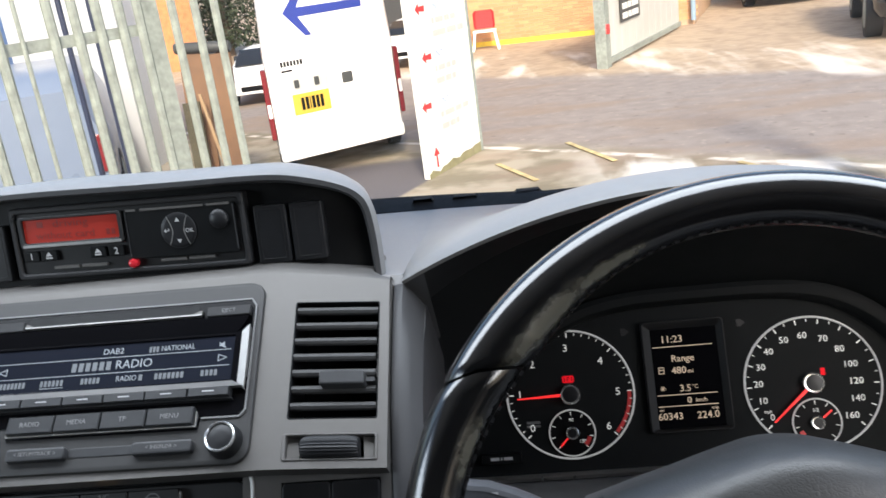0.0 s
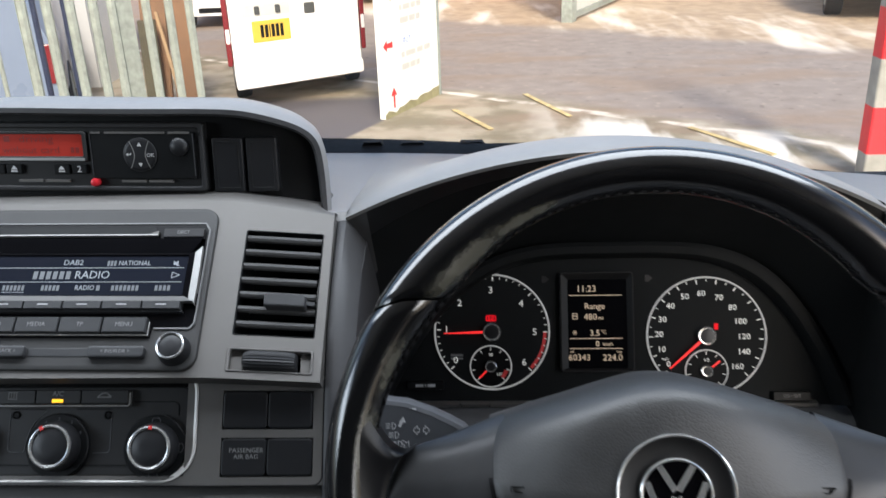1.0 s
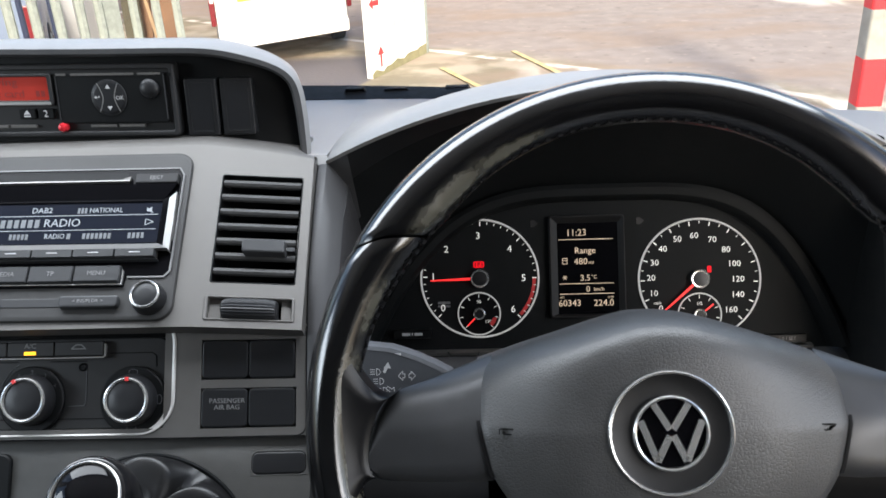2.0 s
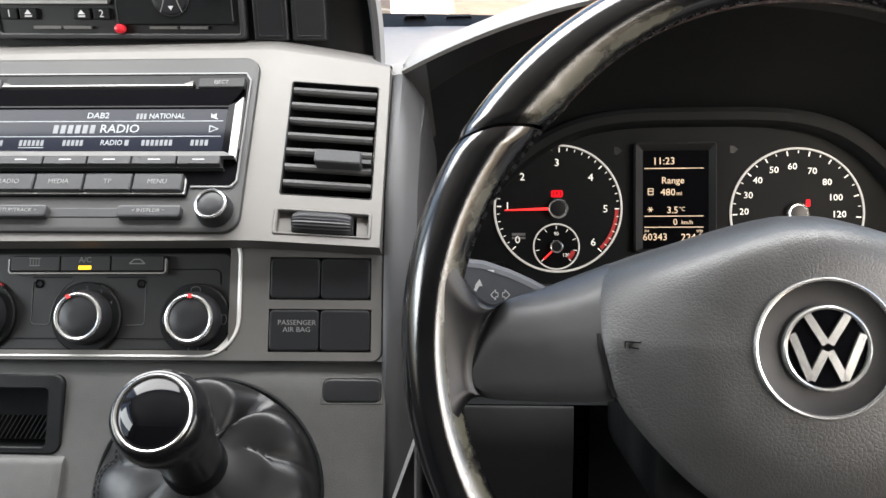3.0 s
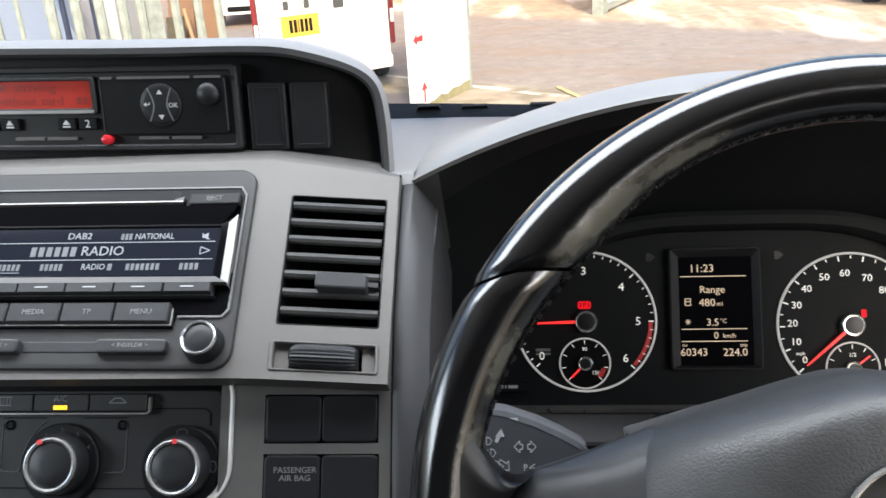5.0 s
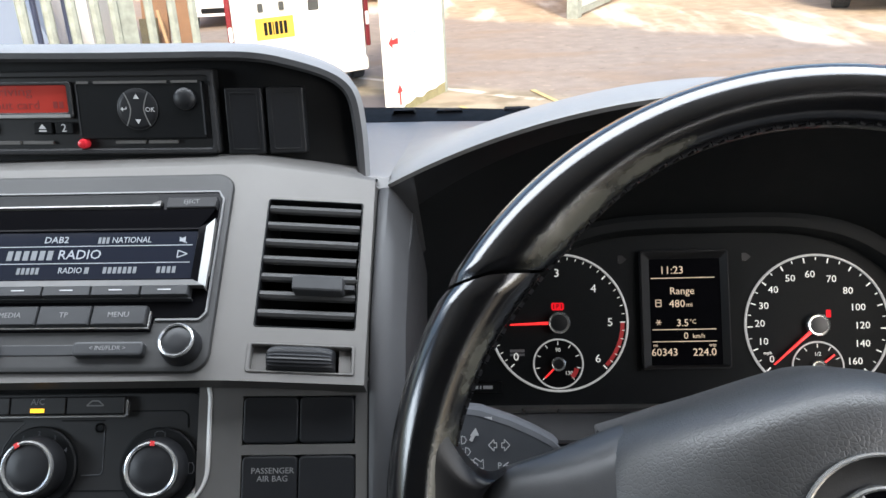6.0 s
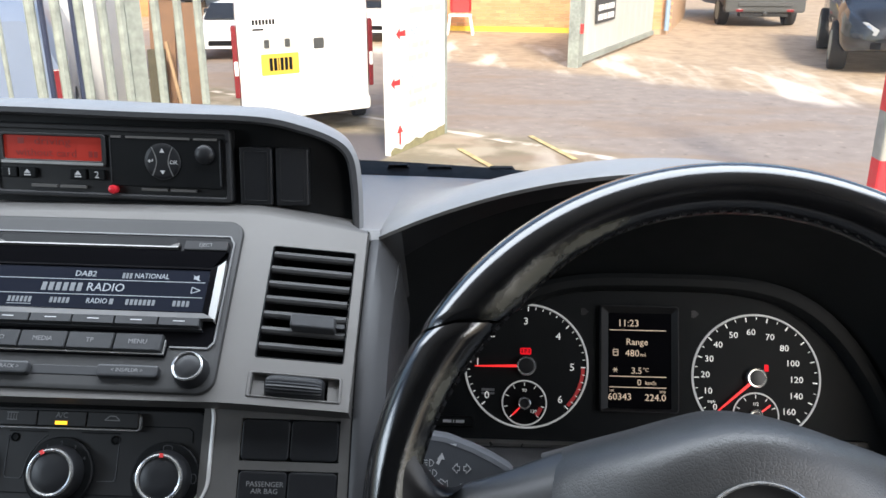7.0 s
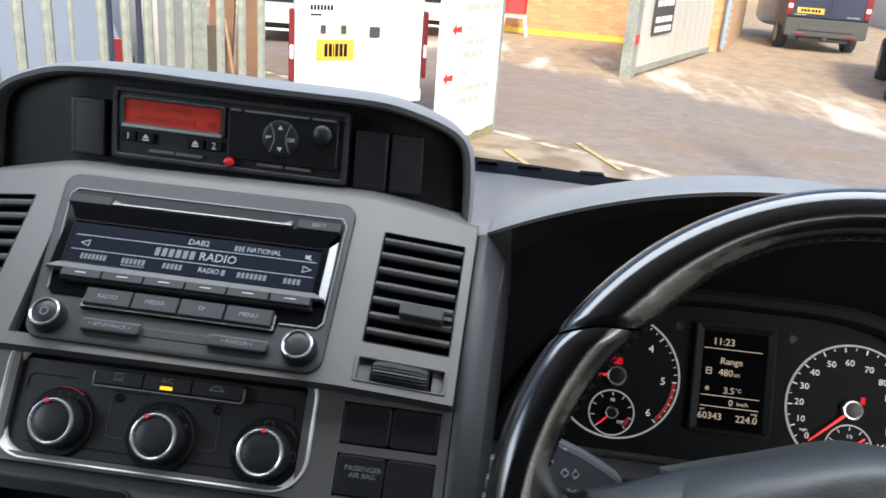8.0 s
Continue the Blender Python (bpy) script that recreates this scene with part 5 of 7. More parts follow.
RR, RH, SA = 0.1765, -0.0345, 149.3
worn_patch(M_LEATHER, [rim_spot(131, 0.166, RH + 0.011, (0.062, 0.0105, 0.016)), rim_spot(118, 0.167, RH + 0.011, (0.045, 0.007, 0.016)), rim_spot(156, 0.168, RH + 0.011, (0.040, 0.0060, 0.014)),
                       rim_spot(172, 0.1665, RH + 0.011, (0.040, 0.0075, 0.016)), rim_spot(190, 0.164, RH + 0.010, (0.060, 0.0105, 0.018)), rim_spot(207, 0.166, RH + 0.011, (0.050, 0.0095, 0.016)), rim_spot(20, 0.166, RH + 0.011, (0.05, 0.008, 0.016))])
wheel = thing("steering_wheel", FW(0, 0, -0.04), "black leather steering wheel with grained airbag hub and chrome emblem", "steering wheel")


def rim(a0, a1, n):
    """A stretch of the rim, fuller on its inner side where the thumbs rest."""
    bm = bmesh.new()
    rows = []
    for a in span(a0, a1, n):
        thumb = sum(math.exp(-(((a - g + 180) % 360 - 180) / 20) ** 2) for g in (141, 39))
        e = min(abs(a - a0), abs(a - a1))
        fat = 1 - 0.07 * max(0, 1 - e / 0.7)
        w = math.cos(math.pi / 2 * min(1, min(abs(a - SA), abs(a - (180 - SA)), abs(a - (540 - SA))) / 16))
        ring = []
        for k in range(32):
            q = 2 * math.pi * k / 32
            r = RR + 0.0136 * fat * math.cos(q) - 0.0058 * thumb * max(0, -math.cos(q))
            b = radians(a - (4.8 if 90 < a < 270 else -4.8) * (1 - math.cos(q)) * w)
            ring.append(FW(r * math.cos(b), r * math.sin(b), RH + 0.0166 * fat * math.sin(q)))
        rows.append(ring)
    sheet(bm, rows, True)
    return bm


part("rim_upper", rim(180 - SA + 0.35, SA - 0.35, 90), M_LEATHER, wheel, "glossy worn black leather rim")
part("rim_lower", rim(SA + 0.35, 540 - SA - 0.35, 150), M_LEATHER, wheel, "glossy worn black leather rim")
part("rim_seam", revolve(bmesh.new(), [(RR - 0.0128, RH - 0.004), (RR + 0.0120, RH - 0.004), (RR + 0.0120, RH + 0.004), (RR - 0.0128, RH + 0.004)], 0, 0, FW, 96, cap=False), M_BLACK, wheel)
bm = bmesh.new()
for k in range(190):
    deg = -25 + 230 * k / 190
    thumb = sum(math.exp(-((deg - g) / 20) ** 2) for g in (141, 39))
    r = RR - 0.0133 - 0.0054 * thumb
    z = RH + 0.0040 + 0.0014 * (k % 2)
    a = radians(deg)
    d = FW(-math.sin(a), math.cos(a), 0) - FW(0, 0, 0)
    up, q = FW(0, 0, 1) - FW(0, 0, 0), FW(math.cos(a), math.sin(a), 0) - FW(0, 0, 0)
    c = FW(r * math.cos(a), r * math.sin(a), z)
    t = (d * 0.0013 + up * (0.0008 if k % 2 else -0.0008))
    n = t.cross(q).normalized() * 0.0003
    low, high = [bm.verts.new(p + q * 0.0010) for p in (c - t - n, c + t - n, c + t + n, c - t + n)], [bm.verts.new(p - q * 0.0004) for p in (c - t - n, c + t - n, c + t + n, c - t + n)]
    bm.faces.new(high)
    for m in range(4):
        bm.faces.new((high[m], high[(m + 1) % 4], low[(m + 1) % 4], low[m]))
part("stitching", bm, M_STITCH, wheel)


half_hub = [(0.0, 0.0603), (0.0125, 0.0595), (0.032, 0.0545), (0.054, 0.0475), (0.070, 0.0425), (0.082, 0.0382), (0.0935, 0.0342), (0.0962, 0.0330), (0.0968, 0.0305), (0.0967, 0.0200), (0.0958, 0.0100), (0.0946, 0.0000), (0.0915, -0.0138), (0.0883, -0.0245), (0.0785, -0.0390), (0.0640, -0.0550), (0.0480, -0.0690), (0.0300, -0.0780), (0.015, -0.081), (0.0, -0.082)]
hub_out = fine([(-a, b) for a, b in half_hub[::-1]], 3)[:-1] + fine([(a, b) for a, b in half_hub], 3)[:-1]


def along(pts, u):
    """Height of an outline above a place across the wheel."""
    for (a, p), (b, q) in zip(pts, pts[1:]):
        if a <= u <= b:
            return p + (q - p) * (u - a) / (b - a)
    return pts[-1][1]


def hub_height(u, s, k):
    """A flat raised boss, flanks that fall to the spokes and an upper edge that rolls away from the driver."""
    r, p = math.hypot(u, s), min(1.0, abs(u) / 0.096)
    x = max(0.0, r - 0.054)
    v = max(0.0, min(1.0, s / along(half_hub[:8], abs(u))))
    h = -0.004 * min(1.0, r / 0.058) ** 2 - 0.42 * x * x / (x + 0.006)
    h -= 0.018 * v * p * p + (0.0125 * p + 0.034 * (1 - p)) * v ** (6 * p + 14 * (1 - p))
    return h - 0.0016 * max(0, (k - 0.95) / 0.05) ** 2


spoke_half = [(0.0880, -0.0270), (0.1000, -0.0280), (0.1250, -0.0284), (0.1420, -0.0282), (0.1500, -0.0272), (0.1542, -0.0225), (0.1553, -0.0131), (0.1540, -0.0030), (0.1500, 0.0085), (0.1450, 0.0155), (0.1390, 0.0196), (0.1200, 0.0255), (0.1050, 0.0312), (0.0960, 0.0345), (0.0880, 0.0375)]
bound = fine(spoke_half[4:11], 4)
spoke_low = spoke_half[:4] + [q for q in bound if q[1] <= -0.0131]
spoke_top = spoke_half[:10:-1] + [q for q in bound[::-1] if q[1] >= -0.0131]
for sg in (-1, 1):
    bm = bmesh.new()
    rows = []
    for u in span(0.088, 0.140, 12) + [0.144, 0.147, 0.149, 0.151, 0.1525, 0.1537, 0.1546, 0.1551]:
        lo, hi = along(spoke_low, u), along(spoke_top, u)
        k = max(0.0, min(1.0, (u - 0.092) / 0.062))
        k = k * k * (3 - 2 * k)
        row = [FW(sg * u, lo, -0.048)]
        for f in (0, 0.04, 0.1, 0.2, 0.35, 0.5, 0.58, 0.65, 0.72, 0.78, 0.84, 0.89, 0.93, 0.96, 0.985, 1.0):
            w = lo + (hi - lo) * f
            v = max(0, w) / hi if hi > 0.004 else 0
            inner = -0.0198 - 0.018 * v - 0.0125 * v ** 6
            outer = -0.0275 - 0.010 * max(0, (f - 0.5) / 0.5) ** 2
            row.append(FW(sg * u, w, inner + (outer - inner) * k - 0.0040 * max(0, (0.12 - f) / 0.12) ** 2))
        row.append(FW(sg * u, hi - 0.002, -0.062))
        rows.append(row)
    rows.append([p + FW(0, 0, -0.006) - FW(0, 0, 0) for p in rows[-1]])
    sheet(bm, rows)
    part("spoke", bm, M_SPOKE, wheel, "smooth dark grey spoke")
    # leather that runs from the rim on to the spoke, with a round hollow above
    bm = bmesh.new()
    rows = []
    for m, (bu, bv) in enumerate(bound[::-1]):
        v = m / (len(bound) - 1)
        a = radians(15.0 - 31.0 * v)
        ru, rv = (RR - 0.0035) * math.cos(a), (RR - 0.0035) * math.sin(a)
        row = []
        for k in span(0, 1, 12):
            hollow = 0.0112 * math.sin(math.pi * k ** 0.9) * (1 - v) ** 2.5 - 0.0075 * math.sin(math.pi * k) * v ** 4
            u = bu + (ru - bu) * k
            w = bv + (rv - bv) * k - hollow
            edge = 0.0045 * (max(0, 1 - v * 7) ** 2 + max(0, 1 - (1 - v) * 7) ** 2)
            lift = 0.0012 * math.sin(math.pi * min(1, k * 6) / 2)
            h = -0.0278 + lift + (RH + 0.0158 + 0.0266) * k ** 1.6 - edge * (1 - k ** 3)
            row.append(FW(sg * u, w, h))
        rows.append(row)
    back = FW(0, 0, -0.020) - FW(0, 0, 0)
    rows = [[p + back for p in rows[0]]] + rows + [[p + back for p in rows[-1]]]
    sheet(bm, rows)
    part("grip_flare", bm, M_FLARE, wheel)

bm = bmesh.new()
rows = []
for k in (0.315, 0.40, 0.5, 0.6, 0.7, 0.78, 0.85, 0.90, 0.93, 0.95, 0.97, 0.985, 1.0):
    rows.append([])
    for u, s in hub_out:
        L = math.hypot(u, s)
        kk = 0.0300 / L + (1 - 0.0300 / L) * (k - 0.315) / 0.685
        rows[-1].append(FW(u * kk, s * kk, hub_height(u * kk, s * kk, k)))
rows.append([FW(u, s, hub_height(u, s, 1) - 0.03) for u, s in hub_out])
sheet(bm, rows, True)
hub = part("airbag_cover", bm, M_HUB, wheel, "dark grey leather-grained airbag cover")
for sg in (-1, 1):
    edge = [(u, v) for u, v in hub_out if u * sg > 0.086 and -0.0265 < v < 0.0335]
    edge.sort(key=lambda q: q[1])
    bm = bmesh.new()
    sheet(bm, [[FW(u + sg * d, v, hub_height(u, v, 1) + e) for u, v in edge] for d, e in ((-0.0003, -0.006), (-0.0003, 0.0010), (0.0017, 0.0009), (0.0017, -0.006))])
    part("joint", bm, M_RUBBER, wheel, "dark joint between spoke and airbag cover")
for sg in (-1, 1):
    bm = bmesh.new()
    x = sg * 0.0800
    z = hub_height(0.08, 0.0, 0.8) - 0.0002
    for (a, b), (c, d) in (((-0.005, 0.0016), (0.005, 0.0012)), ((-0.005, 0.0016), (-0.005, -0.0012)), ((-0.003, -0.001), (0.002, -0.0016)), ((0.002, -0.0016), (0.005, 0.0012))):
        bar(bm, (x + a, b), (x + c, d), 0.0006, z - 0.001, z + 0.0007, FW)
    part("horn_mark", bm, M_BLACK, hub)
bm = revolve(bmesh.new(), [(0.0312, -0.0010), (0.0310, 0.0006), (0.0304, 0.0010), (0.0296, 0.0008), (0.0292, -0.0006)], 0, 0, FW, 72, cap=False)
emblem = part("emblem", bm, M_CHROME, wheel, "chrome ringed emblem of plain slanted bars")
part("emblem_dish", revolve(bmesh.new(), [(0.0296, -0.0004), (0.0285, -0.0012), (0.0200, -0.0020), (0.0190, -0.0020)], 0, 0, FW, 60), M_PANEL, emblem)
part("emblem_ring", revolve(bmesh.new(), [(0.0190, -0.002), (0.0188, 0.0006), (0.0180, 0.0012), (0.0172, 0.0008), (0.0170, -0.001)], 0, 0, FW, 60, cap=False), M_CHROME, emblem)
part("emblem_ground", revolve(bmesh.new(), [(0.0172, -0.0015), (0.0165, -0.0008), (0.010, -0.0008)], 0, 0, FW, 48), M_GLOSS, emblem)
strokes_up = (((-0.0086, 0.0146), (-0.0008, 0.0020)), ((-0.0152, 0.0064), (-0.0072, -0.0136)), ((-0.0072, -0.0136), (-0.0008, -0.0010)))
for sg in (-1, 1):
    for a, b in strokes_up:
        bm = bmesh.new()
        bar(bm, (sg * a[0], a[1]), (sg * b[0], b[1]), 0.0034, -0.0010, 0.0009, FW)
        part("emblem_bar", bm, M_CHROME, emblem)


# ---- stalk ----
stalk = thing("indicator_stalk", (0.06, 0.48, 1.20), "dark grey indicator stalk with white printed symbols", "indicator stalk")
bm = bmesh.new()
so = [(-0.014, 1.183), (0.0, 1.183), (0.020, 1.187), (0.040, 1.196), (0.058, 1.2085), (0.060, 1.2125), (0.056, 1.2165), (0.046, 1.2215), (0.034, 1.2265), (0.018, 1.2315), (0.0, 1.2335), (-0.014, 1.2335)]
FS = lambda x, z, h: Vector((x, 0.476 - h * 0.85 + (z - 1.21) * 0.45, z + h * 0.4))
prism(bm, so, -0.014, 0.003, FS, 0.0045, True)
part("paddle", bm, M_STALK, stalk)
bm = bmesh.new()
box(bm, 0.05, 1.200, -0.010, 0.13, 1.214, 0.0, FS)
part("stem", bm, M_BLACK, stalk)
for i in range(3):
    bm = prism(bmesh.new(), rrect(-0.0235 + 0.0012 * i, 1.1880 + 0.0105 * i, -0.0120, 1.1960 + 0.0105 * i, 0.0018), -0.012, 0.0015, FS, 0.0018, True)
    part("switch_rib", bm, M_STALK, stalk, "ribbed grey switch at the stalk's end")
bm = bmesh.new()
H0, H1 = 0.0029, 0.0033
for dx, sg in ((0.0262, -1), (0.0288, 1)):
    tip, neck = dx + sg * 0.0042, dx + sg * 0.0014
    loop = [(dx, 1.2128), (neck, 1.2128), (neck, 1.2112), (tip, 1.2139), (neck, 1.2166), (neck, 1.2150), (dx, 1.2150)]
    for p, q in zip(loop, loop[1:] + loop[:1]):
        bar(bm, p, q, 0.0004, H0, H1, FS)
part("arrow_mark", bm, M_PRINT, stalk)
writing("P", 0.0042, 0.0275, 1.2042, H0, FS, M_PRINT, stalk)
bm = bmesh.new()
for z0, z1 in ((1.2042, 1.2060), (1.2042, 1.2042), (1.2042, 1.2024)):
    bar(bm, (0.0295, z0), (0.0322, z1), 0.0004, H0, H1, FS)
for x, z in ((0.0080, 1.2165), (0.0100, 1.2110), (0.0120, 1.2055)):
    arc = [(x + 0.0026 * math.cos(radians(a)), z + 0.0019 * math.sin(radians(a))) for a in (-90, -50, 0, 50, 90)]
    for p, q in zip(arc, arc[1:] + arc[:1]):
        bar(bm, p, q, 0.0004, H0, H1, FS)
    for d in (-0.0013, 0, 0.0013):
        bar(bm, (x - 0.0042, z + d), (x - 0.0012, z + d), 0.0004, H0, H1, FS)
bar(bm, (0.0150, 1.2200), (0.0128, 1.2160), 0.0018, H0, H1, FS)
prism(bm, [(0.0125, 1.2185), (0.0172, 1.2185), (0.0155, 1.2222)], H0, H1, FS, 0)
loop = [(0.0150, 1.2080), (0.0178, 1.2062), (0.0190, 1.2074), (0.0192, 1.2030), (0.0150, 1.2036), (0.0164, 1.2048), (0.0138, 1.2066)]
for p, q in zip(loop, loop[1:] + loop[:1]):
    bar(bm, p, q, 0.0004, H0, H1, FS)
part("lamp_mark", bm, M_PRINT, stalk)
bars([3, 2], 0.0080, 1.2262, 0.016, 0.0018, H0 - 0.0004, FS, M_PRINT, stalk)


# ---- gear lever ----
gear = thing("gear_lever", FB(-0.150, -0.10, 0), "black gear lever with chrome-ringed knob and leather gaiter", "gear lever")
knob_at = Vector((-0.1514, 0.3886, 1.1942))
cap_dir = Vector((0.035, -0.63, 0.75)).normalized()
GC = (-0.157, -0.115)
stick_dir = (knob_at - FB(*GC)).normalized()


def FG(u, v, h=0.0):
    """Round the lever, whose knob bends from the stick towards the driver."""
    w = max(0.0, min(1.0, -h / 0.045))
    axis = cap_dir.lerp(stick_dir, w).normalized()
    mid = knob_at + cap_dir.lerp(stick_dir, w / 2) * max(h, -0.045) + stick_dir * min(0, h + 0.045)
    side = axis.cross(Vector((0, 0, 1))).normalized()
    return mid - side * u + side.cross(axis) * v


prof = [(0.0172, -0.082), (0.0180, -0.062), (0.0192, -0.048), (0.0216, -0.036), (0.0244, -0.025), (0.0261, -0.015), (0.0259, -0.009), (0.0246, -0.0035), (0.0226, 0.0002), (0.0210, 0.0010)]
part("knob", revolve(bmesh.new(), prof, 0, 0, FG, 56), M_GRIP, gear, "satin black rounded knob")
part("knob_ring", revolve(bmesh.new(), [(0.0210, 0.0004), (0.0207, 0.0015), (0.0200, 0.0020), (0.0192, 0.0016), (0.0189, 0.0006)], 0, 0, FG, 56, cap=False), M_TRIM, gear, "chrome ring")
part("knob_cap", revolve(bmesh.new(), [(0.0191, 0.0004)] + [(r, 0.0058 - (0.036 - math.sqrt(0.036 ** 2 - r * r))) for r in (0.0189, 0.0165, 0.0135, 0.0105, 0.0075, 0.0045, 0.0015)], 0, 0, FG, 48), M_PIANO, gear, "gloss black domed cap")
part("collar", revolve(bmesh.new(), [(0.0176, -0.090), (0.0190, -0.086), (0.0190, -0.076), (0.0178, -0.073)], 0, 0, FG, 36), M_BLACK, gear)
GR = 0.0712
base_c, top_c = FB(*GC), FG(0, 0, -0.084)


def crease(d, wide):
    return math.exp(-abs(d) / wide)


def gaiter_point(k, deg):
    """The gaiter's skin: slack leather with sharp valleys and one overlapping fold."""
    a = radians(deg)
    p = FBL(GC[0] + GR * math.cos(a), GC[1] + GR * math.sin(a), -0.001).lerp(FG(0.0185 * math.cos(a), 0.0185 * math.sin(a), -0.084), k ** 0.85)
    w = math.sin(k ** 0.7 * math.pi)
    q = lambda c: (deg - c + 180) % 360 - 180
    slack = 0.010 + 0.004 * noise.noise((2 * math.cos(a), 2 * math.sin(a), 3 * k))
    for c, turn, wide, deep in ((63, 14, 6, 0.030), (118, -20, 9, 0.020), (20, 25, 9, 0.010), (165, 15, 10, 0.011), (215, -10, 9, 0.013), (262, 20, 10, 0.011), (318, -15, 9, 0.013)):
        slack -= deep * crease(q(c + turn * (k - 0.4)), wide)
    sector = max(0, math.sin(math.pi * max(0, min(1, (q(88) + 28) / 56))))
    slack += sector * (0.004 * math.exp(-((k - 0.30) / 0.12) ** 2) - 0.014 * crease(k - 0.50, 0.06))
    out = p - base_c.lerp(top_c, k)
    return p + out.normalized() * slack * w + (FB(0, 0, 0.010 * w) - FB(0, 0, 0))


bm = bmesh.new()
sheet(bm, [[gaiter_point(k, 3.0 * i) for i in range(120)] for k in span(0, 1, 30)], True)
boot = part("gaiter", bm, M_BOOT, gear, "creased black leather gaiter", 50)
bm = bmesh.new()
for k0 in (0.20, 0.27):
    for i in range(34):
        p, q = gaiter_point(k0, 150 + 3.2 * i), gaiter_point(k0, 152 + 3.2 * i)
        n = FB(0, 0, 0.0006) - FB(0, 0, 0)
        d = (q - p).cross(n).normalized() * 0.0004
        vs = [bm.verts.new(v) for v in (p - d - n, q - d - n, q + d - n, p + d - n, p - d + n, q - d + n, q + d + n, p + d + n)]
        for f in ((4, 5, 6, 7), (0, 1, 5, 4), (1, 2, 6, 5), (2, 3, 7, 6), (3, 0, 4, 7)):
            bm.faces.new([vs[j] for j in f])
part("seam_stitch", bm, M_STITCH, boot)
bm = bmesh.new()
revolve(bm, [(0.0735, -0.0018), (0.0733, 0.0002), (0.0725, 0.0006), (0.0708, 0.0000), (0.0698, -0.003)], GC[0], GC[1], FBL, 72, cap=False)
part("gaiter_frame", bm, M_LINING, gear)


# ---- cab shell ----
def slab(name, u0, v0, w0, u1, v1, w1, mat, label, category, kind="structure"):
    ob = part(name, box(bmesh.new(), u0, v0, w0, u1, v1, w1), mat, smooth=0)
    return tagged(ob, label, category, "", kind)


XL, XR = MID - 0.86, MID + 0.86
GZ = -0.45                                          # level of the yard
slab("cab_floor", XL, -0.60, 0.30, XR, 1.05, 0.34, M_BLACK, "dark rubber cab floor", "floor")
slab("cab_base", XL - 0.05, -0.60, GZ, XR + 0.05, 1.06, 0.30, M_BLACK, "black underbody standing on the yard", "underbody")
slab("ceiling", XL, -0.60, 1.90, XR, 0.50, 1.94, M_HEAD, "grey fabric roof lining", "ceiling")
slab("wall_rear", XL, -0.64, 0.30, XR, -0.60, 1.94, M_BLACK, "dark bulkhead behind the seats", "wall")
slab("wall_front", XL, 1.045, 0.30, XR, 1.06, 1.20, M_BLACK, "black bulkhead under the windscreen", "wall")
for nm, x0, x1 in (("wall_left", XL - 0.05, XL), ("wall_right", XR, XR + 0.05)):
    bm = bmesh.new()
    box(bm, x0, -0.60, 0.30, x1, 1.05, 1.18)
    box(bm, x0, -0.60, 1.18, x1, -0.30, 1.94)
    box(bm, x0, -0.30, 1.84, x1, 0.36, 1.94)
    tagged(part(nm, bm, M_SIDE, smooth=0), "dark grey door trim with window opening", "wall", "", "structure")

glass = bpy.data.materials.new("window_glass")
glass.use_nodes = True
gn = glass.node_tree.nodes
gn.remove(gn["Principled BSDF"])
gt, gg, gm = (gn.new("ShaderNode" + k) for k in ("BsdfTransparent", "BsdfGlossy", "MixShader"))
gt.inputs["Color"].default_value = (0.97, 0.98, 0.975, 1)
gg.inputs["Roughness"].default_value = 0.02
gm.inputs[0].default_value = 0.05
for a, b in ((gt.outputs[0], gm.inputs[1]), (gg.outputs[0], gm.inputs[2]), (gm.outputs[0], gn["Material Output"].inputs[0])):
    glass.node_tree.links.new(a, b)
bm = bmesh.new()
rows = []
for k in span(0, 1, 8):
    rows.append([])
    for x in span(XL + 0.02, XR - 0.02, 24):
        y0 = y_far(x) + 0.035
        rows[-1].append(FL(x, y0 + (0.50 - 0.12 * abs(x - MID) ** 2 - y0) * k, 1.235 + (1.91 - 1.235) * k))
sheet(bm, rows)
ws = tagged(part("windscreen", bm, glass), "clear curved windscreen glass", "windscreen", "", "structure")
ws.visible_shadow = False
for nm, sg in (("a_pillar_left", -1), ("a_pillar_right", 1)):
    bm = bmesh.new()
    sheet(bm, [[FL(MID + sg * (0.84 + dx), y + dy, z) for dx, dy in ((0, 0), (0.06, -0.05), (0.06, 0.04), (0.0, 0.06))] for y, z in ((0.70, 1.10), (0.66, 1.25), (0.58, 1.55), (0.46, 1.92))], True)
    tagged(part(nm, bm, M_HEAD), "grey windscreen pillar trim", "pillar", "", "structure")
bm = bmesh.new()
sheet(bm, [[FL(x, y_far(x) + dy, 1.2648 + dz + 0.02 * max(0, abs(x - MID) - 0.4)) for x in span(XL, XR, 40)] for dy, dz in ((-0.003, -0.012), (-0.001, 0.0030), (0.020, 0.0060), (0.046, 0.0070), (0.056, -0.012))])
tagged(part("windscreen_seal", bm, M_RUBBER), "black rubber seal along the windscreen foot", "seal", "", "structure")
wiper = thing("wiper_arm", (-0.06, 0.99, 1.26), "black wiper arm resting at the windscreen foot", "wiper")
bm = bmesh.new()
for x0, x1, z0, z1 in ((-0.10, 0.14, 1.268, 1.2715),):
    box(bm, x0, y_far(0.02) + 0.047, z0 - 0.006, x1, y_far(0.02) + 0.055, z1 - 0.006)
part("blade", bm, M_RUBBER, wiper)
bm = bmesh.new()
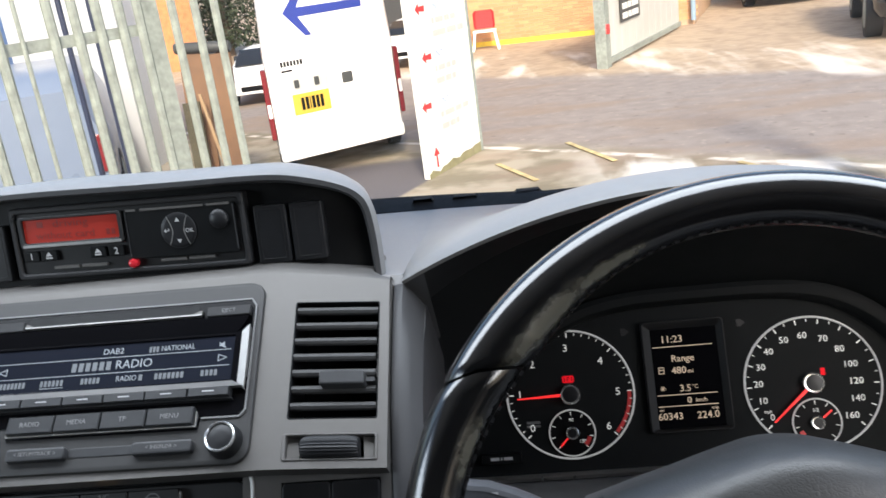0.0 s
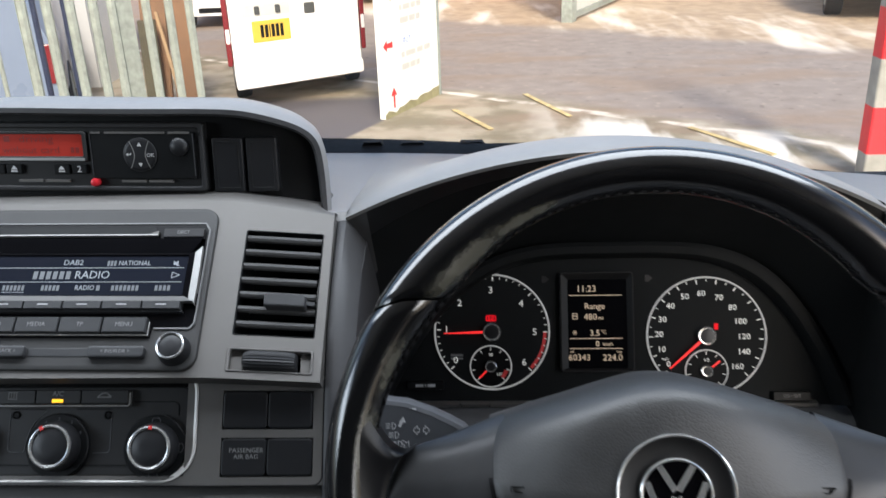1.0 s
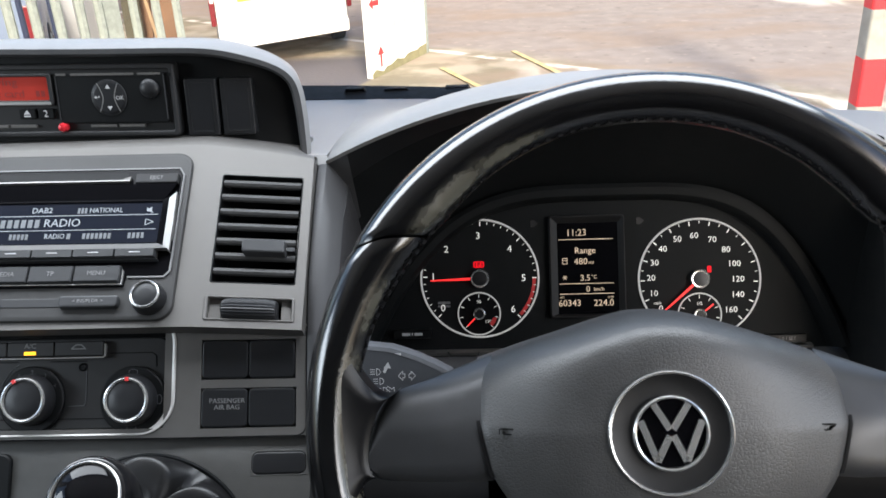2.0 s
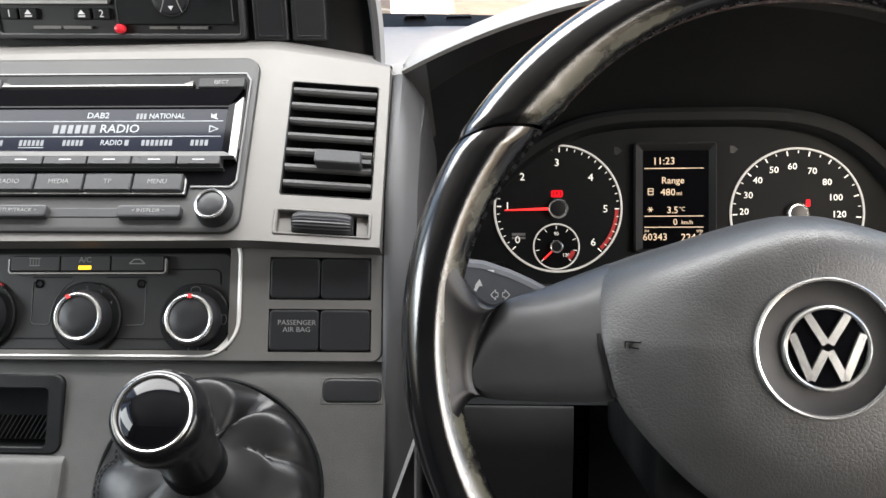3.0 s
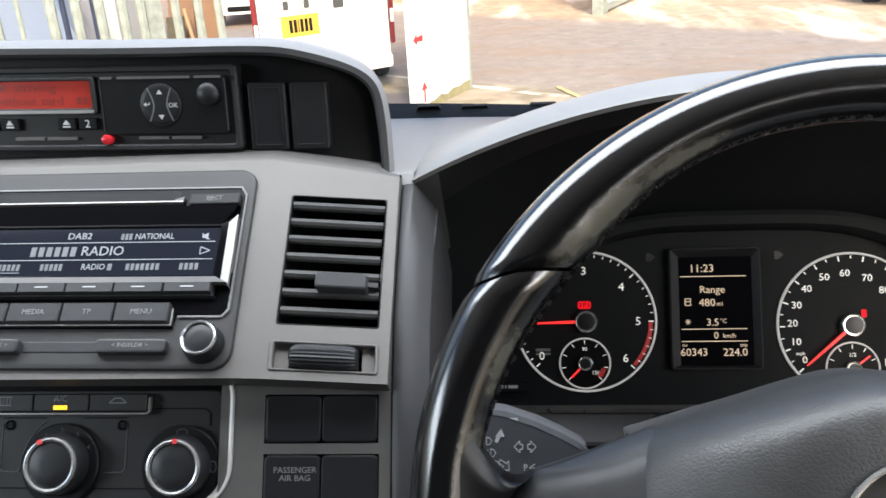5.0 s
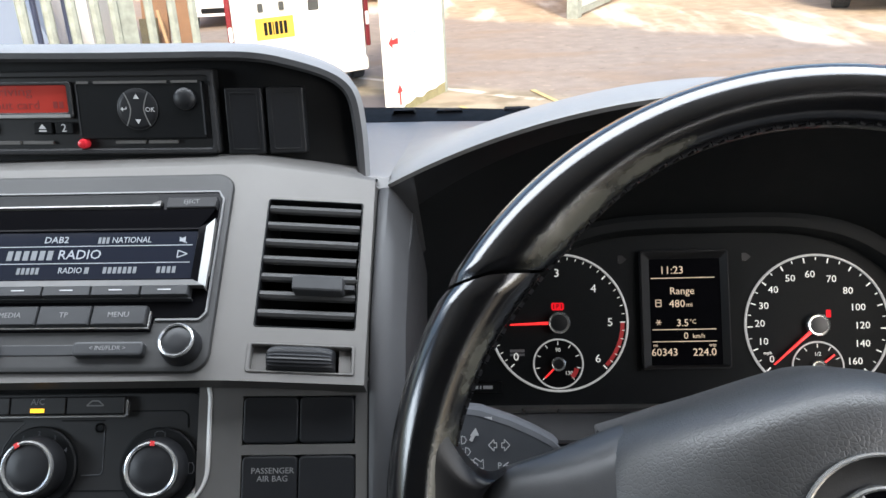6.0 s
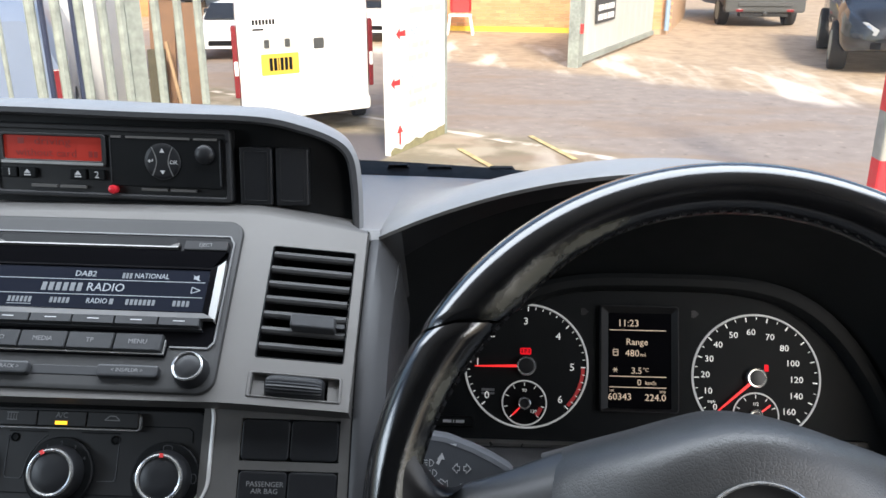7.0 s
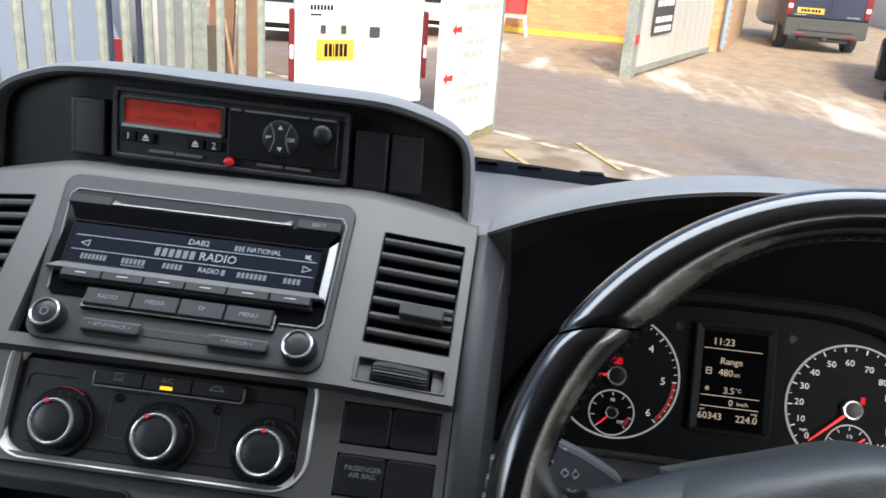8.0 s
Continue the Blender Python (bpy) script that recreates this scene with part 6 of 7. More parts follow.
for x0, x1, z1 in ((-0.085, -0.045, 1.2755), (-0.04, 0.005, 1.274), (0.03, 0.075, 1.2735)):
    prism(bm, [(x0, 1.256), (x1, 1.256), (x1 - 0.010, z1 - 0.0035), (x0 + 0.010, z1 - 0.0035)], -0.012, 0.0, lambda u, v, h: Vector((u, y_far(0.02) + 0.047 + h, v + 0.003)), 0.001)
part("linkage", bm, M_RUBBER, wiper)


# ---- yard ----
def yard_material():
    """Worn yard: tarmac band, brown dusty concrete, sun patches and van shadow painted in."""
    m = bpy.data.materials.new("yard_ground")
    m.use_nodes = True
    nt = m.node_tree
    b = nt.nodes["Principled BSDF"]
    b.inputs["Roughness"].default_value = 0.75
    tc = nt.nodes.new("ShaderNodeTexCoord")
    sep = nt.nodes.new("ShaderNodeSeparateXYZ")
    nt.links.new(tc.outputs["Object"], sep.inputs[0])

    def noise_at(scale, detail, stretch=(1, 1, 1), turn=0.0):
        mp = nt.nodes.new("ShaderNodeMapping")
        mp.inputs["Scale"].default_value = stretch
        mp.inputs["Rotation"].default_value = (0, 0, radians(turn))
        nt.links.new(tc.outputs["Object"], mp.inputs["Vector"])
        n = nt.nodes.new("ShaderNodeTexNoise")
        n.inputs["Scale"].default_value, n.inputs["Detail"].default_value = scale, detail
        nt.links.new(mp.outputs[0], n.inputs["Vector"])
        return n.outputs[0]

    def calc(op, a, c=None):
        n = nt.nodes.new("ShaderNodeMath")
        n.operation = op
        for i, q in enumerate((a, c)):
            if q is None:
                continue
            if isinstance(q, (int, float)):
                n.inputs[i].default_value = q
            else:
                nt.links.new(q, n.inputs[i])
        return n.outputs[0]

    def step(v, lo, hi):
        n = nt.nodes.new("ShaderNodeMapRange")
        n.interpolation_type = "SMOOTHSTEP"
        n.inputs["From Min"].default_value, n.inputs["From Max"].default_value = lo, hi
        nt.links.new(v, n.inputs["Value"])
        return n.outputs[0]

    def blend(f, a, c):
        n = nt.nodes.new("ShaderNodeMix")
        n.data_type = "RGBA"
        nt.links.new(f, n.inputs[0])
        for i, q in ((6, a), (7, c)):
            if isinstance(q, tuple):
                n.inputs[i].default_value = (*q, 1)
            else:
                nt.links.new(q, n.inputs[i])
        return n.outputs[2]
    # depth across the lane, which runs slightly askew
    wob = calc("MULTIPLY", calc("SUBTRACT", noise_at(1.4, 4), 0.5), 0.9)
    d = calc("ADD", calc("ADD", sep.outputs[1], calc("MULTIPLY", sep.outputs[0], 0.72)), wob)
    fine_n, mid_n, big_n = noise_at(5, 8), noise_at(2.2, 5), noise_at(0.5, 3)
    tar = blend(fine_n, (0.20, 0.170, 0.150), (0.37, 0.32, 0.285))
    tar = blend(calc("MULTIPLY", step(noise_at(9, 3), 0.60, 0.72), 0.55), tar, (0.44, 0.37, 0.31))
    tar = blend(calc("MULTIPLY", step(noise_at(7, 2, (1, 1, 1), 50), 0.64, 0.74), 0.5), tar, (0.13, 0.11, 0.095))
    con = blend(mid_n, (0.20, 0.15, 0.10), (0.57, 0.44, 0.31))
    con = blend(step(fine_n, 0.35, 0.7), con, (0.48, 0.37, 0.26))
    near = blend(step(mid_n, 0.38, 0.62), (0.21, 0.18, 0.12), (0.39, 0.34, 0.26))
    col = blend(step(d, 8.9, 9.4), near, tar)
    col = blend(calc("MULTIPLY", step(noise_at(0.9, 6, (0.6, 1.6, 1), 20), 0.48, 0.66), 0.6), col, (0.30, 0.22, 0.16))
    col = blend(step(d, 14.2, 15.0), col, con)
    # tarmac on the far side of the sign, the van's shadow painted into its colour
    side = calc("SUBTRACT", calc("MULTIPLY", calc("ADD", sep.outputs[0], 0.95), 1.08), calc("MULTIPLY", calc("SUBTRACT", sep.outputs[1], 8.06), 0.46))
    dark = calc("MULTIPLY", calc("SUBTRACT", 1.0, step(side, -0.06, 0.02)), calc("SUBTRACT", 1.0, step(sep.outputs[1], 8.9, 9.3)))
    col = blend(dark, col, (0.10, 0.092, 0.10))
    # patches of sunlight painted as pale streaks near both edges of the lane
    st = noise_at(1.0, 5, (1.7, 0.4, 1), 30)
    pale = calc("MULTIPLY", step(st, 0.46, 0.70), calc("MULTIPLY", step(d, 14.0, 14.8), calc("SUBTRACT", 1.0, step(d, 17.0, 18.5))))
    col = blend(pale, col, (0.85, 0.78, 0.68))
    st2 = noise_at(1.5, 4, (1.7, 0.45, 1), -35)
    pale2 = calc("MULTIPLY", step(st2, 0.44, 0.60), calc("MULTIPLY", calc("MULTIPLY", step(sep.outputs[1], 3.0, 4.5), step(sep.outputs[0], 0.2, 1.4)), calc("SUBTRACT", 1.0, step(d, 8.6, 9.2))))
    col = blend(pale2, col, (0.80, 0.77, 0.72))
    # broken pale edge between the slab and the lane
    edge = calc("ABSOLUTE", calc("SUBTRACT", calc("SUBTRACT", d, calc("MULTIPLY", wob, 0.75)), 8.95))
    edge = calc("MULTIPLY", calc("SUBTRACT", 1.0, step(edge, 0.03, 0.10)), step(noise_at(3.0, 4), 0.40, 0.60))
    col = blend(edge, col, (0.72, 0.66, 0.58))
    nt.links.new(col, b.inputs["Base Color"])
    bp = nt.nodes.new("ShaderNodeBump")
    bp.inputs["Strength"].default_value, bp.inputs["Distance"].default_value = 0.5, 0.01
    nt.links.new(noise_at(25, 6), bp.inputs["Height"])
    nt.links.new(bp.outputs[0], b.inputs["Normal"])
    return m


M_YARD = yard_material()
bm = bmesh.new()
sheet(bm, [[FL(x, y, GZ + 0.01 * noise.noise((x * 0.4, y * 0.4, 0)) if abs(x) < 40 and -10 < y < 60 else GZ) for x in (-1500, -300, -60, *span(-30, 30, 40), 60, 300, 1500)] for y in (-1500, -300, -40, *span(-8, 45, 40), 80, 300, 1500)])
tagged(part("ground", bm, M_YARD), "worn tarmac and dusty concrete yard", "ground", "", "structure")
M_YELLOW = material("yellow_paint", (0.52, 0.41, 0.20), 0.8, vary=0.6, grain=9)
M_YKERB = material("yellow_kerb_paint", (0.80, 0.58, 0.06), 0.6, vary=0.2, grain=10)
for a, b in (((-0.30, 8.38), (0.07, 7.58)), ((0.43, 9.02), (0.82, 8.00)), ((1.83, 7.5), (2.30, 6.60))):
    bm = bmesh.new()
    bar(bm, a, b, 0.055, GZ + 0.012, GZ + 0.016, FL)
    tagged(part("road_marking", bm, M_YELLOW, smooth=0), "worn yellow parking line on the yard", "road marking", "yellow lines", "structure")

M_WHITE = material("white_paint", (0.80, 0.80, 0.79), 0.35, vary=0.05, grain=3, coat=0.2)
M_BOARD = material("sign_white", (0.78, 0.78, 0.75), 0.5, vary=0.12, grain=5)
M_BLUE = material("sign_blue", (0.02, 0.04, 0.26), 0.5, vary=0.1)
M_BLUEFADE = material("faded_blue", (0.16, 0.28, 0.62), 0.5, vary=0.1)
M_SIGNRED = material("sign_red", (0.65, 0.03, 0.03), 0.5, vary=0.1)
M_SIGNGREY = material("sign_grey_letters", (0.50, 0.50, 0.47), 0.5, vary=0.1)
M_GALV = material("galvanised_steel", (0.285, 0.315, 0.285), 0.55, metal=0.2, vary=0.38, grain=22)
M_MOSS = material("mossy_edge", (0.24, 0.22, 0.12), 0.9, vary=0.4, grain=12)


def upright(ax, ay, bx, by, base=GZ):
    """Maps (along, up, out) on an upright face that runs from a to b, out towards its right-hand side."""
    d = Vector((bx - ax, by - ay, 0))
    L = d.length
    d /= L
    n = Vector((d.y, -d.x, 0))
    return (lambda u, v, h=0.0: Vector((ax, ay, base)) + d * u + Vector((0, 0, v)) + n * h), L


# sign board at the gate
FSG, SL = upright(-0.95, 8.06, -0.49, 9.14)
sign = thing("sign_board", FSG(SL / 2, 0, 0), "tall white trade sign board with red arrows and blue headings", "sign")
part("board", prism(bmesh.new(), rrect(0, 0.0, SL, 2.6, 0.01), -0.06, 0.0, FSG, 0.003, True), M_BOARD, sign)
bm = bmesh.new()
box(bm, SL - 0.002, 0, -0.07, SL + 0.05, 2.6, 0.006, FSG)
part("edge_post", bm, M_GALV, sign)
for v, ux, ax, l1, l2 in ((2.50, 0.40, 0.14, 0.55, 0.50), (2.05, 0.42, 0.15, 0.50, 0.60), (1.59, 0.42, 0.13, 0.51, 0.66), (1.14, 0.38, 0.15, 0.45, 0.42), (0.69, 0.38, 0.03, 0.62, 0.38)):
    writing("UNIT", 0.10, ux, v, 0.001, FSG, M_BLUEFADE, sign, "LEFT", "heading", thick=0.0005, wide=0.9)
    bars([1, 3, 2, 2], ux, v - 0.13, l1, 0.055, 0.001, FSG, M_SIGNGREY, sign, "text_bar")
    bars([4, 3, 2], ux, v - 0.25, l2, 0.060, 0.001, FSG, M_SIGNGREY, sign, "text_bar")
    bm = bmesh.new()
    prism(bm, [(ax, v), (ax + 0.07, v - 0.055), (ax + 0.07, v - 0.02), (ax + 0.18, v - 0.03), (ax + 0.18, v + 0.03), (ax + 0.07, v + 0.02), (ax + 0.07, v + 0.055)], 0.001, 0.003, FSG, 0)
    part("red_arrow", bm, M_SIGNRED, sign)
bm = bmesh.new()
prism(bm, [(0.175, 0.08), (0.205, 0.08), (0.205, 0.20), (0.25, 0.20), (0.19, 0.28), (0.13, 0.20), (0.175, 0.20)], 0.001, 0.003, FSG, 0)
part("red_arrow", bm, M_SIGNRED, sign)
bm = bmesh.new()
rows = [[], []]
for u in span(0, SL, 16):
    rows[0].append(FSG(u, 0.0, 0.003))
    rows[1].append(FSG(u, 0.045 + 0.05 * u + 0.05 * noise.noise((u * 7, 0, 0)), 0.003))
sheet(bm, rows)
part("moss_stain", bm, M_MOSS, sign)

# banded post
M_POST = material("post_grey", (0.27, 0.27, 0.245), 0.7, vary=0.35, grain=9)
M_POSTRED = material("post_red", (0.62, 0.018, 0.025), 0.6, vary=0.12, grain=9)
post = thing("barrier_post", (2.79, 6.0, GZ), "square grey concrete post banded in red paint", "post")
for i in range(9):
    bm = bmesh.new()
    prism(bm, rrect(2.70, 5.92, 2.88, 6.08, 0.02), GZ + 0.07 + 0.333 * (i - 0.6), GZ + 0.07 + 0.333 * (i + 0.4), lambda u, v, h: Vector((u, v, max(GZ, h))), 0)
    part("band", bm, M_POST if i % 2 == 0 else M_POSTRED, post)

# palisade fence
FF, _ = upright(-2.75, 4.75, -1.95, 5.90)
fence = thing("palisade_fence", FF(0.6, 0, 0), "weathered galvanised steel palisade fence", "fence")
bm = bmesh.new()
sec = [(-0.033, 0.004), (-0.025, 0.0), (-0.011, 0.024), (0.011, 0.024), (0.025, 0.0), (0.033, 0.004)]
rows = [[FF(a, v, b) - FF(0, 0, 0) for a, b in sec] for v in (0.05, 2.2)]
rows.append([FF(a * 0.3, 2.38, 0.01) - FF(0, 0, 0) for a, b in sec])
sheet(bm, rows)
thicken(bm, 0.003)
pale_me = bpy.data.meshes.new("pale")
bm.to_mesh(pale_me)
bm.free()
pale_me.materials.append(M_GALV)
for u in (-0.73, -0.575, -0.42, -0.265, -0.105, 0.030, 0.215, 0.365, 0.512, 0.660, 0.785, 1.030, 1.200, 1.358):
    p = new("pale", pale_me)
    if u == 0.030:
        p.scale = (0.45, 0.45, 1)
    p.parent = fence
    p.location = FF(u, 0, 0.012) - FF(0.6, 0, 0)
bm = bmesh.new()
box(bm, 0.815, 0, -0.06, 0.925, 2.45, 0.02, FF)
part("gate_post", bm, M_GALV, fence)
bm = bmesh.new()
box(bm, -1.2, 1.78, -0.05, 0.82, 1.85, 0.0, FF)
box(bm, -1.2, 0.35, -0.05, 0.82, 0.42, 0.0, FF)
part("rail", bm, M_GALV, fence)
bm = bmesh.new()
box(bm, 0.93, 0.35, -0.05, 1.42, 0.42, 0.0, FF)
part("rail", bm, M_GALV, fence)


# ---- vehicles ----
M_TYRE = material("tyre", (0.018, 0.018, 0.018), 0.8, vary=0.2, grain=20)
M_LAMP = material("lamp_red", (0.18, 0.018, 0.022), 0.2, vary=0.05)
M_PLATE = material("plate_yellow", (0.60, 0.40, 0.05), 0.5, vary=0.05)
M_DARKGL = material("dark_glass", (0.02, 0.022, 0.025), 0.08, vary=0.05)
M_BUMP = material("bumper_grey", (0.05, 0.053, 0.053), 0.6, vary=0.1)


def place(x, y, turn):
    m = pose(x, y, GZ, 0, 0, turn)
    return lambda u, v, w: m @ Vector((u, v, w))


def body_loft(f, sections):
    """A closed body from cross-sections (y, half width, sill, shoulder, roof, roof half width)."""
    bm = bmesh.new()
    rows = []
    for y, hw, z0, z1, z2, rw in sections:
        half = [(hw * 0.92, z0), (hw, z0 + 0.12), (hw, z1), (hw * 0.5 + rw * 0.5, (z1 + z2) / 2 + 0.05), (rw, z2 - 0.06), (rw - 0.08, z2)]
        rows.append([f(-x, y, z) for x, z in half] + [f(x, y, z) for x, z in half[::-1]])
    vs = sheet(bm, rows, True)
    bm.faces.new(vs[0])
    bm.faces.new(vs[-1][::-1])
    return bm


def add_wheel(parent, f, x, y, r=0.34, w=0.2):
    bm = bmesh.new()
    g = lambda u, v, h: f(x + h, y + u, r + v)
    revolve(bm, [(r * 0.7, -w / 2), (r * 0.96, -w / 2), (r, -w / 2 + 0.02), (r, w / 2 - 0.02), (r * 0.96, w / 2), (r * 0.7, w / 2), (r * 0.6, w / 2 - 0.03)], 0, 0, g, 32)
    wh = part("wheel", bm, M_TYRE, parent)
    sgn = 1 if x > 0 else -1
    part("rim", revolve(bmesh.new(), [(r * 0.64, sgn * (w / 2 - 0.02)), (r * 0.62, sgn * (w / 2 + 0.004)), (r * 0.3, sgn * (w / 2 - 0.01))], 0, 0, g, 24), M_GALV, wh)


# white panel van, seen from behind
F1_ = place(-1.93, 8.78, 37)
F1 = lambda u, v, w: F1_(u * 0.85 + 0.045 + 0.42 * max(0, v), v, w)
van = thing("panel_van", F1(0, 2, 0), "white panel van parked with its rear doors shut", "van")
part("body", body_loft(F1, [(0.0, 0.84, 0.26, 1.3, 2.35, 0.74), (0.06, 0.86, 0.24, 1.3, 2.42, 0.78), (1.5, 0.88, 0.24, 1.3, 2.45, 0.80), (3.2, 0.88, 0.24, 1.3, 2.42, 0.80), (3.9, 0.86, 0.26, 1.25, 2.1, 0.70), (4.6, 0.82, 0.28, 1.0, 1.25, 0.72), (4.9, 0.74, 0.3, 0.8, 0.95, 0.6)]), M_WHITE, van)
FR = lambda u, v, h=0.0: F1(u, -0.003 - h, v)
for x0, x1 in ((-0.80, 0.06), (0.066, 0.80)):
    part("rear_door", prism(bmesh.new(), rrect(x0, 0.42, x1, 2.25, 0.04), -0.01, 0.012, FR, 0.006), M_WHITE, van)
part("bumper", prism(bmesh.new(), rrect(-0.85, 0.26, 0.85, 0.40, 0.03), -0.05, 0.03, FR, 0.01), M_WHITE, van)
for sx in (-1, 1):
    part("tail_lamp", prism(bmesh.new(), rrect(sx * 0.884 - 0.032, 0.50, sx * 0.884 + 0.032, 1.20, 0.02), -0.08, 0.012, FR, 0.01), M_LAMP, van, "tall red tail lamp")
    lens = van.children[-1]
    part("white_lens", prism(bmesh.new(), rrect(sx * 0.884 - 0.024, 0.72, sx * 0.884 + 0.024, 0.86, 0.015), 0.01, 0.016, FR, 0.003), M_BOARD, lens)
plate = part("number_plate", prism(bmesh.new(), rrect(-0.58, 0.70, -0.10, 0.91, 0.01), 0.01, 0.018, FR, 0.002), M_PLATE, van, "yellow number plate")
bars([1, 1, 0.3, 1, 1, 1], -0.48, 0.805, 0.29, 0.125, 0.019, FR, M_RUBBER, plate, "plate_bar")
bars([1] * 7, -0.66, 1.22, 0.28, 0.05, 0.013, FR, M_RUBBER, van, "badge_bar")
bars([3], -0.66, 1.15, 0.14, 0.02, 0.013, FR, M_RUBBER, van, "badge_bar")
part("plate_recess", prism(bmesh.new(), rrect(-0.68, 0.95, -0.08, 1.07, 0.02), 0.01, 0.014, FR, 0.002), M_SIGNGREY, van)
for x in (-0.50, -0.24):
    part("hinge_bump", prism(bmesh.new(), rrect(x - 0.03, 0.97, x + 0.03, 1.05, 0.01), 0.012, 0.03, FR, 0.004), M_BUMP, van)
part("door_handle", prism(bmesh.new(), rrect(0.10, 0.93, 0.24, 1.04, 0.015), 0.01, 0.02, FR, 0.004), M_BUMP, van, "dark recessed handle")
part("lock_cap", revolve(bmesh.new(), [(0.035, 0.01), (0.03, 0.02), (0.01, 0.022)], 0.42, 1.34, FR, 20), M_BOARD, van)
bm = bmesh.new()
prism(bm, [(-0.52, 1.70), (-0.28, 1.46), (-0.20, 1.46), (-0.34, 1.65), (0.50, 1.66), (0.50, 1.74), (-0.34, 1.74), (-0.20, 1.94), (-0.28, 1.94)], 0.013, 0.015, FR, 0)
part("blue_arrow", bm, M_BLUE, van, "large painted blue arrow")
for x in (-0.80, 0.80):
    for y in (0.9, 4.1):
        add_wheel(van, F1, x, y)

# dark blue van beyond the gate, seen from behind
F2 = place(6.40, 21.4, -3)
M_NAVY = material("navy_paint", (0.022, 0.030, 0.062), 0.3, vary=0.08, grain=3, coat=0.3)
van2 = thing("panel_van", F2(0, 2, 0), "dark blue van with grey bumper beyond the gate", "van")
part("body", body_loft(F2, [(0.0, 0.90, 0.62, 1.25, 1.96, 0.76), (0.1, 0.93, 0.50, 1.25, 2.02, 0.80), (3.0, 0.93, 0.40, 1.25, 2.02, 0.80), (3.8, 0.90, 0.40, 1.15, 1.7, 0.70), (4.6, 0.82, 0.40, 0.9, 1.05, 0.66)]), M_NAVY, van2)
FR2 = lambda u, v, h=0.0: F2(u, -0.003 - h, v)
for x0, x1 in ((-0.80, 0.02), (0.03, 0.80)):
    d = part("rear_door", prism(bmesh.new(), rrect(x0, 0.80, x1, 1.90, 0.04), -0.01, 0.012, FR2, 0.008), M_NAVY, van2)
    part("door_window", prism(bmesh.new(), rrect(x0 + 0.10, 1.34, x1 - 0.10, 1.80, 0.06), 0.004, 0.016, FR2, 0.004), M_DARKGL, d)
part("bumper", prism(bmesh.new(), rrect(-0.92, 0.36, 0.92, 0.80, 0.06), -0.2, 0.07, FR2, 0.03), M_BUMP, van2, "broad grey plastic bumper")
part("step", prism(bmesh.new(), rrect(-0.62, 0.50, 0.62, 0.60, 0.02), 0.05, 0.10, FR2, 0.012), M_BUMP, van2)
part("bumper_gap", prism(bmesh.new(), rrect(-0.90, 0.775, 0.90, 0.80, 0.005), 0.05, 0.074, FR2, 0), M_RUBBER, van2)
for sx in (-1, 1):
    lens = part("tail_lamp", prism(bmesh.new(), rrect(sx * 0.86 - 0.075, 0.83, sx * 0.86 + 0.075, 1.32, 0.03), -0.05, 0.03, FR2, 0.01), M_LAMP, van2, "red tail lamp")
    part("white_lens", prism(bmesh.new(), rrect(sx * 0.86 - 0.05, 0.98, sx * 0.86 + 0.05, 1.08, 0.02), 0.02, 0.036, FR2, 0.004), M_BOARD, lens)
    part("reflector", prism(bmesh.new(), rrect(sx * 0.58 - 0.08, 0.38, sx * 0.58 + 0.08, 0.44, 0.01), 0.06, 0.08, FR2, 0.005), M_LAMP, van2)
    add_wheel(van2, F2, sx * 0.80, 0.9, 0.34, 0.24)
plate = part("number_plate", prism(bmesh.new(), rrect(-0.70, 0.88, -0.10, 1.01, 0.01), 0.0, 0.018, FR2, 0.002), M_PLATE, van2)
bars([1, 1, 1, 0.3, 1, 1, 1], -0.62, 0.945, 0.44, 0.06, 0.019, FR2, M_RUBBER, plate, "plate_bar")
bars([3, 2], -0.74, 0.845, 0.26, 0.025, 0.013, FR2, M_GALV, van2, "badge_bar")
bars([2, 3], 0.42, 0.855, 0.28, 0.025, 0.013, FR2, M_GALV, van2, "badge_bar")
bm = bmesh.new()
box(bm, -0.55, 0.26, -0.3, 0.55, 0.36, 0.0, FR2)
part("tow_bar", bm, M_TYRE, van2)
part("tow_ball", revolve(bmesh.new(), [(0.02, 0.0), (0.02, 0.06), (0.05, 0.08), (0.05, 0.12), (0.02, 0.15)], 0.0, 0.34, FR2, 14), M_BUMP, van2)

# black off-road car facing the yard
F3 = place(6.60, 14.92, 164)
M_LENS = material("clear_lens", (0.34, 0.35, 0.35), 0.12, vary=0.1, grain=20, coat=0.3)
M_CARBLK = material("black_paint", (0.012, 0.013, 0.015), 0.15, vary=0.08, grain=3, coat=0.5)
suv = thing("car", F3(0, 0, 0), "black off-road car parked facing the yard", "car")
part("body", body_loft(F3, [(-3.2, 0.82, 0.45, 1.0, 1.15, 0.7), (-2.6, 0.92, 0.35, 1.0, 1.72, 0.62), (-0.6, 0.94, 0.32, 1.0, 1.74, 0.62), (0.2, 0.94, 0.32, 1.02, 1.5, 0.64), (0.75, 0.93, 0.32, 0.98, 1.08, 0.80), (1.2, 0.91, 0.34, 0.86, 1.00, 0.76), (1.42, 0.86, 0.36, 0.74, 0.92, 0.66), (1.56, 0.74, 0.38, 0.62, 0.80, 0.52), (1.64, 0.56, 0.42, 0.55, 0.70, 0.40)]), M_CARBLK, suv)
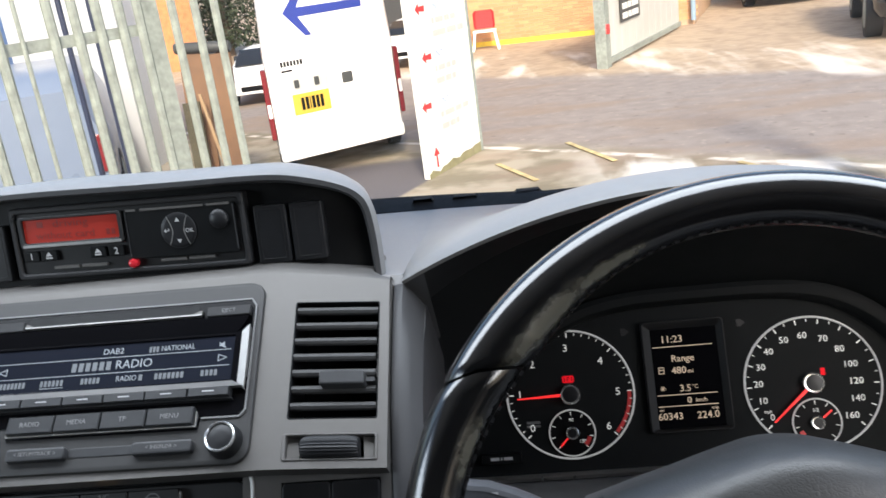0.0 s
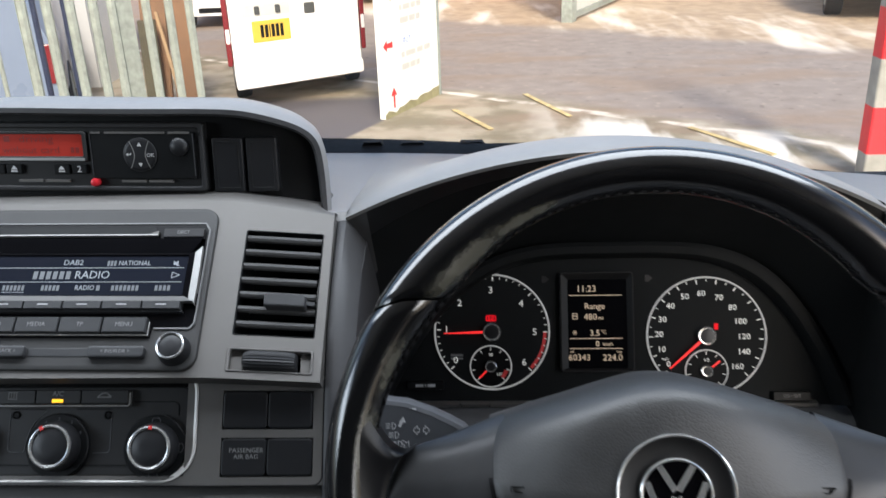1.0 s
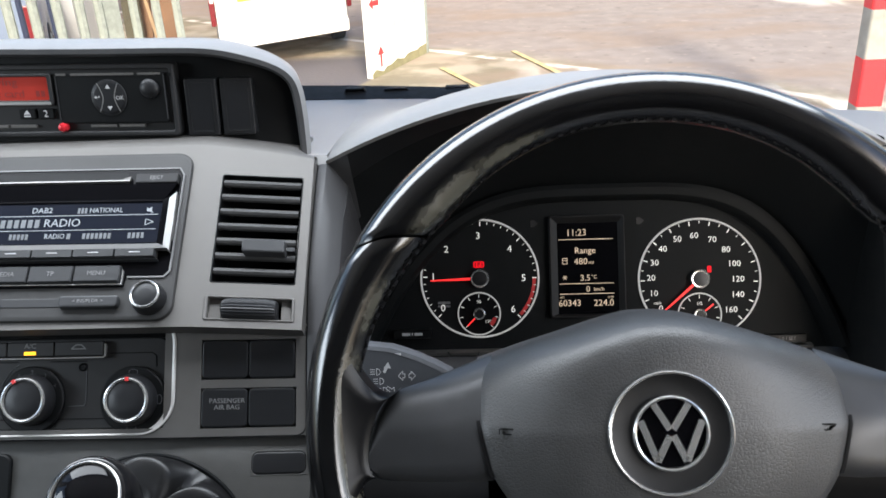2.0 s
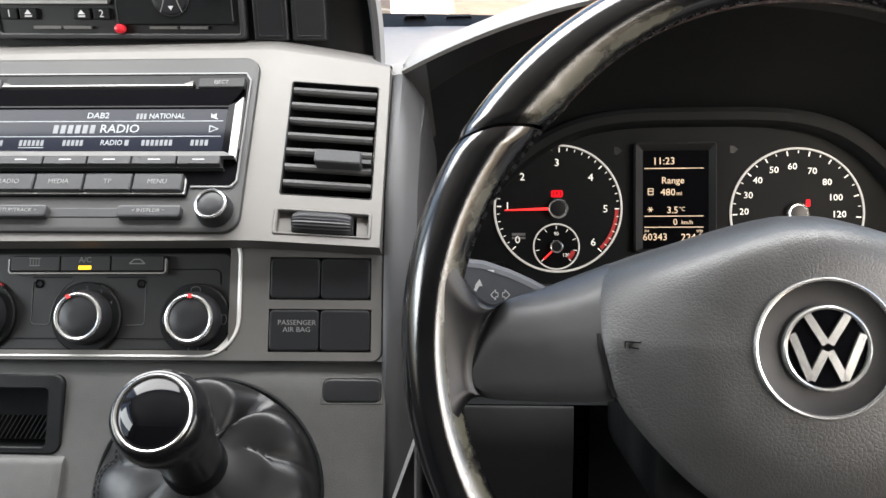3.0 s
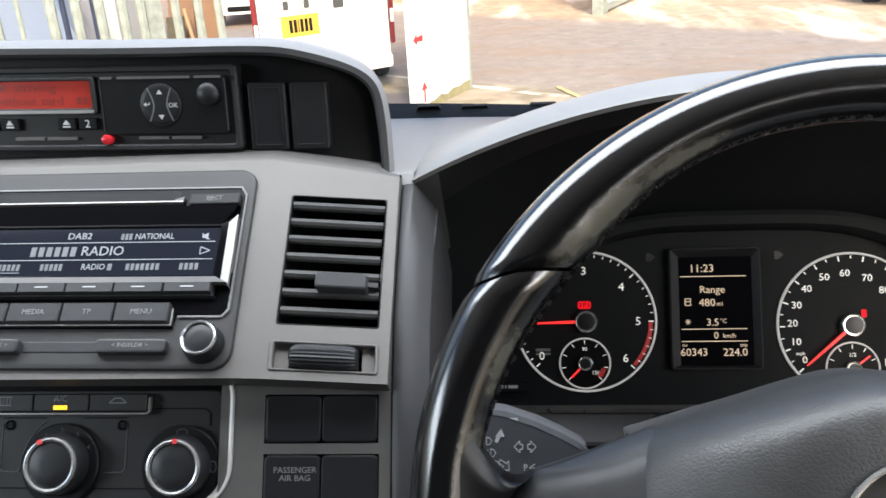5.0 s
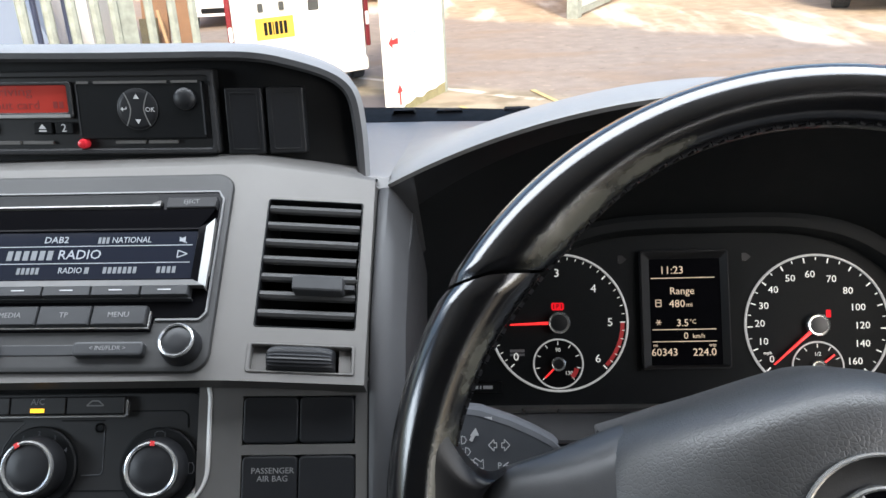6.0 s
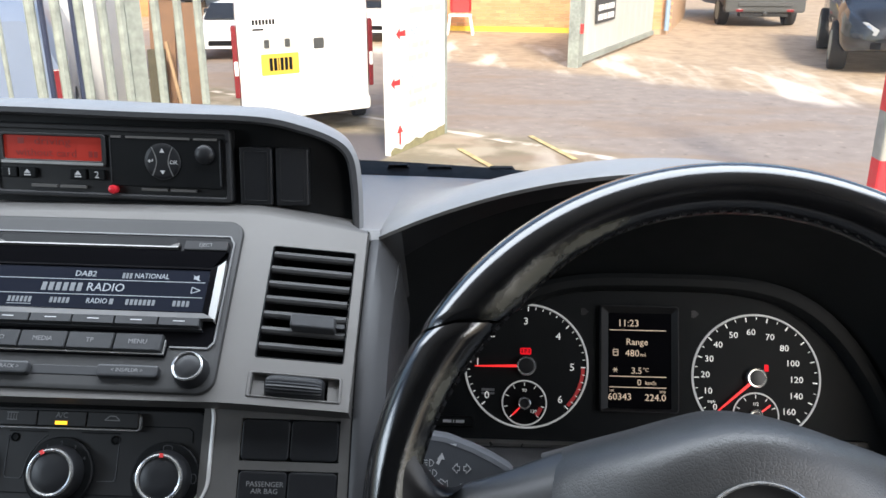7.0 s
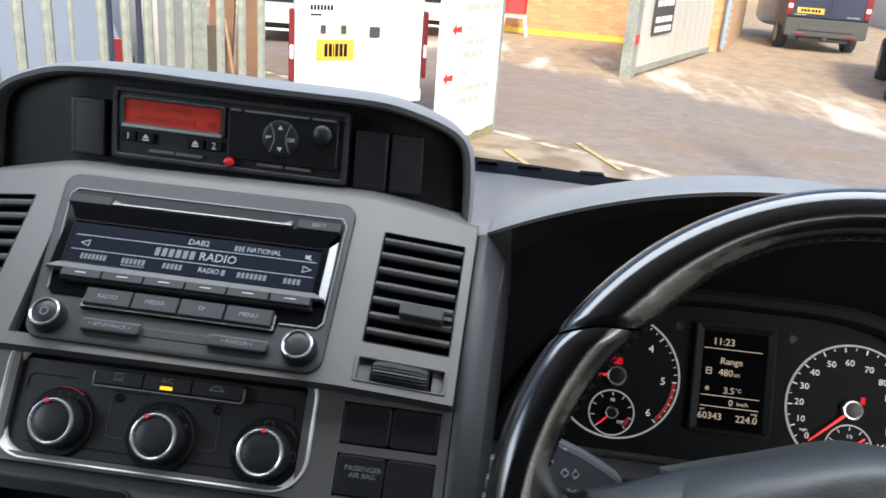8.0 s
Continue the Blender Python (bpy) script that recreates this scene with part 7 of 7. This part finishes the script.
for sx in (-1, 1):
    nose = lambda u, v, h: F3(u, 1.73 - 0.62 * max(0, abs(u) - 0.34) - 0.30 * max(0, v - 0.62) + h, v)
    lamp = [(sx * 0.40, 0.70), (sx * 0.44, 0.62), (sx * 0.66, 0.64), (sx * 0.80, 0.76), (sx * 0.78, 0.82), (sx * 0.56, 0.80)]
    light = part("headlight", prism(bmesh.new(), lamp if sx > 0 else lamp[::-1], -0.2, 0.01, nose, 0.012), M_LENS, suv, "clear headlight")
    part("reflector", prism(bmesh.new(), circle(sx * 0.56, 0.71, 0.055, 18), 0.0, 0.016, nose, 0.004), M_CHROME, light)
    part("fog_lamp", prism(bmesh.new(), circle(sx * 0.62, 0.47, 0.045, 18), -0.15, 0.01, nose, 0.006), M_LENS, suv)
    part("air_intake", prism(bmesh.new(), rrect(min(sx * 0.36, sx * 0.54), 0.42, max(sx * 0.36, sx * 0.54), 0.52, 0.02), -0.15, 0.008, nose, 0.004), M_RUBBER, suv)
    for y in (0.75, -2.2):
        add_wheel(suv, F3, sx * 0.86, y, 0.38, 0.25)
part("grille", prism(bmesh.new(), rrect(-0.28, 0.58, 0.28, 0.78, 0.05), -0.1, 0.03, lambda u, v, h: F3(u, 1.64 - 0.3 * max(0, v - 0.62) + h, v), 0.01), M_RUBBER, suv)
part("number_plate", prism(bmesh.new(), rrect(-0.26, 0.46, 0.26, 0.57, 0.01), -0.1, 0.03, lambda u, v, h: F3(u, 1.62 + h, v), 0.003), M_BOARD, suv)

# pale blue van behind the fence
F4 = place(-4.74, 7.43, 24)
M_PALE = material("pale_blue_paint", (0.17, 0.215, 0.30), 0.3, vary=0.06, grain=3, coat=0.2)
van4 = thing("small_van", F4(0, 0, 0), "pale blue small van parked behind the fence", "van")
part("body", body_loft(F4, [(-0.02, 0.86, 0.30, 0.8, 1.30, 0.66), (0.1, 0.90, 0.28, 0.85, 1.42, 0.72), (0.5, 0.92, 0.28, 0.9, 1.50, 0.74), (2.0, 0.94, 0.28, 0.9, 1.52, 0.74), (3.2, 0.90, 0.3, 0.8, 0.95, 0.72)]), M_PALE, van4)
for sx in (-1, 1):
    part("tail_lamp", prism(bmesh.new(), rrect(sx * 0.82 - 0.06, 0.5, sx * 0.82 + 0.06, 0.86, 0.02), -0.04, 0.03, lambda u, v, h: F4(u, -0.02 - h, v), 0.01), M_LAMP, van4)
    add_wheel(van4, F4, sx * 0.84, 0.7, 0.3, 0.18)
bm = bmesh.new()
box(bm, -0.88, 0.66, 0.0, 0.88, 0.675, 0.035, lambda u, v, h: F4(u, 0.02 - h, v))
part("body_crease", bm, M_BUMP, van4)

# far white cars
def far_car(x, y, turn, label):
    at = place(x, y, turn)
    F5 = lambda u, v, w: at(u * 0.68, v * 0.68, w * 0.74)
    car = thing("car", F5(0, 0, 0), label, "car", "distant white cars")
    part("body", body_loft(F5, [(-2.0, 0.8, 0.3, 0.75, 1.2, 0.7), (0.2, 0.8, 0.28, 0.75, 1.22, 0.64), (0.9, 0.8, 0.28, 0.74, 0.86, 0.66), (1.6, 0.76, 0.28, 0.62, 0.76, 0.62), (1.9, 0.68, 0.3, 0.5, 0.60, 0.56)]), M_WHITE, car)
    bm = bmesh.new()
    sheet(bm, [[F5(u * k, v, w) for u in span(-1, 1, 6)] for k, v, w in ((0.56, 0.26, 1.215), (0.60, 0.60, 1.07), (0.63, 0.92, 0.885))])
    thicken(bm, 0.02)
    part("windscreen", bm, M_DARKGL, car)
    for sx in (-1, 1):
        part("side_window", prism(bmesh.new(), rrect(-0.9, 0.80, 0.3, 1.10, 0.05), -0.1, 0.02, lambda u, v, h: F5(sx * (0.74 + h), u, v), 0.005), M_DARKGL, car)
        part("headlight", prism(bmesh.new(), rrect(sx * 0.52 - 0.14, 0.50, sx * 0.52 + 0.14, 0.66, 0.05), -0.3, 0.03, lambda u, v, h: F5(u, 1.86 - 0.3 * abs(u) + h, v), 0.02), M_CHROME, car, "clear headlight")
        for y in (-1.3, 1.2):
            add_wheel(car, F5, sx * 0.74, y, 0.32)
    part("grille", prism(bmesh.new(), rrect(-0.36, 0.36, 0.36, 0.48, 0.03), -0.2, 0.03, lambda u, v, h: F5(u, 1.88 + h, v), 0.01), M_RUBBER, car)


far_car(-4.80, 16.1, 186, "distant white car at the back of the yard")
far_car(-2.28, 19.0, 176, "distant white car before the brick workshop")


# ---- buildings, gate, boards ----
M_BRICK = material("brick_backing", (0.50, 0.34, 0.22), 0.85, vary=0.2, grain=4, bump=0.3, bump_scale=40)
M_BRICKP = material("brick", (0.62, 0.33, 0.16), 0.85, vary=0.3, grain=5, island=0.8)
M_CLAD = material("grey_cladding", (0.50, 0.50, 0.47), 0.5, vary=0.1, grain=3)
M_DOOR = material("dark_opening", (0.05, 0.05, 0.05), 0.7, vary=0.2, grain=3)
M_BOARDS = material("brown_board", (0.165, 0.088, 0.045), 0.7, vary=0.25, grain=9)
M_PIPE = material("blue_grey_pipe", (0.25, 0.35, 0.45), 0.45, vary=0.1, grain=10)

FBW, BWL = upright(-6.0, 21.2, 3.85, 19.75)
wall = thing("building_north", FBW(BWL / 2, 0, -1), "orange brick workshop building with yellow-painted foot", "building", kind="structure")
bm = bmesh.new()
box(bm, -0.2, 0, -6, BWL, 5.0, 0.0, FBW)
part("brick_wall", bm, M_BRICK, wall, smooth=0)
bm = bmesh.new()
box(bm, 2.0, 0, 0.0, BWL - 0.9, 0.11, 0.06, FBW)
part("yellow_kerb", bm, M_YKERB, wall, "yellow painted kerb")
bm = bmesh.new()
box(bm, 2.0, 0.12, 0.0, 3.72, 2.6, 0.03, FBW)
part("workshop_door", bm, M_DOOR, wall, "dark workshop doorway", smooth=0)
FBC, BCL = upright(3.85, 19.75, 5.2, 24.5)
bm = bmesh.new()
box(bm, 0.0, 0, -0.4, BCL, 5.0, 0.0, FBC)
part("side_wall", bm, M_BRICK, wall, smooth=0)
bm = prism(bmesh.new(), circle(3.80, 19.62, 0.055, 16), GZ + 0.1, GZ + 5.0, FL, 0)
tagged(part("drainpipe", bm, M_PIPE), "blue grey drainpipe on the brick corner", "drainpipe", "", "structure")

FGT, GL = upright(1.38, 14.40, 3.42, 19.25)
gate = thing("sliding_gate", FGT(GL / 2, 0, 0), "pale grey corrugated steel gate leaf standing open", "gate")
bm = bmesh.new()
us = span(0.12, GL, 90)
sheet(bm, [[FGT(u, v, 0.004 * (1 if (i % 8) < 4 else -1)) for i, u in enumerate(us)] for v in (0.12, 2.4)])
part("corrugated_sheet", bm, M_CLAD, gate, smooth=0)
bm = bmesh.new()
box(bm, -0.10, 0, -0.12, 0.14, 2.5, 0.06, FGT)
part("gate_stile", bm, M_GALV, gate)
bm = bmesh.new()
box(bm, 0.12, 0.05, -0.05, GL, 0.14, 0.05, FGT)
part("bottom_rail", bm, M_GALV, gate)
notice = part("notice", prism(bmesh.new(), rrect(0.9, 0.62, 2.1, 1.95, 0.02), 0.02, 0.035, FGT, 0.003), M_DOOR, gate, "black notice with pale lettering")
for v in (1.75, 1.45, 1.15, 0.88, 0.72):
    bars([3, 2, 4], 1.0, v, 1.0, 0.10, 0.036, FGT, M_BOARD, notice, "text_bar")
part("red_latch", prism(bmesh.new(), rrect(-0.06, 0.55, 0.02, 0.70, 0.01), 0.05, 0.10, FGT, 0.01), M_SIGNRED, gate)

bench = thing("chair", (-0.75, 19.9, GZ), "small red plastic chair with white legs by the brick wall", "chair")
FT2 = lambda u, v, w: Vector((-0.75 + u, 19.75 + v, GZ + w))
bm = bmesh.new()
sheet(bm, [[FT2(a * k, d, w) for a, d in ((-0.24, 0.0), (-0.20, 0.05), (0.20, 0.05), (0.24, 0.0))] for k, d0, w in ((0.82, 0, 0.86), (1.0, 0, 0.80), (1.0, 0, 0.52), (0.9, 0, 0.46))])
thicken(bm, 0.02)
part("backrest", bm, M_SIGNRED, bench)
part("seat", prism(bmesh.new(), rrect(-0.26, -0.36, 0.26, 0.04, 0.04), 0.40, 0.44, FT2, 0.01, True), M_BOARD, bench)
for dx, dy in ((-0.22, -0.32), (0.22, -0.32), (-0.22, 0.02), (0.22, 0.02)):
    bm = bmesh.new()
    sheet(bm, [[FT2(dx * (1.3 - 0.3 * w / 0.40) + a, dy + b, w) for a, b in ((-0.025, -0.025), (0.025, -0.025), (0.025, 0.025), (-0.025, 0.025))] for w in (0, 0.40)], True)
    part("leg", bm, M_BOARD, bench)

# brown boards and things behind the fence
for i, (x, y, w, z1, tl) in enumerate(((-3.21, 8.2, 0.25, 1.45, "brown wooden board leaning behind the fence"), (-2.93, 8.2, 0.23, 1.41, "brown wooden board leaning behind the fence"))):
    bm = bmesh.new()
    sheet(bm, [[FL(x - w / 2 + a * w, y + dy + 0.25 * v, GZ + v * z1) for a, dy in ((0, 0), (1, 0), (1, 0.04), (0, 0.04))] for v in span(0, 1, 4)], True)
    tagged(part("board", bm, M_BOARDS), tl, "board", "leaning boards")
bm = bmesh.new()
foot, head = Vector((-2.86, 7.98, GZ)), Vector((-3.09, 8.16, 0.62))
sheet(bm, [[foot.lerp(head, k) + Vector((a, b, 0)) for a, b in ((-0.014, -0.012), (0.014, -0.012), (0.014, 0.012), (-0.014, 0.012))] for k in span(0, 1, 3)], True)
tagged(part("wooden_lath", bm, material("pale_timber", (0.30, 0.20, 0.11), 0.7, vary=0.2, grain=12), smooth=0), "pale wooden lath leaning against brown boards", "lath")
bm = bmesh.new()
sheet(bm, [[FL(x, 8.06 + d + 0.06 * (z - GZ), z + (0.03 * (x + 3.2) if z > 0 else 0)) for x, d in ((-3.27, 0), (-3.10, 0), (-3.10, 0.03), (-3.27, 0.03))] for z in (GZ, 0.0, 0.55)], True)
tagged(part("board", bm, material("mossy_timber", (0.075, 0.066, 0.040), 0.85, vary=0.35, grain=14), smooth=0), "short mossy board leaning against brown boards", "board", "leaning boards")
bm = bmesh.new()
revolve(bm, [(0.010, 0.0), (0.050, 0.0), (0.055, 0.01), (0.055, 0.55), (0.050, 0.56), (0.010, 0.56)], 0, 0, lambda u, v, h: Vector((-3.36 + h, 8.46 + u, GZ + 1.50 - 0.06 * h + v)), 20)
tagged(part("tarpaulin_roll", bm, M_BUMP), "dark grey rolled sheet lying on the leaning boards", "roll")
for x, y in ((-3.68, 7.05), (-3.42, 7.05)):
    bm = prism(bmesh.new(), circle(x, y, 0.024, 12), GZ, GZ + 3.0, FL, 0)
    tagged(part("scaffold_pole", bm, M_NAVY), "dark blue painted upright pole behind the fence", "pole", "blue poles")
M_BRICKW = material("orange_brick", (0.47, 0.205, 0.085), 0.85, vary=0.35, grain=7, bump=0.3, bump_scale=40)
solo(part("building_west", prism(bmesh.new(), [(-18, 24), (-8.95, 24), (-11.2, 29.5), (-18, 29.5)], GZ, GZ + 5, FL, 0), M_BRICKW, smooth=0), "orange brick building across the yard", "building", kind="structure")
M_PALEC = material("container_paint", (0.50, 0.51, 0.52), 0.5, vary=0.1, grain=2)
slab("container", -6.3, 10.0, GZ, -4.62, 10.9, GZ + 3.2, M_PALEC, "white steel container behind the fence", "container", "thing")
slab("building_east", 12, 30, GZ, 40, 40, GZ + 4.0, M_CLAD, "pale industrial building at the far end", "building")
slab("building_far", 2.5, 45, GZ, 14, 50, GZ + 4.5, M_BRICK, "brick building far beyond the gate", "building")

M_BLUEBOX = material("blue_cabinet_paint", (0.08, 0.16, 0.34), 0.5, vary=0.15, grain=6)
cab = thing("storage_cabinet", (-6.9, 9.4, GZ), "bright blue ribbed steel cabinet behind the fence", "cabinet")
part("cabinet_body", box(bmesh.new(), -7.6, 9.3, GZ, -6.0, 10.1, GZ + 2.6), M_BLUEBOX, cab, smooth=0)
for i in range(7):
    part("rib", box(bmesh.new(), -7.56 + i * 0.22, 9.25, GZ + 0.05, -7.46 + i * 0.22, 9.3, GZ + 2.55), M_BLUEBOX, cab, smooth=0)

# dark evergreen hedge trees at the back of the yard
M_LEAF = material("evergreen_leaves", (0.045, 0.065, 0.035), 0.6, vary=0.45, grain=1.5)
M_BARK = material("bark", (0.08, 0.06, 0.045), 0.9, vary=0.3, grain=8)
rnd = random.Random(5)
for tx, ty, high, wide in ((-9.3, 27.6, 4.6, 1.0), (-8.2, 28.2, 4.9, 1.0), (-10.4, 29.6, 4.4, 1.1)):
    tree = thing("tree", (tx, ty, GZ), "dark evergreen tree behind the yard", "tree", "evergreen trees")
    bm = bmesh.new()
    revolve(bm, [(0.14, GZ), (0.10, GZ + 1.2), (0.05, GZ + high * 0.8)], tx, ty, FL, 10)
    for i in range(6):
        a, z = i * 1.05, GZ + 0.8 + 0.4 * i
        c, s_ = math.cos(a), math.sin(a)
        sheet(bm, [[FL(tx + c * r - s_ * d, ty + s_ * r + c * d, z + r * 0.5 + e) for d, e in ((-w, 0), (0, w), (w, 0), (0, -w))] for r, w in ((0.0, 0.04), (wide * 0.7, 0.015))], True)
    part("trunk", bm, M_BARK, tree)
    bm = bmesh.new()
    for i in range(3200):
        z = rnd.uniform(0.25, high)
        rr = wide * (1.1 - 0.75 * (z / high) ** 1.6) * (0.75 + 0.35 * noise.noise((tx, z * 1.3, i * 0.002))) * math.sqrt(rnd.random())
        a = rnd.uniform(0, 2 * math.pi)
        c = FL(tx + rr * math.cos(a), ty + rr * math.sin(a), GZ + z)
        u, v = (Vector((rnd.gauss(0, 1), rnd.gauss(0, 1), rnd.gauss(0, 1))).normalized() * rnd.uniform(0.05, 0.12) for _ in (0, 1))
        bm.faces.new([bm.verts.new(p) for p in (c - u, c + v * 0.5, c + u, c - v * 0.5)])
    part("crown", bm, M_LEAF, tree, smooth=0)

# bricks of the workshop wall, laid in stretcher bond
bm = bmesh.new()
prism(bm, rrect(0, 0, 0.213, 0.063, 0.004, 1), 0.0, 0.010, lambda u, v, h: FBW(u, v, h) - FBW(0, 0, 0), 0.002)
brick_me = bpy.data.meshes.new("brick")
bm.to_mesh(brick_me)
bm.free()
brick_me.materials.append(M_BRICKP)
brick_wall = [c for c in wall.children if c.name.startswith("brick_wall")][0]
for u0, n in ((4.75, 14), (8.80, 5)):
    for row in range(14):
        for k in range(n):
            b = new("brick", brick_me)
            b.parent = brick_wall
            b.location = FBW(u0 + 0.225 * k + (0.1125 if row % 2 else 0), 0.115 + 0.075 * row, 0.001) - wall.location
